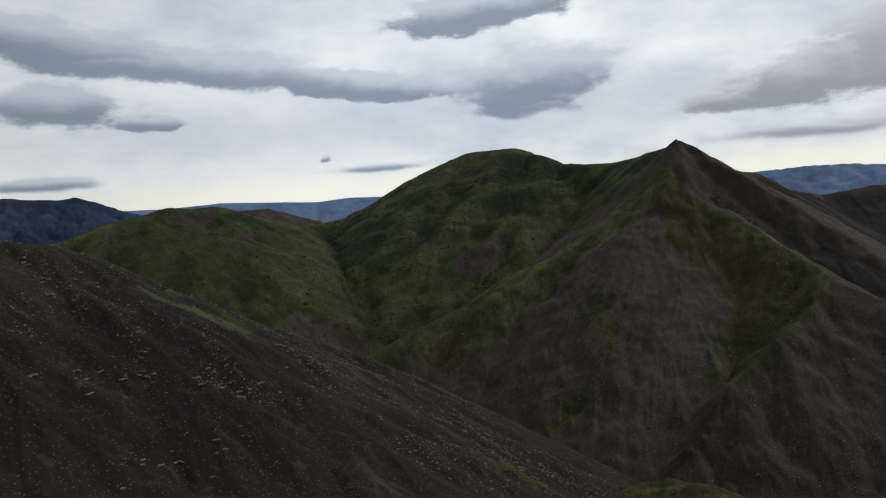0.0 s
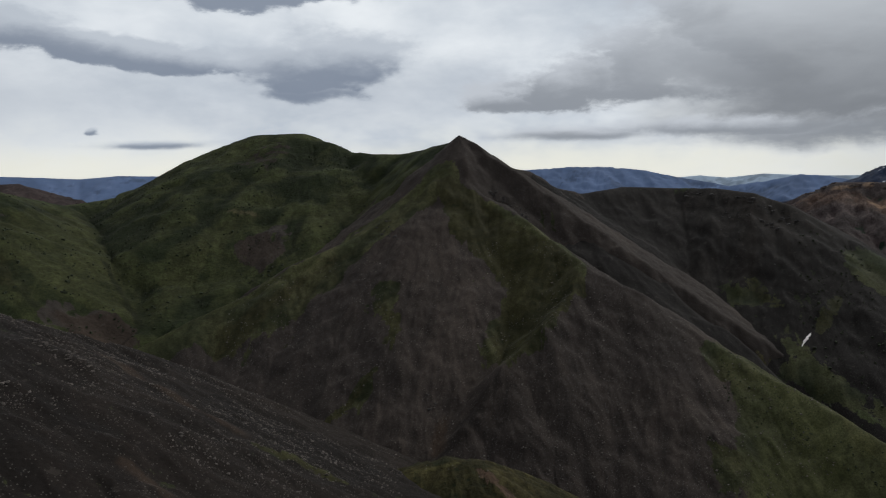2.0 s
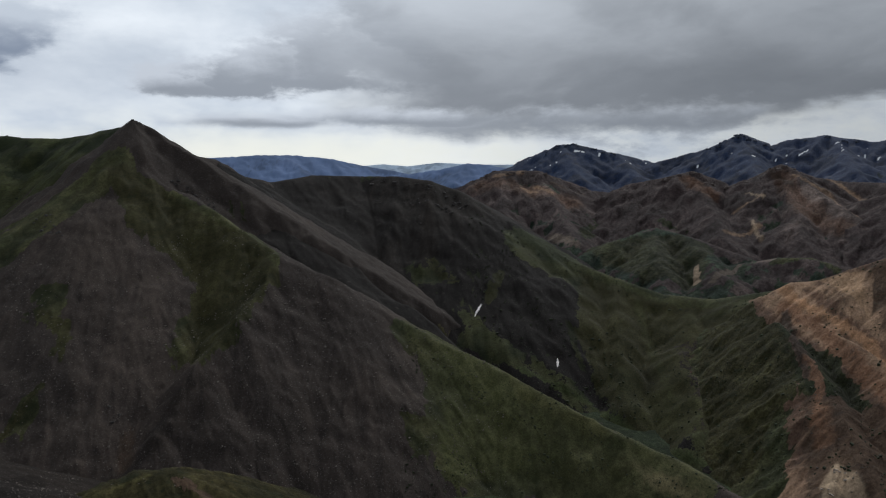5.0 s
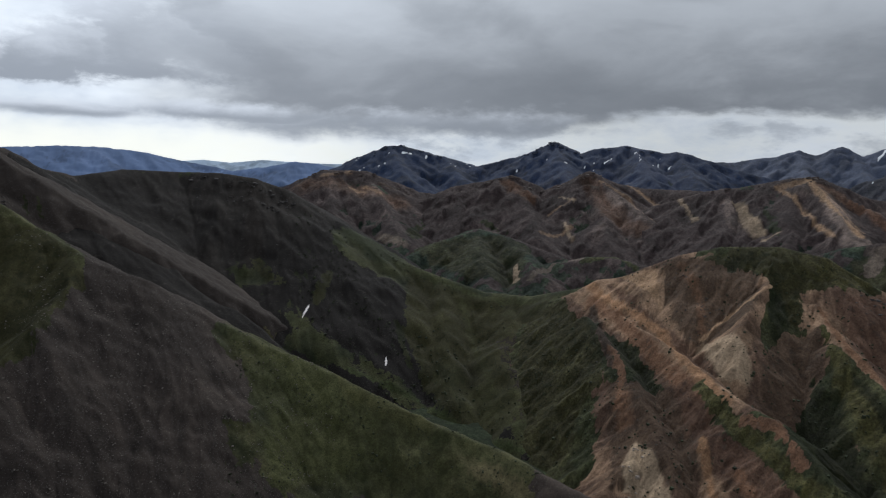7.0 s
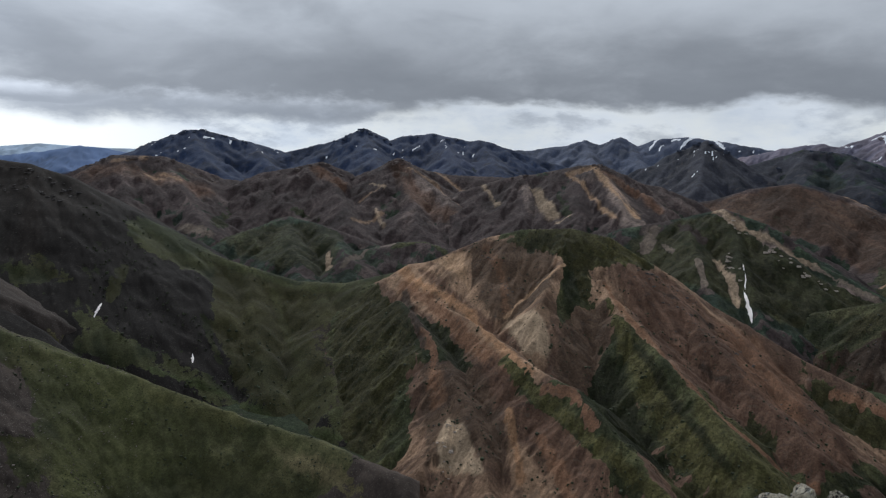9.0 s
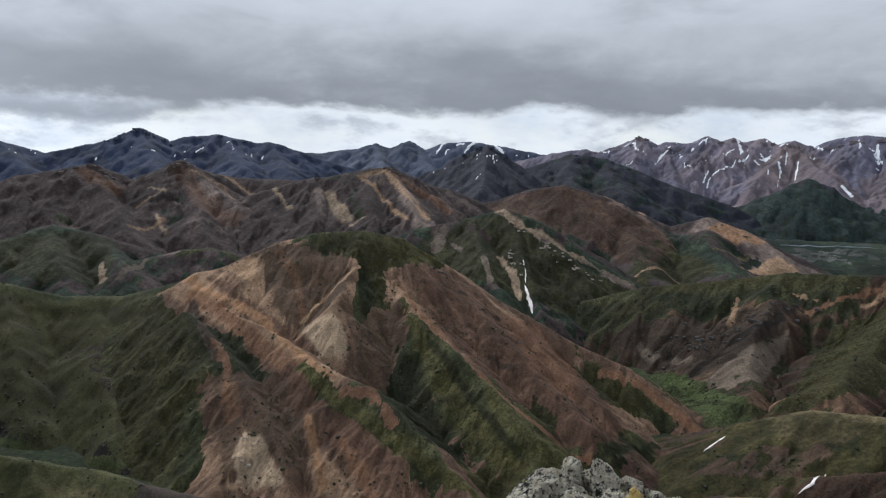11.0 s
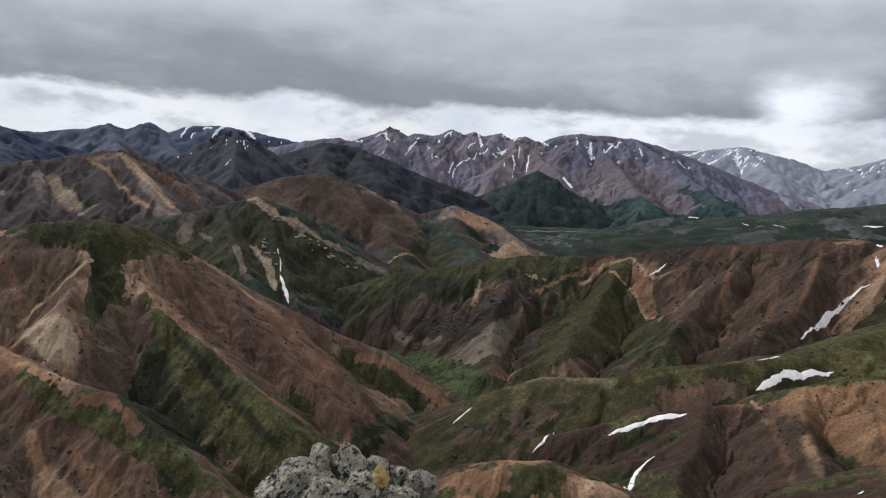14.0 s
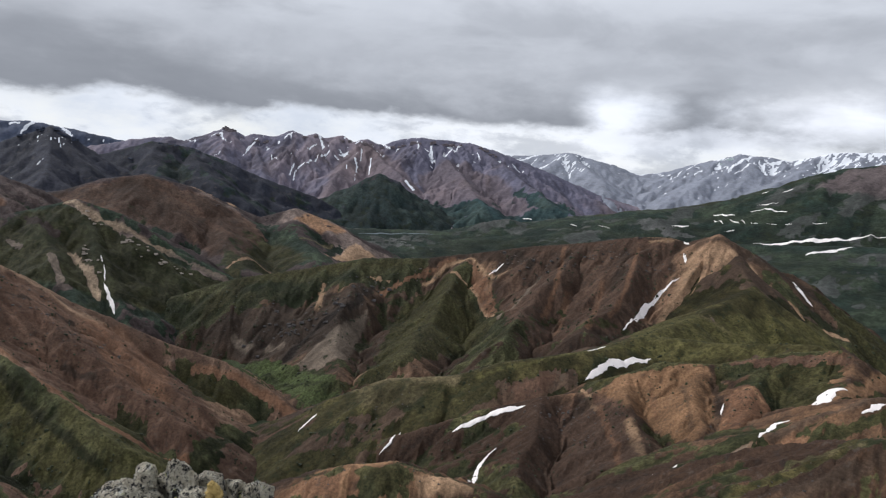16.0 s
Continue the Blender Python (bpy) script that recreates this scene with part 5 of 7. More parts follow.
m.brush("grass", 7.1, (75.5, -6.2), (78.1, -6.5), (81.1, -8.2), (79.4, -8.8), (76.8, -7.8), weight=0.7, fill=True)
m.brush("shrub", 7.6, (72.7, -6.8), (71.9, -7.8), weight=0.8)
m.brush("shrub", 6.1, (74.9, -8.3), (75.3, -10.5), (75.1, -12.4), weight=0.8)
m.brush("moss", 8.1, (76, -9.1), (76.4, -11.3))
m.brush("shrub", 7.1, (77.9, -15.3), (79.9, -17.6), (81.8, -20.7), (83.7, -23.7), (80.5, -23.1), (78.6, -20.1), (76.9, -18.7), fill=True)
m.brush("grass", 7.1, (78.2, -11.4), (79.9, -13.2), (82.2, -16.3), (85.5, -20.3), (89.4, -23.8), (88.5, -25.9), (84.2, -23.3), (80.9, -18.5), (79, -14.9), fill=True)
m.brush("grass", 7.1, (85.4, -17.2), (89.3, -20.3), (94.3, -23.2), (93.4, -26.2), (89.4, -24.2), (85.5, -20.3), weight=0.8, fill=True)
m.brush("moss", 7.1, (89.2, -18.5), (91.7, -20.3), (91.3, -22), (88.8, -20.3), weight=0.7, fill=True)
m.brush("shrub", 3.6, (80.3, -14.5), (82.6, -17.2), (85, -20.1), (88, -22.9))
m.brush("buff", 3.0, (78.1, -10.5), (79.9, -12.7), (82.6, -15.2), weight=0.6)
m.brush("rust", 4.1, (78.1, -10.5), (79.9, -12.7), (82.6, -15.2), (85.4, -17.7), (88.3, -20.1), (91.3, -22), (94.3, -23.2))
m.brush("moss", 7.1, (93.4, -15.5), (96.3, -16.5), (99.8, -18.6), (96.9, -19.2), (95, -18.4), fill=True)
m.brush("rust", 6.1, (94.9, -16.6), (98.3, -17.3), (101.3, -19.1), (102.5, -19.9))
m.brush("moss", 10.1, (83.7, -24.5), (88.5, -25.9), (93.5, -26.7))
m.brush("maroon", 15.2, (68.3, -18.1), (72.2, -21.5), (76, -24.7), (79.6, -27.4))
m.brush("brown", 7.1, (62.8, -17.4), (67.9, -17.2), (69.8, -21), (70.6, -25.8), (63.7, -25.1), fill=True)
m.brush("grass", 5.6, (69.9, -17), (72, -18.8), (74.7, -20.7), (78.2, -23), (81.9, -25.3), (85.7, -27.3))
m.brush("rust", 4.6, (73.3, -18.9), (76, -19.2), (77.6, -21.5))
m.brush("shrub", 7.1, (61.3, -12.3), (62.6, -13.4), (64.7, -14.1), (67.4, -17.2), (66, -17.8), (63.6, -15.6), fill=True)
m.brush("ochre", 3.0, (70.4, -20.9), (71.2, -23.6), (71.8, -26))
m.brush("rust", 6.1, (63.9, -18), (64.5, -20.4), weight=0.7)
m.brush("rust", 4.6, (73.3, -22.8), (75.2, -25.2), (76, -26.9), weight=0.8)
m.brush("pale", 3.6, (65.4, -21.6), (66.7, -22.2), (68.2, -24.7), (68.5, -25.9), (64.8, -25.3), (64.4, -23.4), weight=0.9, fill=True)
m.brush("umber", 4.6, (61.4, -11.5), (62.5, -14.1), (63.1, -15.8))
m.brush("rust", 4.1, (63.1, -14.6), (64, -16.7), (63.8, -19.2), weight=0.8)
m.brush("umber", 3.0, (82.1, -10.5), (84.3, -11.4), (86.2, -12.9))
m.brush("umber", 2.5, (85.4, -15.9), (87.7, -16.8), weight=0.8)
m.brush("lush", 4.7, (97.8, -16.2), (100.7, -18), (102.7, -19.2), weight=0.8)
m.brush("shrub", 4.2, (95.3, -23.1), (99, -21.8), (101.8, -20.6), weight=0.9)
m.brush("shrub", 3.7, (97.2, -22.9), (93.4, -24.1), weight=0.8)
m = BY_NAME["rusty_ridge"]
m.brush("maroon", 10.4, (119, -7.3), (122.6, -5.7), (128.8, -4), (132.7, -4.3), (132.7, -6.9), (129.5, -12), (123.3, -13.6), (120.3, -11.9), weight=0.8, fill=True)
m.brush("moss", 14.8, (96.3, -11.6), (98.8, -9.5), (104.2, -8.5), (108.8, -8), (112.5, -7.6))
m.brush("umber", 10.4, (94.3, -13.8), (97.2, -12.5), (100.7, -11.6), (106.1, -10.3), (108.4, -9.5), (108.1, -12.2), (104.5, -15.1), (100.9, -16.5), (97.3, -15.1), fill=True)
m.brush("grey", 5.9, (102.7, -16.4), (106.2, -13), (108.5, -11.8), (106.9, -15.9), (104.6, -16.9), weight=0.8, fill=True)
m.brush("grey", 5.2, (97.9, -14.3), (99.1, -15.1), weight=0.8)
m.brush("grey", 4.4, (100.6, -15.1), (101.7, -14.7), weight=0.8)
m.brush("coal", 6.7, (102, -16), (104.4, -13.3), (107.1, -11.4), (108.9, -9.9))
m.brush("buff", 4.4, (104.8, -9.6), (104.5, -11.7), weight=0.7)
m.brush("buff", 4.4, (108.6, -9), (110.2, -9.4), weight=0.8)
m.brush("rust", 6.7, (109.8, -10.3), (112.1, -8.8), (115.3, -7.3), weight=0.9)
m.brush("moss", 10.4, (112.6, -10.1), (115.3, -8.1), (116.8, -9.4), (118.7, -12.5), (117.6, -13.7), (112.1, -16.1), (108.5, -19), (109.2, -15.8), (110.9, -12.1), fill=True)
m.brush("buff", 3.7, (113.1, -9.4), (115.3, -7.5), (117, -7), (118.6, -8.3), (118.4, -9.7))
m.brush("buff", 3.0, (115.3, -8.2), (116.8, -9.5), (119, -11.5), weight=0.8)
m.brush("rust", 4.4, (117, -7.1), (118.5, -8.4), (119.6, -11.2), (118.5, -11.6), (116.9, -9.6), weight=0.8, fill=True)
m.brush("umber", 7.4, (119.1, -8), (120.3, -6.3), (122, -7.1))
m.brush("buff", 3.7, (119.1, -8.3), (120.2, -7.6), weight=0.8)
m.brush("umber", 10.4, (124.5, -6), (123.8, -8.3), weight=0.7)
m.brush("umber", 10.4, (129.3, -5.5), (128.7, -8.3), weight=0.7)
m.brush("rust", 4.4, (125, -9.1), (124.3, -12.4), weight=0.8)
m.brush("rust", 4.4, (127.6, -8), (126.8, -11.7), weight=0.8)
m.brush("grey", 3.7, (122.6, -8.2), (121.1, -10), (119.4, -11.6))
m.brush("moss", 8.9, (119.5, -13.3), (123.1, -11.8), (124.5, -11), weight=0.8)
m.brush("umber", 10.4, (136.5, -3.7), (138.8, -4.5), (142.9, -6.9), (146, -9.3), (144.6, -9.5), (141.5, -8), (138.6, -5.8), weight=0.3, fill=True)
m.brush("buff", 10.4, (134.2, -4.8), (136.4, -4.1), (138.4, -5.9), (139.3, -7.2), (137.3, -8.8), (134.9, -9.8), (131.7, -11.5), (133.1, -8.2), (133.7, -6), weight=0.55, fill=True)
m.brush("umber", 5.9, (134.7, -4.1), (136.3, -3.7), weight=0.7)
m.brush("maroon", 5.9, (134.5, -5.9), (136.2, -6.1), weight=0.6)
m.brush("grass", 10.4, (139.3, -7.4), (142.4, -9.1), (146.2, -10.9), (141.9, -11.5), (133.9, -11.9), (131.8, -12.2), (136.1, -9.6), fill=True)
m.brush("moss", 10.4, (142.9, -6.9), (145.9, -8.1), (148.8, -9.9), (149.2, -13), (146.2, -11.2), fill=True)
m.brush("buff", 4.4, (136.8, -4.5), (139.5, -7), (142.3, -8.9), (145.4, -9.9), weight=0.9)
m.brush("lush", 9.1, (96.8, -15.9), (101.6, -15.9), (106.5, -17.5), (106.6, -19), (103.7, -19.6), (99.8, -17.6), fill=True)
m.brush("shrub", 4.6, (98.8, -17.1), (102.7, -17.9), (105.6, -18), weight=0.7)
m.brush("moss", 9.1, (106.5, -17.7), (110.2, -16.1), (114.8, -14.7), weight=0.8)
m.brush("lime", 10.2, (139.3, -7.4), (142.4, -9.1), (146.2, -10.9), (141.9, -11.5), (133.9, -11.9), (131.8, -12.2), (136.1, -9.6), weight=0.35, fill=True)
m.brush("umber", 10.2, (119, -7.3), (122.6, -5.9), (128.8, -4.4), (132.3, -4.8), (132.1, -7.5), (129.1, -11.9), (123.3, -13.4), (120.3, -11.9), weight=0.45, fill=True)
m.brush("rust", 3.6, (124.4, -5.5), (124, -8.3), (123.1, -11.2), weight=0.6)
m.brush("rust", 3.6, (130.2, -5), (129.6, -7.7), (128.5, -10.6), weight=0.6)
m.brush("buff", 2.9, (131, -4.4), (132.7, -4.1), weight=0.6)
m.brush("moss", 6.5, (125.5, -12.3), (127.7, -11.1), (129, -11.4), weight=0.7)
m.brush("buff", 3.6, (130.9, -4), (133, -3.7), weight=0.5)
m = BY_NAME["grassy_ridge"]
m.brush("moss", 20.3, (99, -24.5), (103, -21.7), (108.4, -18.5), (114.2, -18.3), (118.9, -17.9), weight=0.8)
m.brush("straw", 8.6, (108.4, -17.3), (111.2, -16.7), (114.1, -16.9), (116.2, -17))
m.brush("straw", 7.1, (107.5, -18.1), (111.2, -17.3), (114.1, -17.8), (113.3, -19), (108.5, -19.6), weight=0.5, fill=True)
m.brush("lime", 3.6, (118.3, -16.5), (122.5, -15), (125.6, -13.9), (129.6, -12.8), (133.9, -11.9), weight=0.9)
m.brush("grass", 7.1, (129.5, -11.4), (135.7, -9.7), (141.6, -8.8), (145.4, -9.8), (144.8, -11.5), (138.1, -12.7), (130.5, -13), weight=0.8, fill=True)
m.brush("maroon", 7.1, (119.9, -17.6), (123.5, -15.4), (125.7, -15), (123.6, -17.2), (119.6, -19.6), (119, -18.8), fill=True)
m.brush("brown", 4.6, (110.6, -22.8), (114.4, -21), (118.1, -19.5), (120.8, -17.9))
m.brush("maroon", 2.5, (111.6, -22.4), (114.4, -21.1), weight=0.8)
m.brush("moss", 7.1, (99, -24.5), (104.9, -22.7), (110.6, -22.2), (107.8, -23.5), (101.3, -25.4), fill=True)
m.brush("moss", 9.1, (111.5, -21.1), (116.2, -19.5), (118.9, -17.9), weight=0.8)
m.brush("moss", 7.1, (114.5, -22.6), (119.2, -21.2), (123.8, -18.7), weight=0.9)
m.brush("straw", 4.1, (135.3, -9.7), (137.5, -10.7), weight=0.5)
m.brush("grey", 3.0, (131.6, -10.2), (137.1, -10.8), weight=0.5)
m.brush("maroon", 3.8, (97.2, -24), (100, -22.2), (103.8, -20.3), weight=0.8)
m.brush("maroon", 2.8, (103.6, -21.2), (104.7, -20.4), weight=0.8)
m.brush("moss", 7.1, (109.4, -17.9), (114, -16.2), (116, -16.9), (111.4, -19.1), (107.6, -19), weight=0.5, fill=True)
m.brush("straw", 6.1, (109.8, -17.2), (112.6, -16.5), (116, -16.9), weight=0.8)
m.brush("lime", 8.1, (129.5, -11.6), (135.8, -10.1), (141.7, -9.4), (144.7, -10.3), (138.1, -12.3), (130.5, -12.8), weight=0.35, fill=True)
m = BY_NAME["badland_ridge"]
m.brush("maroon", 5.1, (123.8, -19.2), (127.3, -16.5), (130, -17), (131.2, -19.5), (133.9, -20.2), (133.4, -23.2), (126.2, -24.4), (122.8, -23.2), fill=True)
m.brush("orange", 5.1, (128.4, -16.4), (130.8, -15.4), (134.1, -13.8), (136.2, -13.7), (137.2, -17.1), (135.8, -19.3), (132.4, -18.6), (130.1, -17.3), weight=0.9, fill=True)
m.brush("ochre", 2.5, (129.5, -16.2), (132.5, -14.7), (135.7, -13.3), weight=0.7)
m.brush("brown", 5.1, (131.6, -19), (135.6, -19.5), (138.5, -19.4), (135, -22.1), (132.8, -21.7), weight=0.8, fill=True)
m.brush("buff", 3.3, (130.7, -18.5), (132, -20.6), (132.9, -22.3), weight=0.8)
m.brush("buff", 1.8, (126.8, -16.6), (128.1, -18), weight=0.8)
m.brush("rust", 5.1, (138.2, -14.8), (139.7, -14.2), (141.4, -16.3), (138.5, -19.2), (137, -18.8), weight=0.9, fill=True)
m.brush("ochre", 1.4, (138.4, -14.9), (139.5, -14.4), (140.4, -15.3), weight=0.7)
m.brush("maroon", 4.3, (136.5, -13), (139.3, -12.5), (142.7, -11.9), (145.5, -11.4))
m.brush("moss", 5.1, (140.5, -12.9), (144.9, -11.9), (144.5, -14.4), (142.5, -16.3), (140.4, -14.8), fill=True)
m.brush("moss", 3.3, (136.7, -13), (137.4, -15), weight=0.8)
m.brush("shrub", 3.3, (140.3, -14.4), (142, -15.9), weight=0.7)
m.brush("grass", 2.2, (128.1, -16), (131.9, -13.7), (136.4, -12.2), (141.9, -11.2), (145.4, -10.4))
m.brush("ochre", 4.3, (143.6, -16), (146.8, -13.3), (148, -12), weight=0.8)
m.brush("umber", 3.3, (125.4, -16.8), (127.4, -17.8), (125.7, -19.4), weight=0.8)
m.brush("umber", 5.1, (123.8, -19.2), (127.3, -17), (129.9, -17.5), (131.2, -19.7), (133.6, -20.7), (133, -23.3), (126.2, -24.4), (122.8, -23.2), weight=0.6, fill=True)
m.brush("rust", 2.2, (128.3, -17.7), (130, -20.5), (130.7, -22.9), weight=0.5)
m.brush("umber", 3.6, (133.9, -19.8), (136.1, -20.3), weight=0.7)
m.brush("umber", 1.8, (134.7, -15.4), (135.6, -18.3), weight=0.5)
m.brush("rust", 1.8, (132.1, -15.4), (132.8, -17.9), weight=0.6)
m.brush("umber", 2.5, (136.6, -13.4), (137.4, -16.3), (137.2, -18.4), weight=0.7)
m = BY_NAME["low_badland_ridge"]
m.brush("rust", 4.4, (140.6, -18.7), (142.6, -17), (143.8, -17.4), (142.9, -19.8), (140.5, -20.7), weight=0.9, fill=True)
m.brush("grey", 4.4, (134.8, -21.9), (137.7, -19.7), (140, -18.4), (137.9, -21.5), weight=0.9, fill=True)
m.brush("brown", 4.4, (141.1, -17.6), (144.2, -15.5), (147.9, -13.3))
m.brush("moss", 4.4, (144.1, -17.7), (146.8, -15.7), (148.4, -14.5))
m.brush("umber", 4.4, (126.3, -24.8), (130.7, -22.9), (134.9, -21.5), (138.9, -19.3), (140.5, -18.9), (137.6, -22.4), weight=0.5, fill=True)
m = BY_NAME["grassy_badland_spur"]
m.brush("olive", 3.0, (139.2, -22.2), (142.9, -19.9), (145.6, -17.9), (148.2, -15.9))
m.brush("brown", 4.6, (143.1, -21.3), (146.5, -19), (148.7, -17.3))
m.brush("straw", 1.3, (142.5, -19.5), (144.9, -18.1), (147.3, -16.8), weight=0.8)
m.brush("umber", 4.1, (140.4, -22.1), (144.1, -20.2), (147.1, -18.5), weight=0.5)
m = BY_NAME["ochre_spur"]
m.brush("rust", 4.2, (101.4, -26.2), (105, -24.8), (108.8, -24.6), (109, -26.4), (101.4, -26.6), weight=0.8, fill=True)
m.brush("ochre", 2.4, (105, -24.5), (108.8, -23.9), (111.6, -23.4), (114.6, -24.1), (117.6, -24.5))
m.brush("ochre", 2.1, (107.6, -24.2), (107.3, -26.2))
m.brush("buff", 4.2, (113.4, -24.5), (116.6, -24.5), (119.6, -25.4), (113.8, -26.2), weight=0.8, fill=True)
m.brush("moss", 4.2, (109.3, -24.1), (111.7, -23.8), (113.2, -24.6), (111.8, -25.7), (109.9, -26.2), fill=True)
m.brush("straw", 1.2, (111.2, -23.4), (113.6, -24), (118.6, -24.8), (122.5, -25.3))
m = BY_NAME["pale_cliff_hill"]
m.brush("moss", 12.5, (79.5, -6.7), (83.4, -4.5), (86.7, -4.3), (90.2, -6.4), (97.5, -9.9), (91.2, -12.3), (83.4, -10.1), weight=0.9, fill=True)
m.brush("grey", 12.5, (81.4, -5.8), (81, -7.5), weight=0.7)
m.brush("umber", 8.9, (83.4, -5.3), (85.1, -6.6), weight=0.7)
m.brush("pale", 8.0, (85.9, -4), (87.6, -5.1), (89.3, -5.7), (91.1, -6.8), (92.9, -7.7), weight=0.8)
m.brush("grey", 5.4, (92.9, -7.7), (95.2, -8.8), (97.1, -9.7), weight=0.9)
m.brush("pale", 7.1, (86.2, -7.9), (87.4, -9.4), (87.9, -11), weight=0.9)
m.brush("grey", 5.4, (84.7, -7.8), (85.6, -9.7), weight=0.9)
m.brush("grey", 4.5, (82.2, -6.9), (83, -7.3), weight=0.9)
m.brush("shrub", 8.0, (89.4, -11), (93, -11.1), weight=0.8)
m = BY_NAME["maroon_hill"]
m.brush("maroon", 16.2, (84.2, -3.6), (90.9, -1.8), (94.5, -2.9), (98.2, -4.5), (100.6, -6.2), (98.4, -8.4), (94.7, -7), (89.7, -5.1), (85, -4.4), fill=True)
m.brush("moss", 10.4, (89.9, -3.8), (91, -5.3), weight=0.8)
m.brush("buff", 8.1, (94.5, -2.3), (96.1, -2.9), (97.5, -3.6))
m.brush("ochre", 7.0, (102.2, -4.6), (103.5, -4), (106.9, -5.7), (104.3, -5.8), weight=0.9, fill=True)
m.brush("straw", 7.0, (102.9, -6.1), (105.3, -6.7), weight=0.9)
m.brush("buff", 7.0, (104.9, -7.4), (107.2, -6.3), (109.1, -7.4), (105.9, -7.8), weight=0.9, fill=True)
m.brush("moss", 16.2, (98.2, -5.2), (101.1, -6.4), (104, -7.7), (101.2, -9.2), (97.5, -9.9), (96.5, -8.5), fill=True)
m.brush("buff", 4.6, (97.2, -8.7), (98.8, -7.9), (100.5, -9), weight=0.8)
m.brush("moss", 16.2, (94.7, -9), (98.4, -9.8), weight=0.9)
m.brush("snow", 2.3, (83.8, -3.8), (84.3, -3.6))
m.brush("umber", 16.2, (84.6, -3.6), (90.9, -2), (94.5, -3.1), (98.2, -4.7), (100.1, -6), (98.4, -8), (94.6, -6.7), (89.7, -4.9), weight=0.55, fill=True)
m.brush("maroon", 7.0, (90.9, -2.4), (94.5, -4), (97.4, -6.2), weight=0.6)
m = BY_NAME["striped_mountain"]
m.brush("buff", 6.7, (76.4, -0.9), (78, -2.6), (80.1, -4.9))
m.brush("buff", 10.1, (75, -1.5), (76.4, -1.1), weight=0.7)
m.brush("pale", 10.1, (71.8, -2.9), (73.3, -5.1), weight=0.8)
m.brush("moss", 11.2, (73.8, -3.3), (74.8, -5), weight=0.6)
m.brush("rust", 11.2, (77.5, -1.4), (81.7, -4.2), weight=0.6)
m.brush("pale", 5.6, (67.6, -2.2), (69, -4.2), weight=0.7)
m.brush("pale", 5.6, (72.1, -2.9), (73.8, -5.1), weight=0.9)
m.brush("pale", 4.5, (73.8, -5.6), (74.9, -4.8), weight=0.7)
m.brush("buff", 5.6, (74.5, -1.6), (76.1, -2.9), (78.4, -4.9), weight=0.9)
m.brush("buff", 3.4, (77.4, -1.6), (80.2, -4.6), weight=0.7)
m.brush("umber", 7.9, (78.1, -2), (79.2, -3.3), weight=0.6)
m = BY_NAME["brown_mountain"]
m.brush("maroon", 24.6, (60.7, -1.5), (62.7, -4.2), (65.5, -5.4), weight=0.8)
m.brush("buff", 4.9, (61.6, -1.4), (64, -3), (66.6, -4.9), weight=0.5)
m.brush("buff", 4.9, (59.4, -2.9), (57.6, -4.3), weight=0.5)
m.brush("rust", 17.3, (54.3, -1.6), (56.1, -3), weight=0.6)
m.brush("buff", 6.2, (57.1, -5.7), (59.5, -5.2), weight=0.5)
m.brush("buff", 4.9, (63.7, -1.5), (65.6, -3), (67.7, -4.6), weight=0.7)
m.brush("pale", 3.7, (59.6, -3), (58.4, -2.8), weight=0.7)
m.brush("pale", 4.9, (58.9, -4.8), (59.6, -6.2), weight=0.6)
m.brush("moss", 12.3, (52.3, -4.9), (54.1, -5.6), weight=0.7)
m.brush("umber", 9.9, (60, -1.1), (61.4, -2), weight=0.7)
m = BY_NAME["red_mountain"]
m.brush("maroon", 31.7, (37.9, -2), (41.2, -2.3), (45.2, -3.6), weight=0.8)
m.brush("buff", 7.6, (39.1, -1.3), (41.3, -1), weight=0.6)
m.brush("buff", 7.6, (42.5, -2.3), (43.8, -2.7), weight=0.6)
m.brush("rust", 10.1, (48.8, -3.6), (50.6, -2.6), weight=0.6)
m.brush("buff", 5.1, (41.4, -2.3), (42.6, -2.7), weight=0.7)
m.brush("buff", 5.1, (48.4, -3.6), (49, -4), weight=0.7)
m.brush("moss", 15.2, (47.9, -4.9), (46.2, -6.2), weight=0.7)
m.brush("brown", 6.3, (43.8, -1.9), (46.3, -2.9), weight=0.7)
m.brush("grey", 12.7, (43.7, -6.4), (45.8, -6.9), weight=0.7)
m = BY_NAME["front_green_hills"]
m.brush("moss", 13.7, (46.1, -7.7), (49.7, -6.3), (53.4, -5.8), (56.2, -7.1), (55.4, -9.9), (50.7, -9.5), weight=0.8, fill=True)
m.brush("pale", 5.9, (55, -8.5), (55.1, -9.7), weight=0.9)
m.brush("grey", 5.9, (56.3, -9.5), (58.1, -8.2), weight=0.7)
m.brush("grass", 7.8, (60.5, -7.9), (63.3, -7.4), (64.7, -8.2), weight=0.8)
m.brush("grey", 6.9, (43.8, -6.1), (46.1, -7.3), weight=0.6)
m = BY_NAME["scree_peak"]
m.brush("meadow", 5.5, (10.1, 0.5), (9.4, 0.2), (6.1, -2.3), (2.3, -4.5), (-1.3, -6.9), (-5.1, -8.7), (-8.7, -10))
m.brush("meadow", 5.0, (2.4, -4.7), (-4.2, -7.1), (-9.1, -9.5), (-14.4, -12.1))
m.brush("moss", 7.0, (2.7, -5.7), (-1.4, -8.1), (-4.5, -10.7), (-7.5, -13.6), (-8.9, -13.8), (-8.8, -11.9), (-4.4, -9.1), (0.3, -6.5), weight=0.9, fill=True)
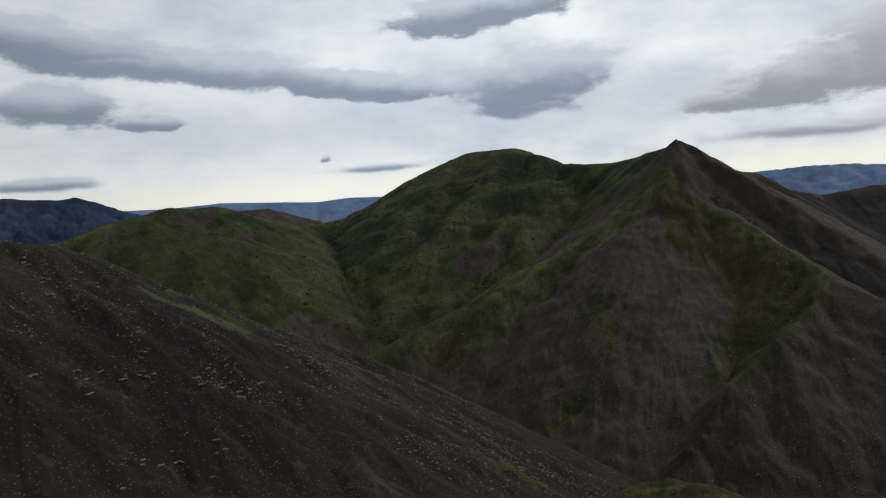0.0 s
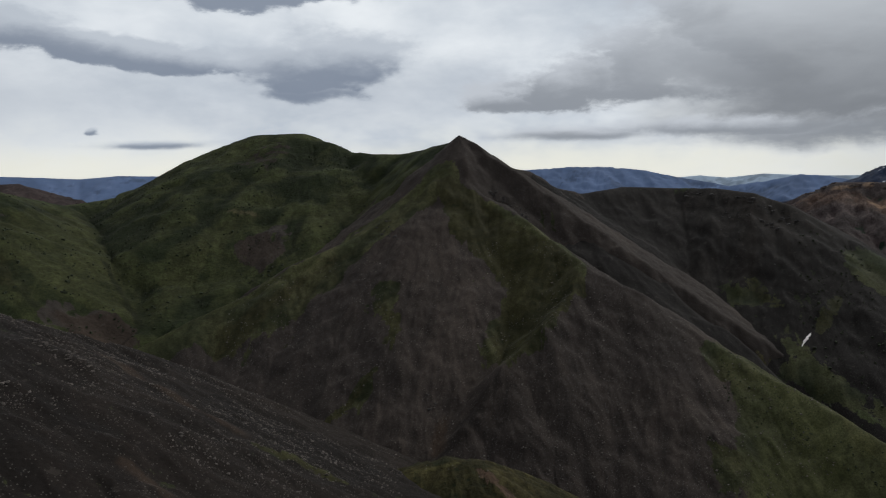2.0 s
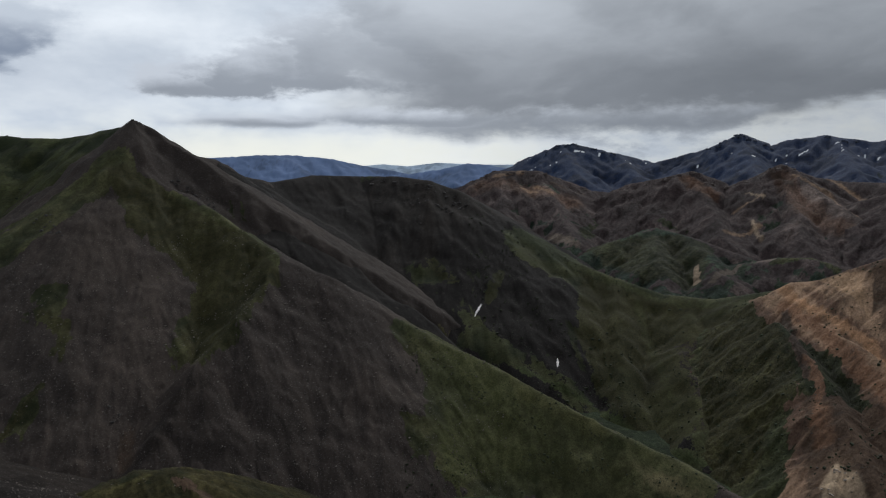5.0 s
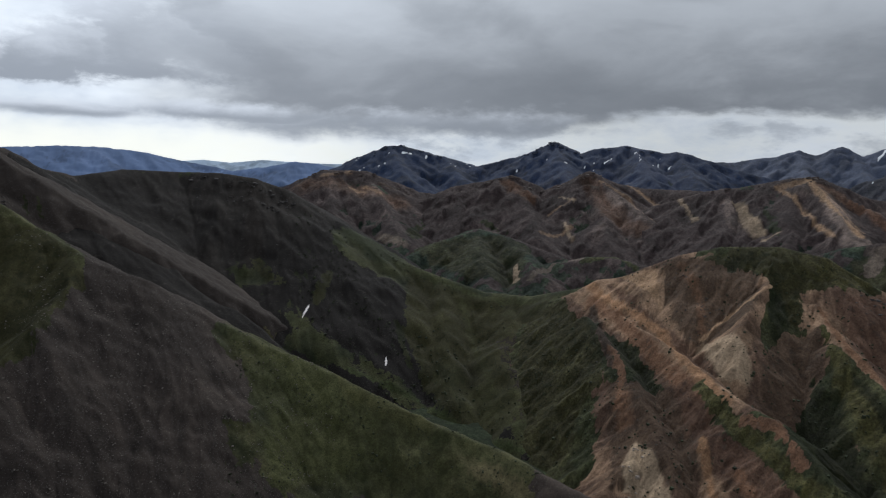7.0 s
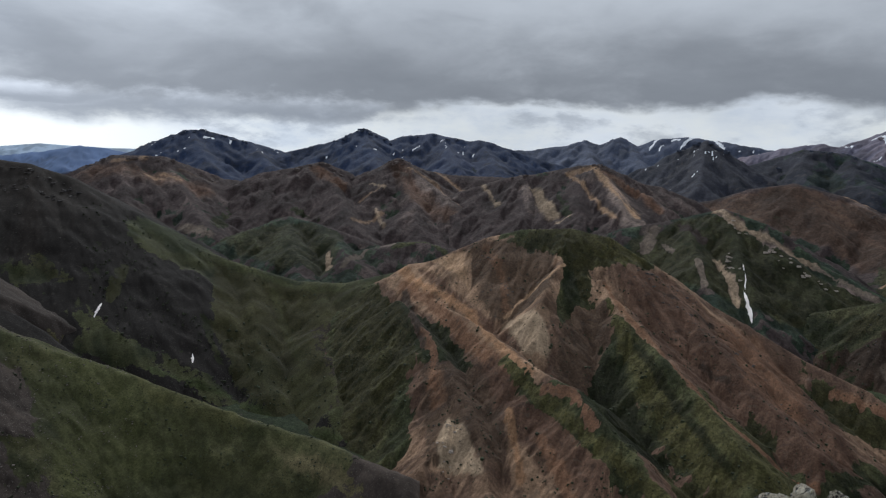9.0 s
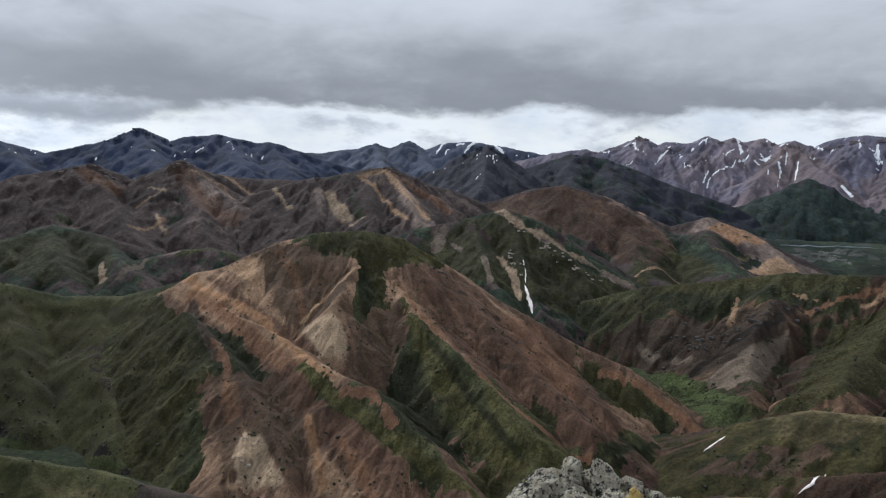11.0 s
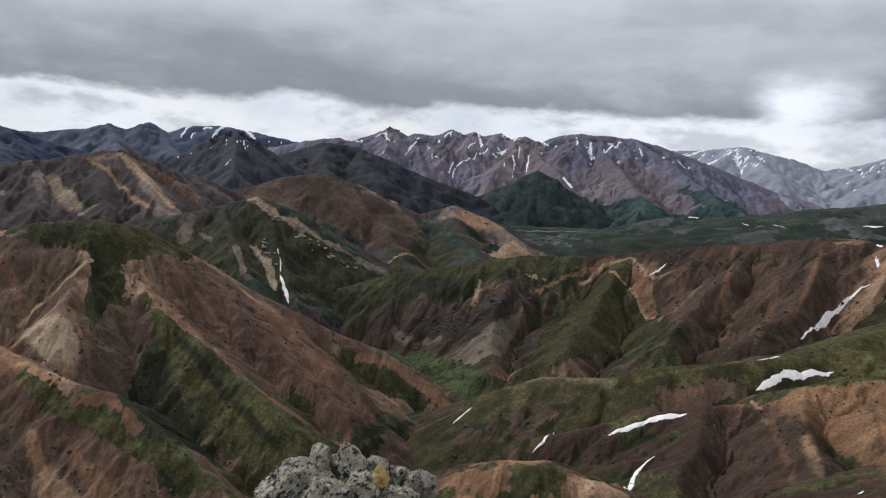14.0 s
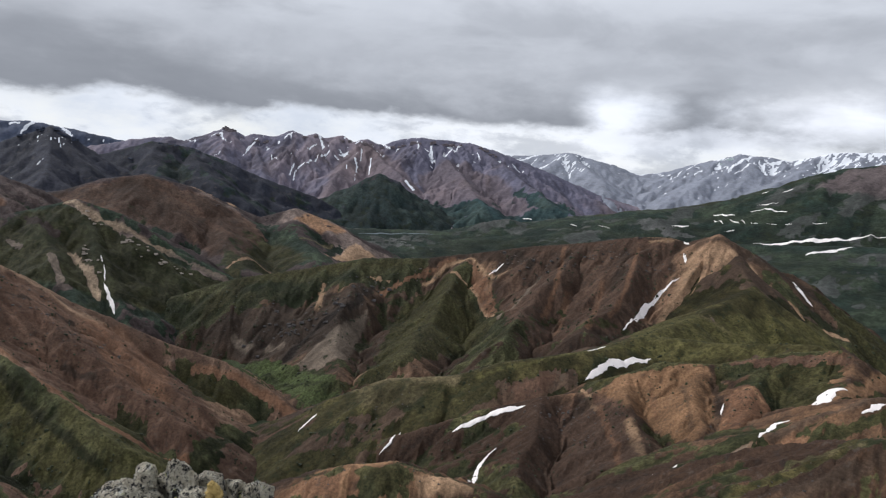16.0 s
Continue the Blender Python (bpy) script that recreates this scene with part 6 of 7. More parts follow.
m.brush("moss", 7.0, (9.2, -0.1), (11.3, -0.3), (14, -2.4), (18, -4.8), (21, -7), (21.4, -8.9), (17.5, -13.9), (14.9, -15.6), (13.5, -13.3), (15.2, -9.3), (13, -6.9), (10.4, -4.6), weight=0.95, fill=True)
m.brush("meadow", 3.0, (14, -2.4), (17.6, -4.8), (19.9, -6.1), (21.2, -8), weight=0.8)
m.brush("shrub", 7.0, (13.8, -12), (17.5, -10.7), (20.8, -8.9), (18, -13.5), (15.1, -15.4), weight=0.45, fill=True)
m.brush("moss", 6.0, (4.4, -10.4), (5.8, -12), (5.3, -13.3), weight=0.8)
m.brush("moss", 3.0, (3.8, -15.5), (1.3, -18.4), (-1.4, -20.5), weight=0.9)
m.brush("meadow", 7.0, (32.6, -13.1), (39.1, -16.4), (47, -20.2), (55, -23.1), (35.7, -26.2), (34.2, -23), (37.4, -19.3), (34.5, -16), fill=True)
m.brush("meadow", 7.0, (33.7, -20.9), (38.3, -18.8), (42.8, -20.1), (45.5, -23.4), (39.4, -25.6), (34.8, -25.4), weight=0.8, fill=True)
m.brush("straw", 3.5, (34.5, -13.7), (41.3, -17.1), (47.5, -20.5), weight=0.5)
m.brush("straw", 8.0, (50.8, -23.9), (53.8, -25.2), (57.7, -27.2), weight=0.6)
m.brush("brown", 7.0, (9.5, -20.5), (8.8, -22.2), weight=0.7)
m.brush("coal", 7.0, (15.1, -16.5), (12.7, -18.2), (10.8, -21.1), weight=0.6)
m.brush("coal", 5.0, (15.3, -1.9), (17.6, -3.1), weight=0.6)
m.brush("meadow", 6.1, (30.8, -12.5), (36.8, -15), (43.3, -18.4), (47, -20.3), (53.7, -23.9), (48.9, -26.4), (39.6, -26.5), (35.3, -22.8), (33.4, -18.5), weight=0.6, fill=True)
m.brush("lime", 6.1, (37.2, -15.5), (43.3, -18.9), (48.9, -21.7), (47, -22.1), (40.6, -19.1), weight=0.35, fill=True)
m = BY_NAME["green_mountain"]
m.brush("meadow", 9.6, (-23.6, -2.4), (-17.8, -2.4), (-15.4, -6.3), (-14.3, -10.5), (-18.3, -8.8), (-21.7, -5.7), weight=0.6, fill=True)
m.brush("meadow", 9.6, (-12.1, -5.2), (-6.7, -2.3), (-4.9, -2.8), (-8.8, -5.8), (-11.9, -9.3), (-13.4, -10.6), weight=0.7, fill=True)
m.brush("meadow", 9.6, (-1.2, -2.6), (2.6, -0.5), (9.7, 1.2), (7, -1.3), (1.5, -3.7), (-2.3, -5.3), weight=0.7, fill=True)
m.brush("umber", 9.6, (-20.2, -9.1), (-16.6, -9.3), (-14.4, -11), (-14.8, -12.4), (-18.5, -11.3), weight=0.9, fill=True)
m.brush("umber", 9.6, (-7.6, -4.8), (-4.5, -3.9), (-2.7, -5.8), (-4.7, -7), (-7, -6.5), weight=0.7, fill=True)
m.brush("umber", 9.6, (-30, 0), (-27.6, 0.3), (-24.7, -0.3), (-27.7, -1.2), weight=0.6, fill=True)
m.brush("umber", 9.6, (-6.5, 1.4), (-3.6, 3.1), (-1.8, 2.5), (-4.2, 0.8), weight=0.5, fill=True)
m.brush("moss", 9.6, (-34.4, -1.9), (-30.5, -0.6), (-24, -1.9), (-21.8, -7.1), (-26, -5.3), (-29.3, -5), weight=0.6, fill=True)
m.brush("shrub", 3.4, (-16.3, -5.8), (-15.1, -8.6), (-14.1, -10.8))
m.brush("shrub", 3.4, (-1.9, -3.5), (-2.4, -5.5), (-4.5, -7.1))
m.brush("shrub", 5.5, (-21.8, -7.1), (-21, -8.5), weight=0.8)
m.brush("straw", 3.4, (-7.2, -2.3), (-5.4, -2.6), weight=0.6)
m = BY_NAME["dark_ridge"]
m.brush("moss", 8.6, (46.1, -9.1), (53.5, -11), (60.6, -10.3), (61.7, -14.8), (60.4, -19.4), (53.7, -22.4), (49.8, -21.3), (47, -16.8), (45.6, -13.2), weight=0.95, fill=True)
# lit edge of the saddle painted in as a paler line of turf
m.brush("meadow", 4.9, (47, -9.1), (50.7, -10.5), (54.4, -11.3), (60.1, -10.7), weight=0.9)
m.brush("meadow", 4.9, (54.5, -12.3), (60.1, -11.2), weight=0.6)
m.brush("umber", 8.6, (53.1, -15), (56.4, -13.2), (58.4, -16.8), (55.6, -19.1), weight=0.5, fill=True)
m.brush("umber", 8.6, (60.6, -12.1), (62.5, -13), (62.7, -17.5), (61.2, -15.8), weight=0.8, fill=True)
m.brush("coal", 9.9, (33.5, -2), (33.8, -5.8), (33.1, -8.4), weight=0.7)
m.brush("moss", 7.4, (33.9, -8.4), (35.7, -9.8), weight=0.7)
m.brush("moss", 5.5, (39.7, -9.2), (38.5, -11.6), weight=0.8)
m.brush("lush", 4.3, (41.1, -17), (47, -19.5), (53.7, -22.8), (61.1, -26.3), weight=0.8)
m.brush("shrub", 4.9, (45.1, -13.2), (46.3, -16.8), weight=0.7)
m.brush("shrub", 4.9, (48.9, -16.8), (50.8, -19.5), weight=0.7)
m.brush("umber", 6.2, (56, -17.7), (55.6, -20.9), weight=0.6)
m.brush("meadow", 8.1, (47, -15.9), (50.7, -16.9), (57.5, -19.5), (59.9, -20.3), (56.6, -22.6), (50.8, -20.4), weight=0.4, fill=True)
m.brush("meadow", 5.2, (50.7, -11.4), (51.7, -15.1), (53.6, -18.7), weight=0.5)
m = BY_NAME["scree_hill"]
m.brush("moss", 1.9, (-29.3, -5.9), (-26.1, -7.3), (-23.8, -10), weight=0.9)
m.brush("olive", 1.1, (-29.3, -5.7), (-27.7, -6.3), weight=0.8)
m.brush("moss", 2.5, (-6.1, -20.5), (-2.4, -22.3), (0.8, -23.8), weight=0.9)
m.brush("coal", 4.4, (-40.1, -2.6), (-36.8, -3.4), (-33.2, -5.4), weight=0.5)
m.brush("brown", 3.9, (-16.8, -12.6), (-11.5, -16.6), (-7, -19.6), weight=0.4)
m.brush("brown", 3.3, (-15.6, -20.6), (-13, -23), weight=0.4)
m = BY_NAME["green_knoll"]
m.brush("lime", 1.2, (5.3, -24), (8, -23.5), (10.8, -23), weight=0.8)
m.brush("brown", 4.1, (12.6, -23.7), (15.4, -25.6), weight=0.7)
m = BY_NAME["horn_range"]
m.brush("mauve", 37.6, (103.9, -3.2), (105.5, 0.5), (108.2, 2.1), (111, -0), (113.1, -2.7), (109.3, -1.5), weight=0.7, fill=True)
m.brush("mauve", 37.6, (113.1, -3.1), (112, -0.4), (114.7, 1.1), (118.5, 0), (122.3, -2.5), weight=0.7, fill=True)
m.brush("snow", 8.0, (96.3, 1.8), (96.7, 1.2), (97.1, 1.1))
m.brush("snow", 6.7, (98.1, 0.2), (98.5, 0.8), (99.1, 1.6))
m.brush("snow", 5.9, (102, -1.5), (102.2, -0.6), (103.7, 0.2), (104.7, 1))
m.brush("snow", 4.8, (101.7, -1.1), (102, -0.2))
m.brush("snow", 4.3, (107.3, 1.3), (107.3, 0.4))
m.brush("snow", 4.8, (106.9, -1.2), (107, -0.1), (106.8, 0.6))
m.brush("snow", 4.3, (108, -0.7), (108.1, 0.7))
m.brush("snow", 4.0, (106.2, -0.4), (106.1, 0.1))
m.brush("snow", 6.7, (111, -0.9), (111.7, -1.7))
m.brush("snow", 5.4, (113.1, 0.6), (112.9, 1.9))
m.brush("snow", 5.4, (111.9, 1.8), (111.7, 2.5))
m.brush("snow", 8.0, (114, 1.3), (114.6, 1.8), (115.3, 2.2))
m.brush("snow", 10.7, (104.2, 1.2), (103.9, 2.2))
m.brush("snow", 6.7, (101.2, 1.8), (101.9, 2.3))
m.brush("snow", 5.4, (105.9, 2.2), (107.3, 1.9))
m.brush("snow", 4.0, (100.2, 0.3), (100.7, 0.1))
m.brush("snow", 4.0, (95.9, 0), (96.4, 0.4))
m.brush("snow", 5.4, (103, 1.1), (103.7, 1.5))
m.brush("snow", 4.3, (109.6, 1.6), (109.1, 2.1))
m.brush("snow", 4.0, (117, 1.1), (116.7, 1.7))
m.brush("snow", 5.4, (93.9, 1.2), (94.5, 1))
m = BY_NAME["white_range"]
m.brush("snow", 13.3, (120.2, 1.3), (121.1, 1.7), (121.9, 2.2))
m.brush("snow", 11.7, (121.6, 0.6), (123.3, 1.7), (124, 2.3))
m.brush("snow", 13.3, (124.2, 2.3), (125.5, 2.1), (127.4, 1.5))
m.brush("snow", 6.7, (124.7, 2), (125.6, 1.3))
m.brush("snow", 6.7, (129.2, 1), (130.9, 1), (132.6, 0.9))
m.brush("snow", 10.0, (133.3, 1.5), (134.1, 1.7))
m.brush("snow", 13.3, (136.2, 1.5), (136.9, 2.3), (137.6, 2.7))
m.brush("snow", 6.7, (136.6, 1.3), (137.7, 2.2))
m.brush("snow", 16.7, (139, 2.2), (139.9, 2.6), (141, 2.8))
m.brush("snow", 8.3, (142.2, 2.4), (142.5, 3.3))
m.brush("snow", 8.3, (142.9, 2.5), (143.3, 3.4))
m.brush("snow", 8.3, (143.6, 2.6), (144, 3.4))
m.brush("snow", 8.3, (144.4, 2.8), (144.9, 3.4))
m.brush("snow", 8.3, (141.7, 3), (143.8, 3.6), (145.8, 3.5))
m = BY_NAME["snowy_range"]
m.brush("snow", 7.4, (80.7, 0.5), (81.3, 1.3))
m.brush("snow", 5.9, (81.4, 0.4), (81.7, 0.9))
m.brush("snow", 7.4, (83, 0.6), (83.8, 1.5))
m.brush("snow", 11.9, (86.1, 0.7), (85.5, 1.4))
m.brush("snow", 5.9, (81.9, 1.1), (84, 1.6))
m.brush("snow", 5.4, (88, 0.6), (88.8, 0.1))
m.brush("snow", 4.5, (86.8, 0.8), (87.3, 0.5))
m.brush("snow", 7.4, (68.7, 0.1), (70.6, 0.4), (71.9, 0.5))
m = BY_NAME["twin_peak"]
m.brush("snow", 4.1, (45.6, 0.6), (46.3, 0.5))
m = BY_NAME["cone_peak"]
m.brush("snow", 4.4, (64.4, 1), (64.6, 0.5))
m.brush("snow", 3.5, (61.8, -0.1), (62.4, 0.4))
m.brush("snow", 3.5, (65.6, 0), (66.1, 0.4))
m = BY_NAME["plateau_hills"]
m.brush("mauve", 29.4, (142, 0.6), (144, 2.1), (146.6, 2.7), (146.9, 0.6), (144.2, 0.4), weight=0.8, fill=True)
m.brush("moss", 29.4, (126.8, -2.3), (132, -1.3), (136, -0.3), (140.5, 1.1), weight=0.7)
m = BY_NAME["green_pyramid_hill"]
m.brush("umber", 13.0, (108.8, -0.4), (107.5, -1.6), weight=0.5)
m = BY_NAME["grey_pyramid_peak"]
m.brush("snow", 2.7, (83.8, -1.7), (84.1, -1.3))
for m in MASSIFS:
    build_massif(m)


# ---- late snow, river, stones ----


def simple(name, colour, rough=0.9, vary=0.25, size=1.0, bump=0.3):
    """A plain matt surface with two scales of mottling."""
    mat = bpy.data.materials.new(name)
    mat.use_nodes = True
    nt = mat.node_tree
    bsdf = nt.nodes["Principled BSDF"]
    bsdf.inputs["Roughness"].default_value = rough
    tc = nt.nodes.new("ShaderNodeTexCoord")
    n = nt.nodes.new("ShaderNodeTexNoise")
    n.inputs["Scale"].default_value, n.inputs["Detail"].default_value, n.inputs["Roughness"].default_value = 1 / size, 8.0, 0.65
    nt.links.new(tc.outputs["Object"], n.inputs["Vector"])
    geo = nt.nodes.new("ShaderNodeNewGeometry")
    add = nt.nodes.new("ShaderNodeMath")
    add.operation = "MULTIPLY_ADD"
    nt.links.new(geo.outputs["Random Per Island"], add.inputs[0])
    add.inputs[1].default_value = 0.5
    nt.links.new(n.outputs["Fac"], add.inputs[2])
    r = nt.nodes.new("ShaderNodeMapRange")
    nt.links.new(add.outputs[0], r.inputs[0])
    for i, v in enumerate((0.35, 1.1, 1 - vary, 1 + vary)):
        r.inputs[i + 1].default_value = v
    m = nt.nodes.new("ShaderNodeMix")
    m.data_type, m.blend_type = "RGBA", "MULTIPLY"
    m.inputs[0].default_value = 1.0
    m.inputs[6].default_value = (*colour, 1)
    nt.links.new(r.outputs[0], m.inputs[7])
    nt.links.new(m.outputs[2], bsdf.inputs["Base Color"])
    b = nt.nodes.new("ShaderNodeBump")
    b.inputs["Strength"].default_value, b.inputs["Distance"].default_value = bump, size * 0.3
    nt.links.new(n.outputs["Fac"], b.inputs["Height"])
    nt.links.new(b.outputs[0], bsdf.inputs["Normal"])
    return mat


M_SNOW = simple("old_snow", (0.88, 0.82, 0.79), 0.7, 0.10, 4.0, 0.3)
M_RIVER = simple("river_gravel", (0.13, 0.155, 0.18), 0.6, 0.25, 30.0, 0.1)
M_STONE = simple("scree_stone", (0.115, 0.098, 0.086), 0.9, 0.6, 0.6, 0.6)
M_SHRUB = simple("willow_shrub", (0.027, 0.034, 0.015), 0.95, 0.5, 1.5, 0.6)
M_PEAK = simple("alpine_rock", (0.13, 0.108, 0.115), 0.9, 0.4, 12.0, 0.6)
M_CLIFF = simple("pale_cliff_rock", (0.34, 0.29, 0.25), 0.9, 0.35, 3.0, 0.6)
M_CRAG = simple("dark_crag", (0.055, 0.05, 0.048), 0.9, 0.5, 1.0, 0.6)


def ribbon(name, label, category, mat, width, lift_by, line, seed, group="", kind=""):
    """A thin drift that follows a line over the land, ragged at its rim and tapered at its ends."""
    pts = np.array([eye_hits(*p) for p in line])
    seg = np.hypot(*np.diff(pts, axis=0).T)
    cum = np.concatenate([[0], np.cumsum(seg)])
    n = int(np.clip(cum[-1] / max(width * 0.12, 0.4), 24, 90))
    t = np.linspace(0, cum[-1], n)
    cx, cy = np.interp(t, cum, pts[:, 0]), np.interp(t, cum, pts[:, 1])
    tx, ty = np.gradient(cx), np.gradient(cy)
    norm = np.hypot(tx, ty) + 1e-9
    nx, ny = -ty / norm, tx / norm
    u = t / cum[-1]
    half = 0.33 * width * np.clip(np.sin(np.pi * u), 0, 1) ** 0.6
    cross = np.linspace(-1, 1, 9)
    rag_a = 0.75 + 1.5 * fbm(u * 6, u * 0 + seed, 5, seed, 0.65)
    rag_b = 1.15 + 1.5 * fbm(u * 6, u * 0 + seed + 9.5, 5, seed + 1, 0.65)
    w = np.where(cross[None, :] < 0, (half * rag_a)[:, None], (half * rag_b)[:, None])
    x = cx[:, None] + nx[:, None] * w * cross[None, :]
    y = cy[:, None] + ny[:, None] * w * cross[None, :]
    z = land(x, y) + lift_by * (1.25 - 1.6 * cross[None, :] ** 4) * np.clip(np.sin(np.pi * u), 0.05, 1)[:, None] ** 0.4
    ob = sheet_mesh(name, x, y, z, mat, np.ones_like(z, bool))
    return tagged(ob, label, category, group, kind)


BADLAND_SNOW = [  # width in metres, then bearings and heights along the drift
    (14, (127, -15.9), (128.9, -14.5), (132, -13.5)), (9, (116.3, -21), (119.5, -19.5), (122.3, -18.4)), (7, (118, -24.6), (118.9, -23.4), (120.2, -22)), (5, (110.2, -23.1), (111.1, -22.2), (111.9, -21.4)),
    (5, (103.3, -21.5), (104.1, -20.7), (104.8, -20.1)), (6, (133, -22.1), (134.8, -21.1)), (16, (144.2, -14.7), (144.6, -13.8), (145.8, -13.4)), (7, (140.4, -18), (141.4, -16.8), (142.4, -16.3)),
    (6, (146.8, -14.9), (148.2, -13.9)), (10, (129.6, -11.6), (131.1, -10), (132.2, -8.3), (133.5, -7)), (6, (126.9, -13.6), (128.4, -13)), (2.5, (137.6, -16.9), (137.7, -16.1)),
    (5, (119.6, -7.1), (118.4, -8.2))]
PLAIN_SNOW = [  # width in metres, then bearings and heights along the drift
    (8, (141.4, -6.3), (142.2, -7.2), (142.9, -7.9)), (30, (138.4, -3.8), (141.7, -3.3), (144.5, -2.9), (147, -2.4)), (26, (142, -4.4), (143.6, -3.8), (145, -3.3)), (7, (133.5, -4.15), (133.9, -4.3)),
    (6, (133.6, -5), (133.8, -5.8)), (22, (132.5, -3), (133.8, -2.9)), (18, (135.4, -1.9), (137, -1.8)), (20, (138, -1.4), (140.5, -1.2)),
    (16, (120.8, -3.5), (121.6, -3.4)), (7, (126.8, -3.4), (127.8, -3.6))]
HILL_SNOW = [  # width in metres, then bearings and heights along the drift
    (4, (88.1, -7.9), (88.2, -8.4)), (4, (88.3, -8.6), (88.4, -9.9)), (8, (88.3, -10), (88.7, -11), (89.1, -12.3)), (4.5, (37.4, -12.9), (37.7, -12.3), (38, -11.8)),
    (4, (44.3, -16.8), (44.35, -16.1))]
TERRACE_SNOW = [  # width in metres, then bearings and heights along the drift
    (9, (135.5, -2.3), (136.2, -2.5)), (9, (136.6, -2.1), (137.3, -2.4)), (8, (137.4, -2.1), (137.7, -2.4)), (7, (138.1, -2.2), (138.6, -2.3)),
    (6, (139.2, -2.2), (139.9, -2.2)), (6, (140.4, -2.1), (140.9, -2.1)), (6, (142.2, -1.9), (143.1, -1.8)), (12, (138.5, 0.0), (139.1, 0.2)),
    (16, (140.0, 0.2), (140.7, 0.5)), (8, (138.4, -0.9), (139.9, -0.6)), (9, (136.3, -3.1), (137.1, -2.9)), (8, (124.7, -3.5), (125.2, -3.7))]
for k, (width, *line) in enumerate(BADLAND_SNOW + PLAIN_SNOW + HILL_SNOW + TERRACE_SNOW):
    ribbon("snow_patch", "late snow patch lying on the slope", "snow patch", M_SNOW, width, 0.25 if width < 15 else 0.9, line, 200 + 3 * k, "late snow patches")
ribbon("river", "pale braided river across the green plain", "river", M_RIVER, 22, 1.0, [(107.4, -5.5), (109.6, -5.45), (112, -5.25), (113.6, -5.2)], 301, kind="structure")


def stone_field(name, label, mat, m, count, az, dist, size, seed, rows=0.0, flat=0.55, thresh=-0.05, category="stones"):
    """Many loose stones on one hillside, in drifts and ledges, as one mesh."""
    rng = np.random.default_rng(seed)
    a = np.radians(rng.uniform(*az, count * 4))
    d = rng.uniform(*dist, count * 4)
    x, y = np.sin(a) * d, np.cos(a) * d
    z = m.height(x, y)
    if rows:
        ledge = np.abs((z / rows + 0.6 * fbm(x / 50, y / 50, 3, seed)) % 1.0 - 0.5)
        crowd = fbm(x / 22, y / 22, 4, seed + 1) + 0.30 * (ledge < 0.07) - 0.05
    else:
        crowd = fbm(x / 22, y / 22, 4, seed + 1)
    pick = np.nonzero((crowd + rng.uniform(-0.12, 0.12, len(x)) > thresh) & (z > valley_floor(x, y)))[0][:count]
    x, y, z = x[pick], y[pick], z[pick]
    n = len(pick)
    scale = size[0] * (size[1] / size[0]) ** (rng.uniform(0, 1, n) ** 2.2)
    cube = np.array([(i, j, k) for k in (-1, 1) for j in (-1, 1) for i in (-1, 1)], float)
    co = cube[None] * (1 + rng.uniform(-0.35, 0.35, (n, 8, 3)))
    co[:, 4:, :2] *= rng.uniform(0.45, 0.95, (n, 1, 1))
    co *= scale[:, None, None] * np.stack([rng.uniform(0.7, 1.5, n), rng.uniform(0.6, 1.1, n), flat * rng.uniform(0.6, 1.3, n)], -1)[:, None, :] * 0.5
    turn = rng.uniform(0, 6.28, n)
    c, s_ = np.cos(turn)[:, None], np.sin(turn)[:, None]
    px, py = co[..., 0] * c - co[..., 1] * s_, co[..., 0] * s_ + co[..., 1] * c
    co = np.stack([px + x[:, None], py + y[:, None], co[..., 2] + z[:, None] + scale[:, None] * 0.1], -1).reshape(-1, 3)
    faces = np.array([(0, 2, 3, 1), (4, 5, 7, 6), (0, 1, 5, 4), (1, 3, 7, 5), (3, 2, 6, 7), (2, 0, 4, 6)])
    quads = (faces[None] + 8 * np.arange(n)[:, None, None]).reshape(-1, 4)
    base = co.mean(0)
    mesh = bpy.data.meshes.new(name)
    mesh.from_pydata((co - base).tolist(), [], quads.tolist())
    mesh.materials.append(mat)
    ob = new(name, mesh)
    ob.location = base
    return tagged(ob, label, category, kind="stuff")


stone_field("scree_stones", "loose pale stones strewn over the dark hillside", M_STONE, BY_NAME["scree_hill"], 11000, (-44, 6), (260, 470), (0.22, 1.1), 401, 9.0)
stone_field("peak_stones", "loose stones on the brown scree face", M_STONE, BY_NAME["scree_peak"], 7000, (-8, 40), (480, 760), (0.3, 1.3), 402)


for thing, count, az, dist, size, seed in (("scree_peak", 1100, (31, 58), (470, 665), (0.6, 1.7), 411), ("grassy_ridge", 1600, (96, 150), (500, 900), (1.0, 2.6), 412), ("ochre_ridge", 1600, (56, 102), (490, 860), (0.9, 2.6), 413),
                                           ("rusty_ridge", 1500, (90, 150), (780, 1160), (1.4, 3.4), 414), ("green_mountain", 1500, (-40, 4), (710, 1180), (1.4, 3.2), 415), ("dark_ridge", 1000, (37, 62), (600, 1000), (1.0, 2.8), 416),
                                           ("badland_ridge", 900, (112, 150), (420, 620), (0.7, 1.8), 417)):
    stone_field("shrubs", "low dark willow shrubs dotted over the slope", M_SHRUB, BY_NAME[thing], count, az, dist, size, seed, 0.0, 0.75, 0.05, "shrubs")


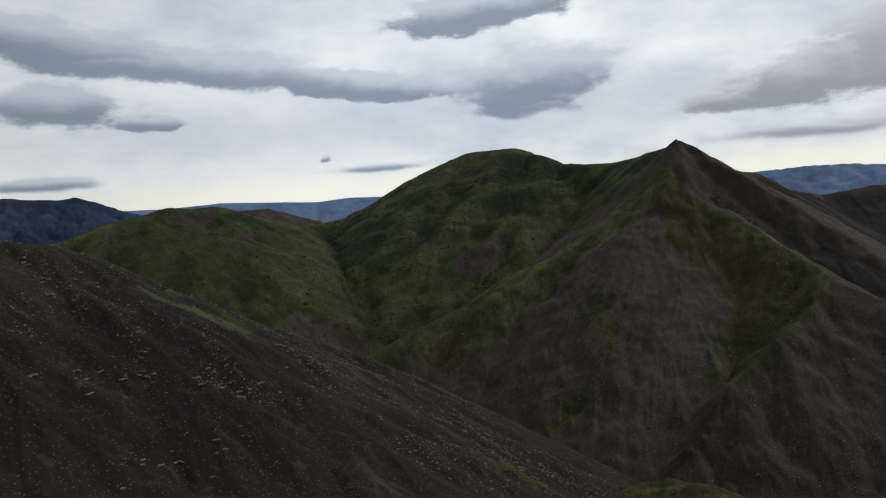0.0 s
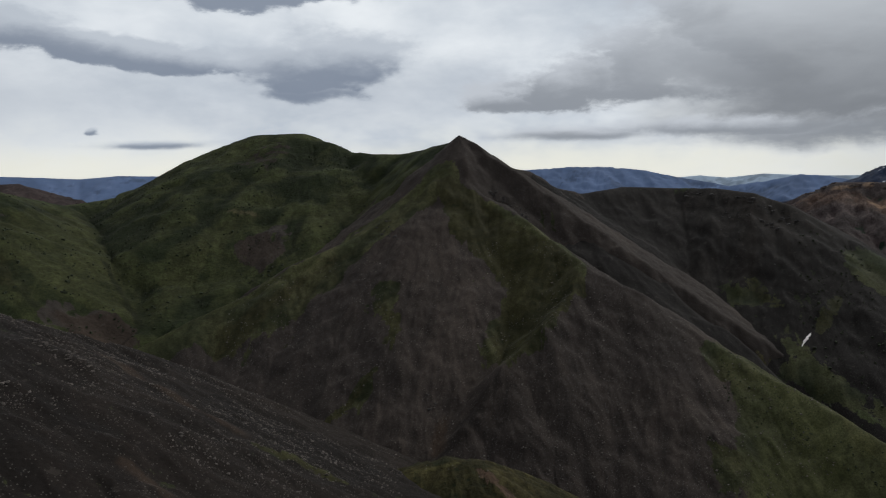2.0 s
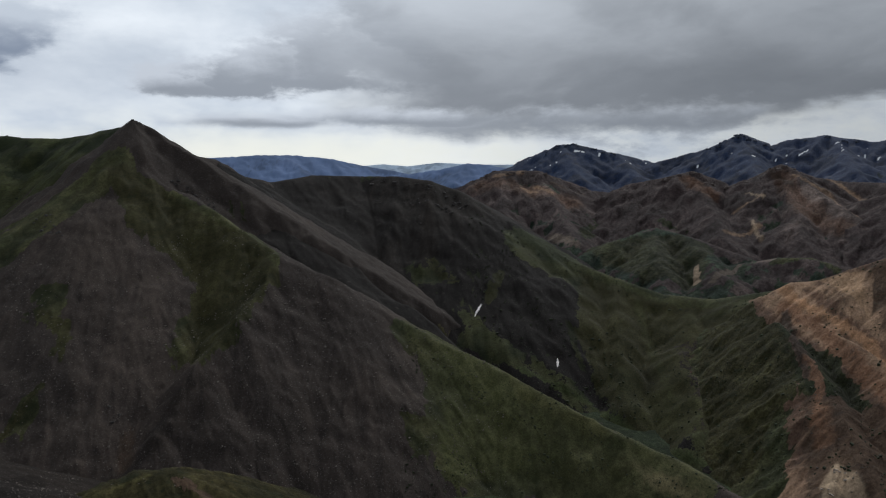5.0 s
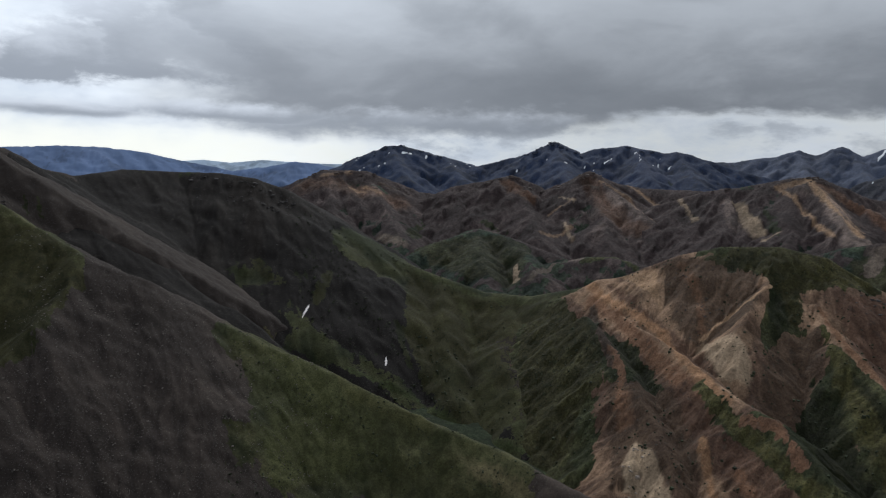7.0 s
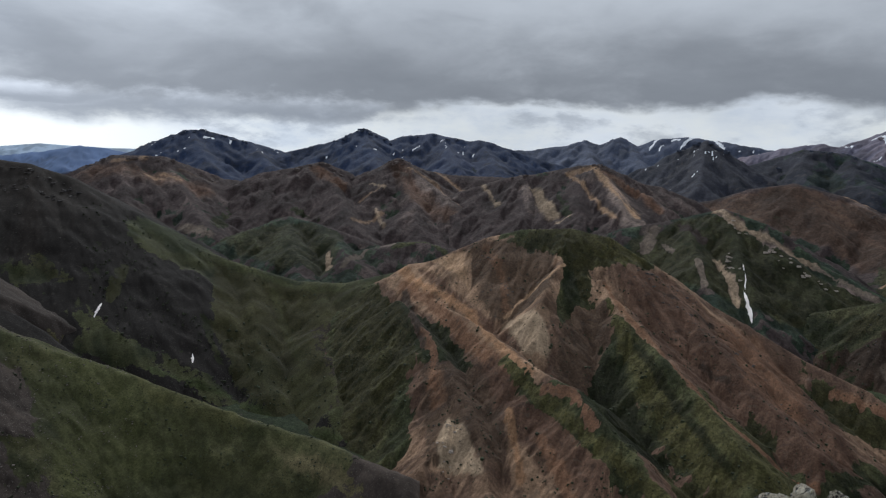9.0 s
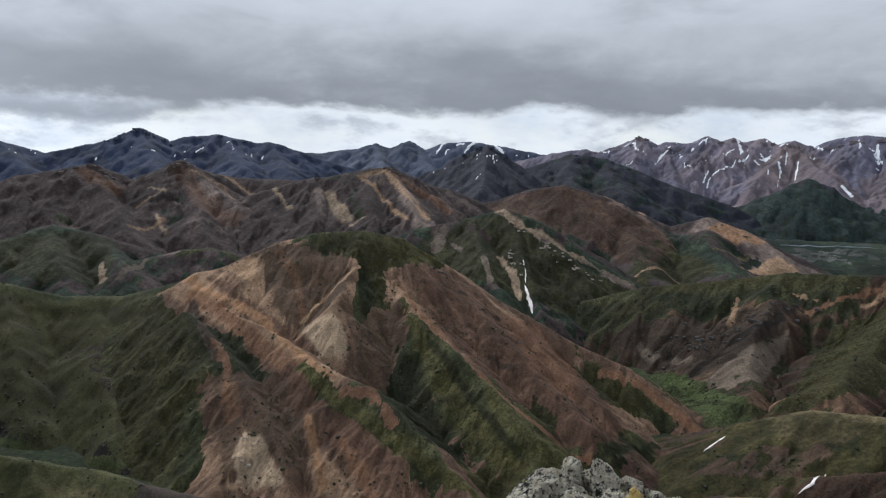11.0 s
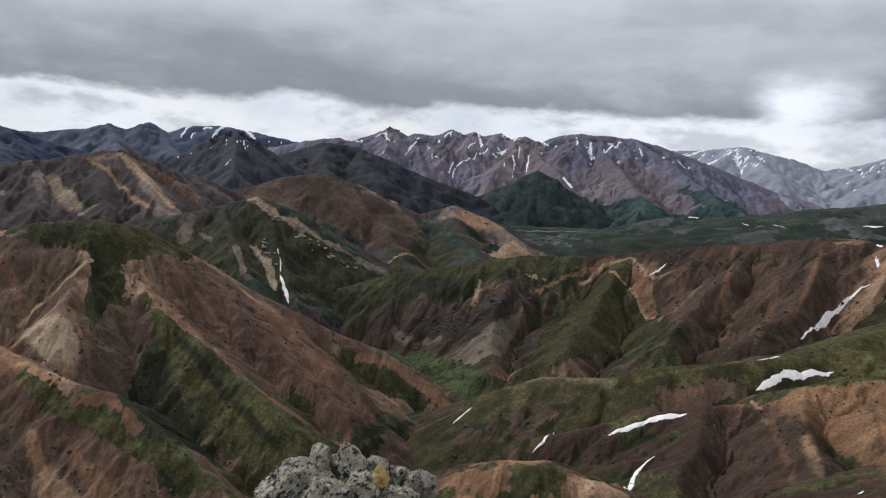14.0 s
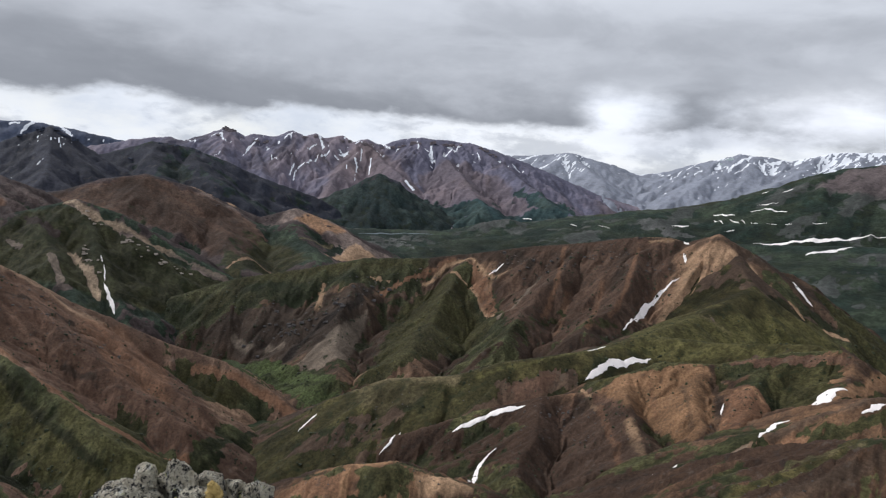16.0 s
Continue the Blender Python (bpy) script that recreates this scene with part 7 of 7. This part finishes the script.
def crag_meshes(mat, seed):
    """Four broken blocks with stepped faces, one metre across."""
    rng = random.Random(seed)
    made = []
    for k in range(4):
        bm = bmesh.new()
        for _ in range(3):
            r = bmesh.ops.create_cube(bm, size=1.0)
            w, d, h = rng.uniform(0.4, 0.8), rng.uniform(0.35, 0.6), rng.uniform(0.25, 0.6)
            ox, oy = rng.uniform(-0.35, 0.35), rng.uniform(-0.2, 0.2)
            for v in r["verts"]:
                top = 0.75 if v.co.z > 0 else 1.0
                v.co = Vector((v.co.x * w * top + ox + rng.uniform(-0.07, 0.07), v.co.y * d * top + oy + rng.uniform(-0.07, 0.07), v.co.z * h + rng.uniform(-0.06, 0.06)))
        mesh = bpy.data.meshes.new("crag")
        bm.to_mesh(mesh)
        bm.free()
        mesh.materials.append(mat)
        made.append(mesh)
    return made


CRAGS = crag_meshes(M_CRAG, 7)
LEDGES = crag_meshes(M_STONE, 8)
CLIFFS = crag_meshes(M_CLIFF, 9)
TOWERS = crag_meshes(M_PEAK, 10)


def crags(thing, name, meshes, count, line, spread, size, seed, flat=0.7):
    """Crags strewn along a line on a mountain, as its parts."""
    rng = random.Random(seed)
    m = BY_NAME[thing]
    ob = bpy.data.objects[thing]
    pts = [eye_hits(*p) for p in line]
    for _ in range(count):
        k = rng.randrange(len(pts) - 1)
        t = rng.random()
        x = pts[k][0] + (pts[k + 1][0] - pts[k][0]) * t + rng.gauss(0, spread)
        y = pts[k][1] + (pts[k + 1][1] - pts[k][1]) * t + rng.gauss(0, spread)
        z = float(m.height(np.array([x]), np.array([y]))[0])
        if z < -1000:
            continue
        c = new(name, rng.choice(meshes))
        c.parent = ob
        wide = size[0] * (size[1] / size[0]) ** rng.random()
        away = math.degrees(math.atan2(-x, y))
        c.matrix_basis = pose(x - ob.location.x, y - ob.location.y, z - ob.location.z + wide * flat * 0.12, rng.uniform(-12, 12), rng.uniform(-12, 12), away + rng.uniform(-30, 30)) @ Matrix.Diagonal((wide, wide * 0.8, wide * flat, 1))


crags("scree_peak", "crag", CRAGS, 34, [(13.6, -1.2), (15.5, -2.6), (17.5, -3.6)], 5, (1.5, 5), 1)
crags("scree_peak", "crag", CRAGS, 12, [(11.2, 3.2), (11.5, 3.1), (12.4, 2.3)], 2, (1.2, 3), 2)
crags("scree_peak", "crag", CRAGS, 16, [(4.6, -3.6), (5.2, -4.4), (5.6, -5)], 5, (1.4, 4), 3)
crags("scree_peak", "crag", CRAGS, 14, [(8.5, -17), (10, -19.5), (11.5, -18.5)], 8, (1.0, 3), 4)
crags("scree_peak", "crag", LEDGES, 30, [(19.5, -9.6), (21, -11), (24, -12), (26, -14)], 10, (0.8, 2.4), 5)
crags("dark_ridge", "crag", CRAGS, 40, [(29, -1.6), (32, -2), (35, -2.8), (37, -3.8)], 5, (2, 7), 6, 0.45)
crags("dark_ridge", "crag", CRAGS, 24, [(32, -3.2), (34.5, -3.6), (36.5, -4.6)], 4, (2, 6), 7, 0.4)
crags("scree_hill", "rock_ledge", LEDGES, 26, [(-37, -11.5), (-34, -11.4), (-31, -11.8)], 4, (0.8, 3.0), 8, 0.4)
crags("scree_hill", "rock_ledge", LEDGES, 26, [(-29, -13), (-26, -13.3), (-24, -13.2)], 4, (0.8, 3.0), 9, 0.4)
crags("scree_hill", "rock_ledge", LEDGES, 24, [(-21, -11.2), (-19.5, -12.2), (-18, -13)], 4, (0.8, 2.6), 10, 0.4)
crags("scree_hill", "rock_ledge", LEDGES, 24, [(-40, -3), (-37, -3.2), (-35, -4)], 5, (0.8, 2.6), 11, 0.4)
crags("scree_hill", "rock_ledge", LEDGES, 24, [(-33, -18), (-28, -18.5), (-25, -17)], 6, (0.7, 2.2), 12, 0.4)
crags("green_mountain", "crag", CRAGS, 14, [(-5.2, 3.3), (-4.2, 3.5), (-1.5, 3.6)], 3, (1.5, 4), 13)
crags("ochre_ridge", "crag", CRAGS, 18, [(81, -9), (83, -10.4), (85.5, -11.6)], 6, (1.5, 5), 14)

crags("rusty_ridge", "crag", CRAGS, 60, [(100, -13.8), (103, -13.4), (106, -11.6), (109, -9.6)], 16, (3, 9), 15, 0.8)
crags("rusty_ridge", "crag", CRAGS, 30, [(120, -7), (126, -6.4), (130, -5)], 14, (2.5, 7), 16, 0.8)
crags("ochre_ridge", "crag", CRAGS, 30, [(80, -9), (84, -12), (88, -14.5)], 12, (1.5, 4.5), 18, 0.5)
crags("ochre_ridge", "crag", CRAGS, 24, [(68.5, -8), (70.5, -11), (69.5, -13)], 8, (1.2, 3.6), 19, 0.6)
crags("ochre_ridge", "rock_ledge", CLIFFS, 14, [(65.6, -21.8), (65.4, -24), (65.2, -26)], 5, (1.6, 4.5), 20, 0.9)
crags("badland_ridge", "crag", CRAGS, 34, [(123, -18.4), (126, -18.6), (128, -20)], 8, (1.0, 3.2), 21, 0.6)

EAST_CRAGS = (
    ("rusty_ridge", CRAGS, 80, [(96, -12.5), (101, -12), (106, -10.5), (110, -9), (114, -8.4)], 22, (1.2, 4.5), 51),
    ("rusty_ridge", CRAGS, 70, [(118, -7.4), (122, -7.4), (127, -7), (131, -6), (133, -7.5)], 22, (1.2, 4.5), 52),
    ("rusty_ridge", LEDGES, 50, [(112, -8.2), (117, -7.6), (121, -7), (126, -6), (131, -5)], 14, (1.2, 4.0), 53),
    ("ochre_ridge", CRAGS, 70, [(79, -8.6), (82, -11), (86, -14.5), (90, -17)], 22, (0.7, 2.4), 54),
    ("ochre_ridge", CRAGS, 50, [(66, -9.5), (69, -11), (71, -9), (73, -12)], 16, (0.6, 2.2), 55))
WEST_CRAGS = (
    ("ochre_ridge", CRAGS, 40, [(62, -15), (64, -19), (66, -22), (68, -24)], 14, (0.6, 2.2), 56),
    ("badland_ridge", CRAGS, 60, [(120, -21), (124, -20), (128, -20.5), (133, -19), (138, -17.5)], 14, (0.5, 1.8), 57),
    ("scree_peak", LEDGES, 70, [(19, -11), (21, -14), (24, -14), (27, -16), (24, -19)], 18, (0.5, 1.8), 58),
    ("scree_peak", LEDGES, 50, [(2, -9), (4, -12), (7, -15), (10, -13)], 18, (0.5, 1.7), 59),
    ("dark_ridge", CRAGS, 40, [(29, -3), (33, -5), (37, -7), (41, -9)], 14, (0.8, 2.6), 60))
for name, meshes, count, line, spread, size, seed in EAST_CRAGS + WEST_CRAGS:
    crags(name, "crag" if meshes is CRAGS else "rock_ledge", meshes, count, line, spread, size, seed, 0.7)
crags("horn_range", "rock_tower", TOWERS, 60, [(96.2, 1.7), (97, 2.1), (99, 1.4), (102, 2.0), (104.6, 1.8), (107.6, 1.7), (110.6, 1.75), (112.6, 2.1), (116.5, 2.0), (118.5, 1.3)], 10, (14, 34), 22, 1.0)
crags("grassy_badland_spur", "crag", CRAGS, 14, [(139, -23.2), (142, -21.2), (145, -19.2)], 5, (0.6, 2.0), 23, 0.6)
crags("low_badland_ridge", "crag", CRAGS, 18, [(133, -23), (137, -20.8), (140, -18.4)], 5, (0.7, 2.2), 24, 0.6)
crags("grassy_ridge", "crag", CRAGS, 24, [(106, -21), (111, -19), (116, -18.2), (121, -17)], 9, (0.7, 2.4), 25, 0.5)

RIDGES = crag_meshes(simple("range_rock", (0.085, 0.065, 0.058), 0.9, 0.4, 6.0, 0.6), 11)
# crags of the far peaks, tinted with the same painted haze
HAZE_CRAGS = crag_meshes(simple("haze_blue_crag", (0.034, 0.042, 0.066), 0.9, 0.3, 10.0, 0.6), 12)
crags("brown_mountain", "crag", RIDGES, 26, [(50.2, -2.3), (54.6, -1.4), (57, -2.6), (60.6, -1.0), (63, -1.9)], 8, (6, 16), 31, 0.7)
crags("red_mountain", "crag", RIDGES, 20, [(36.5, -2.4), (39.3, -1.1), (42.6, -1.2), (46, -2.6)], 8, (6, 16), 32, 0.7)
crags("striped_mountain", "crag", RIDGES, 20, [(70, -2.2), (75.2, -1.2), (77, -1.0), (80, -2.5)], 8, (5, 14), 33, 0.7)
crags("maroon_hill", "crag", RIDGES, 16, [(96, -3.8), (99, -4.8), (102.5, -4.2), (105, -5.2)], 8, (4, 10), 34, 0.6)
crags("pale_cliff_hill", "cliff", CLIFFS, 26, [(86.8, -4.6), (89, -6.4), (91.5, -8.0), (94.5, -9.3)], 7, (3, 9), 35, 0.9)
crags("pale_cliff_hill", "cliff", CLIFFS, 12, [(87, -7.6), (88, -10)], 5, (3, 8), 36, 0.9)
crags("cone_peak", "crag", HAZE_CRAGS, 22, [(55.5, 0.4), (57.8, 1.5), (59.5, 0.6), (63.5, 1.2), (67, 0.8)], 8, (10, 26), 37, 0.8)
crags("twin_peak", "crag", HAZE_CRAGS, 18, [(42.8, 0.0), (44.3, 1.0), (45.7, 1.0), (48.6, 0.3)], 8, (10, 26), 38, 0.8)
crags("grey_pyramid_peak", "crag", HAZE_CRAGS, 16, [(82.3, 0.0), (84.7, 1.2), (86.4, 0.1)], 6, (8, 20), 39, 0.8)
crags("dark_foothill", "crag", HAZE_CRAGS, 14, [(88, -0.6), (91.5, 0.6), (94.2, 0.4), (96.6, -0.5)], 8, (8, 20), 40, 0.6)
crags("ochre_spur", "crag", CRAGS, 14, [(103, -25.6), (108, -24.4), (112, -24.2), (116, -25)], 4, (0.6, 1.8), 41, 0.6)
crags("green_knoll", "stone", LEDGES, 14, [(4, -24.4), (8, -23.6), (12, -23.6), (16, -25)], 4, (0.4, 1.2), 42, 0.6)

# ---- the lichen-covered outcrop before the camera ----


def lichen_rock():
    mat = bpy.data.materials.new("lichen_rock")
    mat.use_nodes = True
    nt = mat.node_tree
    bsdf = nt.nodes["Principled BSDF"]
    bsdf.inputs["Roughness"].default_value = 0.92
    tc = nt.nodes.new("ShaderNodeTexCoord")

    def tex(scale, detail=6.0, rough=0.6):
        n = nt.nodes.new("ShaderNodeTexNoise")
        n.inputs["Scale"].default_value, n.inputs["Detail"].default_value, n.inputs["Roughness"].default_value = scale, detail, rough
        nt.links.new(tc.outputs["Object"], n.inputs["Vector"])
        return n.outputs["Fac"]

    def ramp(v, lo, hi, a=0.0, b=1.0):
        n = nt.nodes.new("ShaderNodeMapRange")
        n.interpolation_type = "SMOOTHSTEP"
        nt.links.new(v, n.inputs[0])
        for i, val in enumerate((lo, hi, a, b)):
            n.inputs[i + 1].default_value = val
        return n.outputs[0]

    def mix(fac, a, b):
        n = nt.nodes.new("ShaderNodeMix")
        n.data_type = "RGBA"
        nt.links.new(fac, n.inputs[0])
        for sock, v in ((n.inputs[6], a), (n.inputs[7], b)):
            if isinstance(v, tuple):
                sock.default_value = (*v, 1)
            else:
                nt.links.new(v, sock)
        return n.outputs[2]

    mid, small, grit = tex(9.0, 9.0, 0.72), tex(34.0, 7.0, 0.72), tex(110.0, 4.0, 0.7)
    colour = mix(ramp(mid, 0.36, 0.64), (0.50, 0.44, 0.33), (0.86, 0.80, 0.64))
    colour = mix(ramp(tex(15.0, 8.0, 0.75), 0.50, 0.57), colour, (0.86, 0.80, 0.65))
    colour = mix(ramp(tex(5.5, 9.0, 0.78), 0.53, 0.56), colour, (0.92, 0.91, 0.84))
    colour = mix(ramp(tex(6.3, 6.0, 0.66), 0.54, 0.64, 0.0, 0.7), colour, (0.46, 0.46, 0.25))
    colour = mix(ramp(tex(6.0, 10.0, 0.84), 0.522, 0.535), colour, (0.030, 0.028, 0.026))
    colour = mix(ramp(tex(30.0, 8.0, 0.78), 0.535, 0.555), colour, (0.035, 0.033, 0.03))
    colour = mix(ramp(tex(8.8, 6.0, 0.6), 0.635, 0.66), colour, (0.72, 0.72, 0.28))
    colour = mix(ramp(grit, 0.35, 0.65, 0.12, 0.0), colour, (0.04, 0.038, 0.035))
    nt.links.new(colour, bsdf.inputs["Base Color"])
    b1 = nt.nodes.new("ShaderNodeBump")
    b1.inputs["Strength"].default_value, b1.inputs["Distance"].default_value = 1.0, 0.07
    nt.links.new(mid, b1.inputs["Height"])
    b2 = nt.nodes.new("ShaderNodeBump")
    b2.inputs["Strength"].default_value, b2.inputs["Distance"].default_value = 1.0, 0.018
    nt.links.new(small, b2.inputs["Height"])
    nt.links.new(b1.outputs[0], b2.inputs["Normal"])
    nt.links.new(b2.outputs[0], bsdf.inputs["Normal"])
    return mat


M_ROCK = lichen_rock()
M_MOSS = simple("yellow_lichen", (0.52, 0.37, 0.13), 0.95, 0.35, 0.012, 0.9)


def boulder(name, parent, centre, radii, turn, seed, mat, detail=5, label="", rough=0.04, lean=0.0):
    """A weathered block: a rounded box with sheared-off faces and a pitted skin."""
    rng = random.Random(seed)
    bm = bmesh.new()
    bmesh.ops.create_icosphere(bm, subdivisions=detail, radius=1.0)
    cuts = []
    for _ in range(18):
        n = Vector((rng.uniform(-1, 1), rng.uniform(-1, 1), rng.uniform(-0.7, 1))).normalized()
        cuts.append((n, rng.uniform(0.70, 0.98)))
    rot = Euler((rng.uniform(-0.2, 0.2), lean + rng.uniform(-0.15, 0.15), turn)).to_matrix()
    shift = Vector((seed * 3.1, seed * 1.7, seed * 0.9))
    for v in bm.verts:
        p = v.co.copy()
        q = sum(abs(c) ** 4.5 for c in p) ** (1 / 4.5)
        p = p / q
        for n, h in cuts:
            over = p.dot(n) - h
            if over > 0:
                p -= n * over * 0.985
        f = noise.fractal(p * 2.0 + shift, 0.7, 2.1, 7)
        crack = 1 - min(1.0, abs(noise.noise(p * 1.9 + shift * 2)) * 11)
        split = 1 - min(1.0, abs(noise.noise(p * 4.1 - shift)) * 12)
        pit = max(0.0, noise.noise(p * 6.5 + shift * 1.3) - 0.28)
        p *= 1 + rough * 1.8 * f - 0.17 * crack ** 3 - 0.09 * split ** 3 - 0.22 * pit + rough * 1.5 * noise.noise(p * 7 + shift) + rough * 1.0 * noise.noise(p * 17 + shift) + rough * 0.6 * noise.noise(p * 37 + shift)
        v.co = rot @ Vector((p.x * radii[0], p.y * radii[1], p.z * radii[2]))
    mesh = bpy.data.meshes.new(name)
    bm.to_mesh(mesh)
    bm.free()
    mesh.polygons.foreach_set("use_smooth", np.ones(len(mesh.polygons), bool))
    mesh.materials.append(mat)
    ob = new(name, mesh)
    ob.parent = parent
    ob.location = centre
    if label:
        ob["label"] = label
    return ob


outcrop = new("rock_outcrop")
STAND = (0.19, -0.05)
centre = spot(94, 0, 4.25)
outcrop.location = (STAND[0] + centre[0], STAND[1] + centre[1], -3.1)
tagged(outcrop, "grey lichen-covered rock outcrop at the summit's edge", "rock")


def by_bearing(az, dist, z):
    p = spot(az, 0, dist)
    return Vector((STAND[0] + p[0], STAND[1] + p[1], z)) - outcrop.location


FRONT = [(89.9, 4.16, -2.047, (0.22, 0.235, 0.163), 0.15, 1), (91.9, 4.32, -1.987, (0.16, 0.088, 0.119), 0.3, 2), (90.3, 4.3, -2.051, (0.2, 0.162, 0.106), -0.15, 9),
          (88.5, 4.2, -2.149, (0.2, 0.152, 0.103), 0.3, 12), (94.6, 4.24, -1.95, (0.13, 0.089, 0.129), 0.1, 3), (93.5, 4.36, -2.07, (0.2, 0.082, 0.107), 0.4, 7),
          (97.1, 4.3, -2.023, (0.14, 0.093, 0.106), -0.2, 4), (98.2, 4.36, -2.108, (0.2, 0.107, 0.095), 0.3, 14)]
BEHIND = [(100.5, 4.22, -2.104, (0.2, 0.116, 0.098), 0.2, 5), (95.7, 4.06, -2.033, (0.18, 0.159, 0.112), 0, 6), (98.8, 4.0, -2.073, (0.15, 0.127, 0.087), 0.25, 13),
          (92.6, 3.98, -2.028, (0.16, 0.179, 0.110), 0.3, 15), (90.9, 4.4, -2.223, (0.2, 0.255, 0.178), 0.1, 16), (93.7, 4.42, -2.213, (0.2, 0.192, 0.179), 0, 17),
          (97.3, 4.44, -2.262, (0.2, 0.225, 0.18), -0.1, 18), (94, 4.32, -2.87, (0.6, 0.66, 0.62), 0.1, 8)]
for az, dist, z, radii, turn, seed in FRONT + BEHIND:
    boulder("boulder", outcrop, by_bearing(az, dist, z), radii, turn, seed, M_ROCK, 6 if seed < 7 else 5, lean=0.55)
for k, (turn, drop, wide) in enumerate(((0.0, 0.0, 0.034), (-0.32, -0.032, 0.026), (0.36, -0.040, 0.030), (0.1, -0.075, 0.024), (-0.2, 0.03, 0.020))):
    boulder("lichen_cushion", outcrop, by_bearing(97.2 + turn, 3.98, -1.890 + drop), (wide, wide, wide * 1.05), 0.3 * k, 21 + k, M_MOSS, 4, "golden yellow lichen cushion", 0.13)
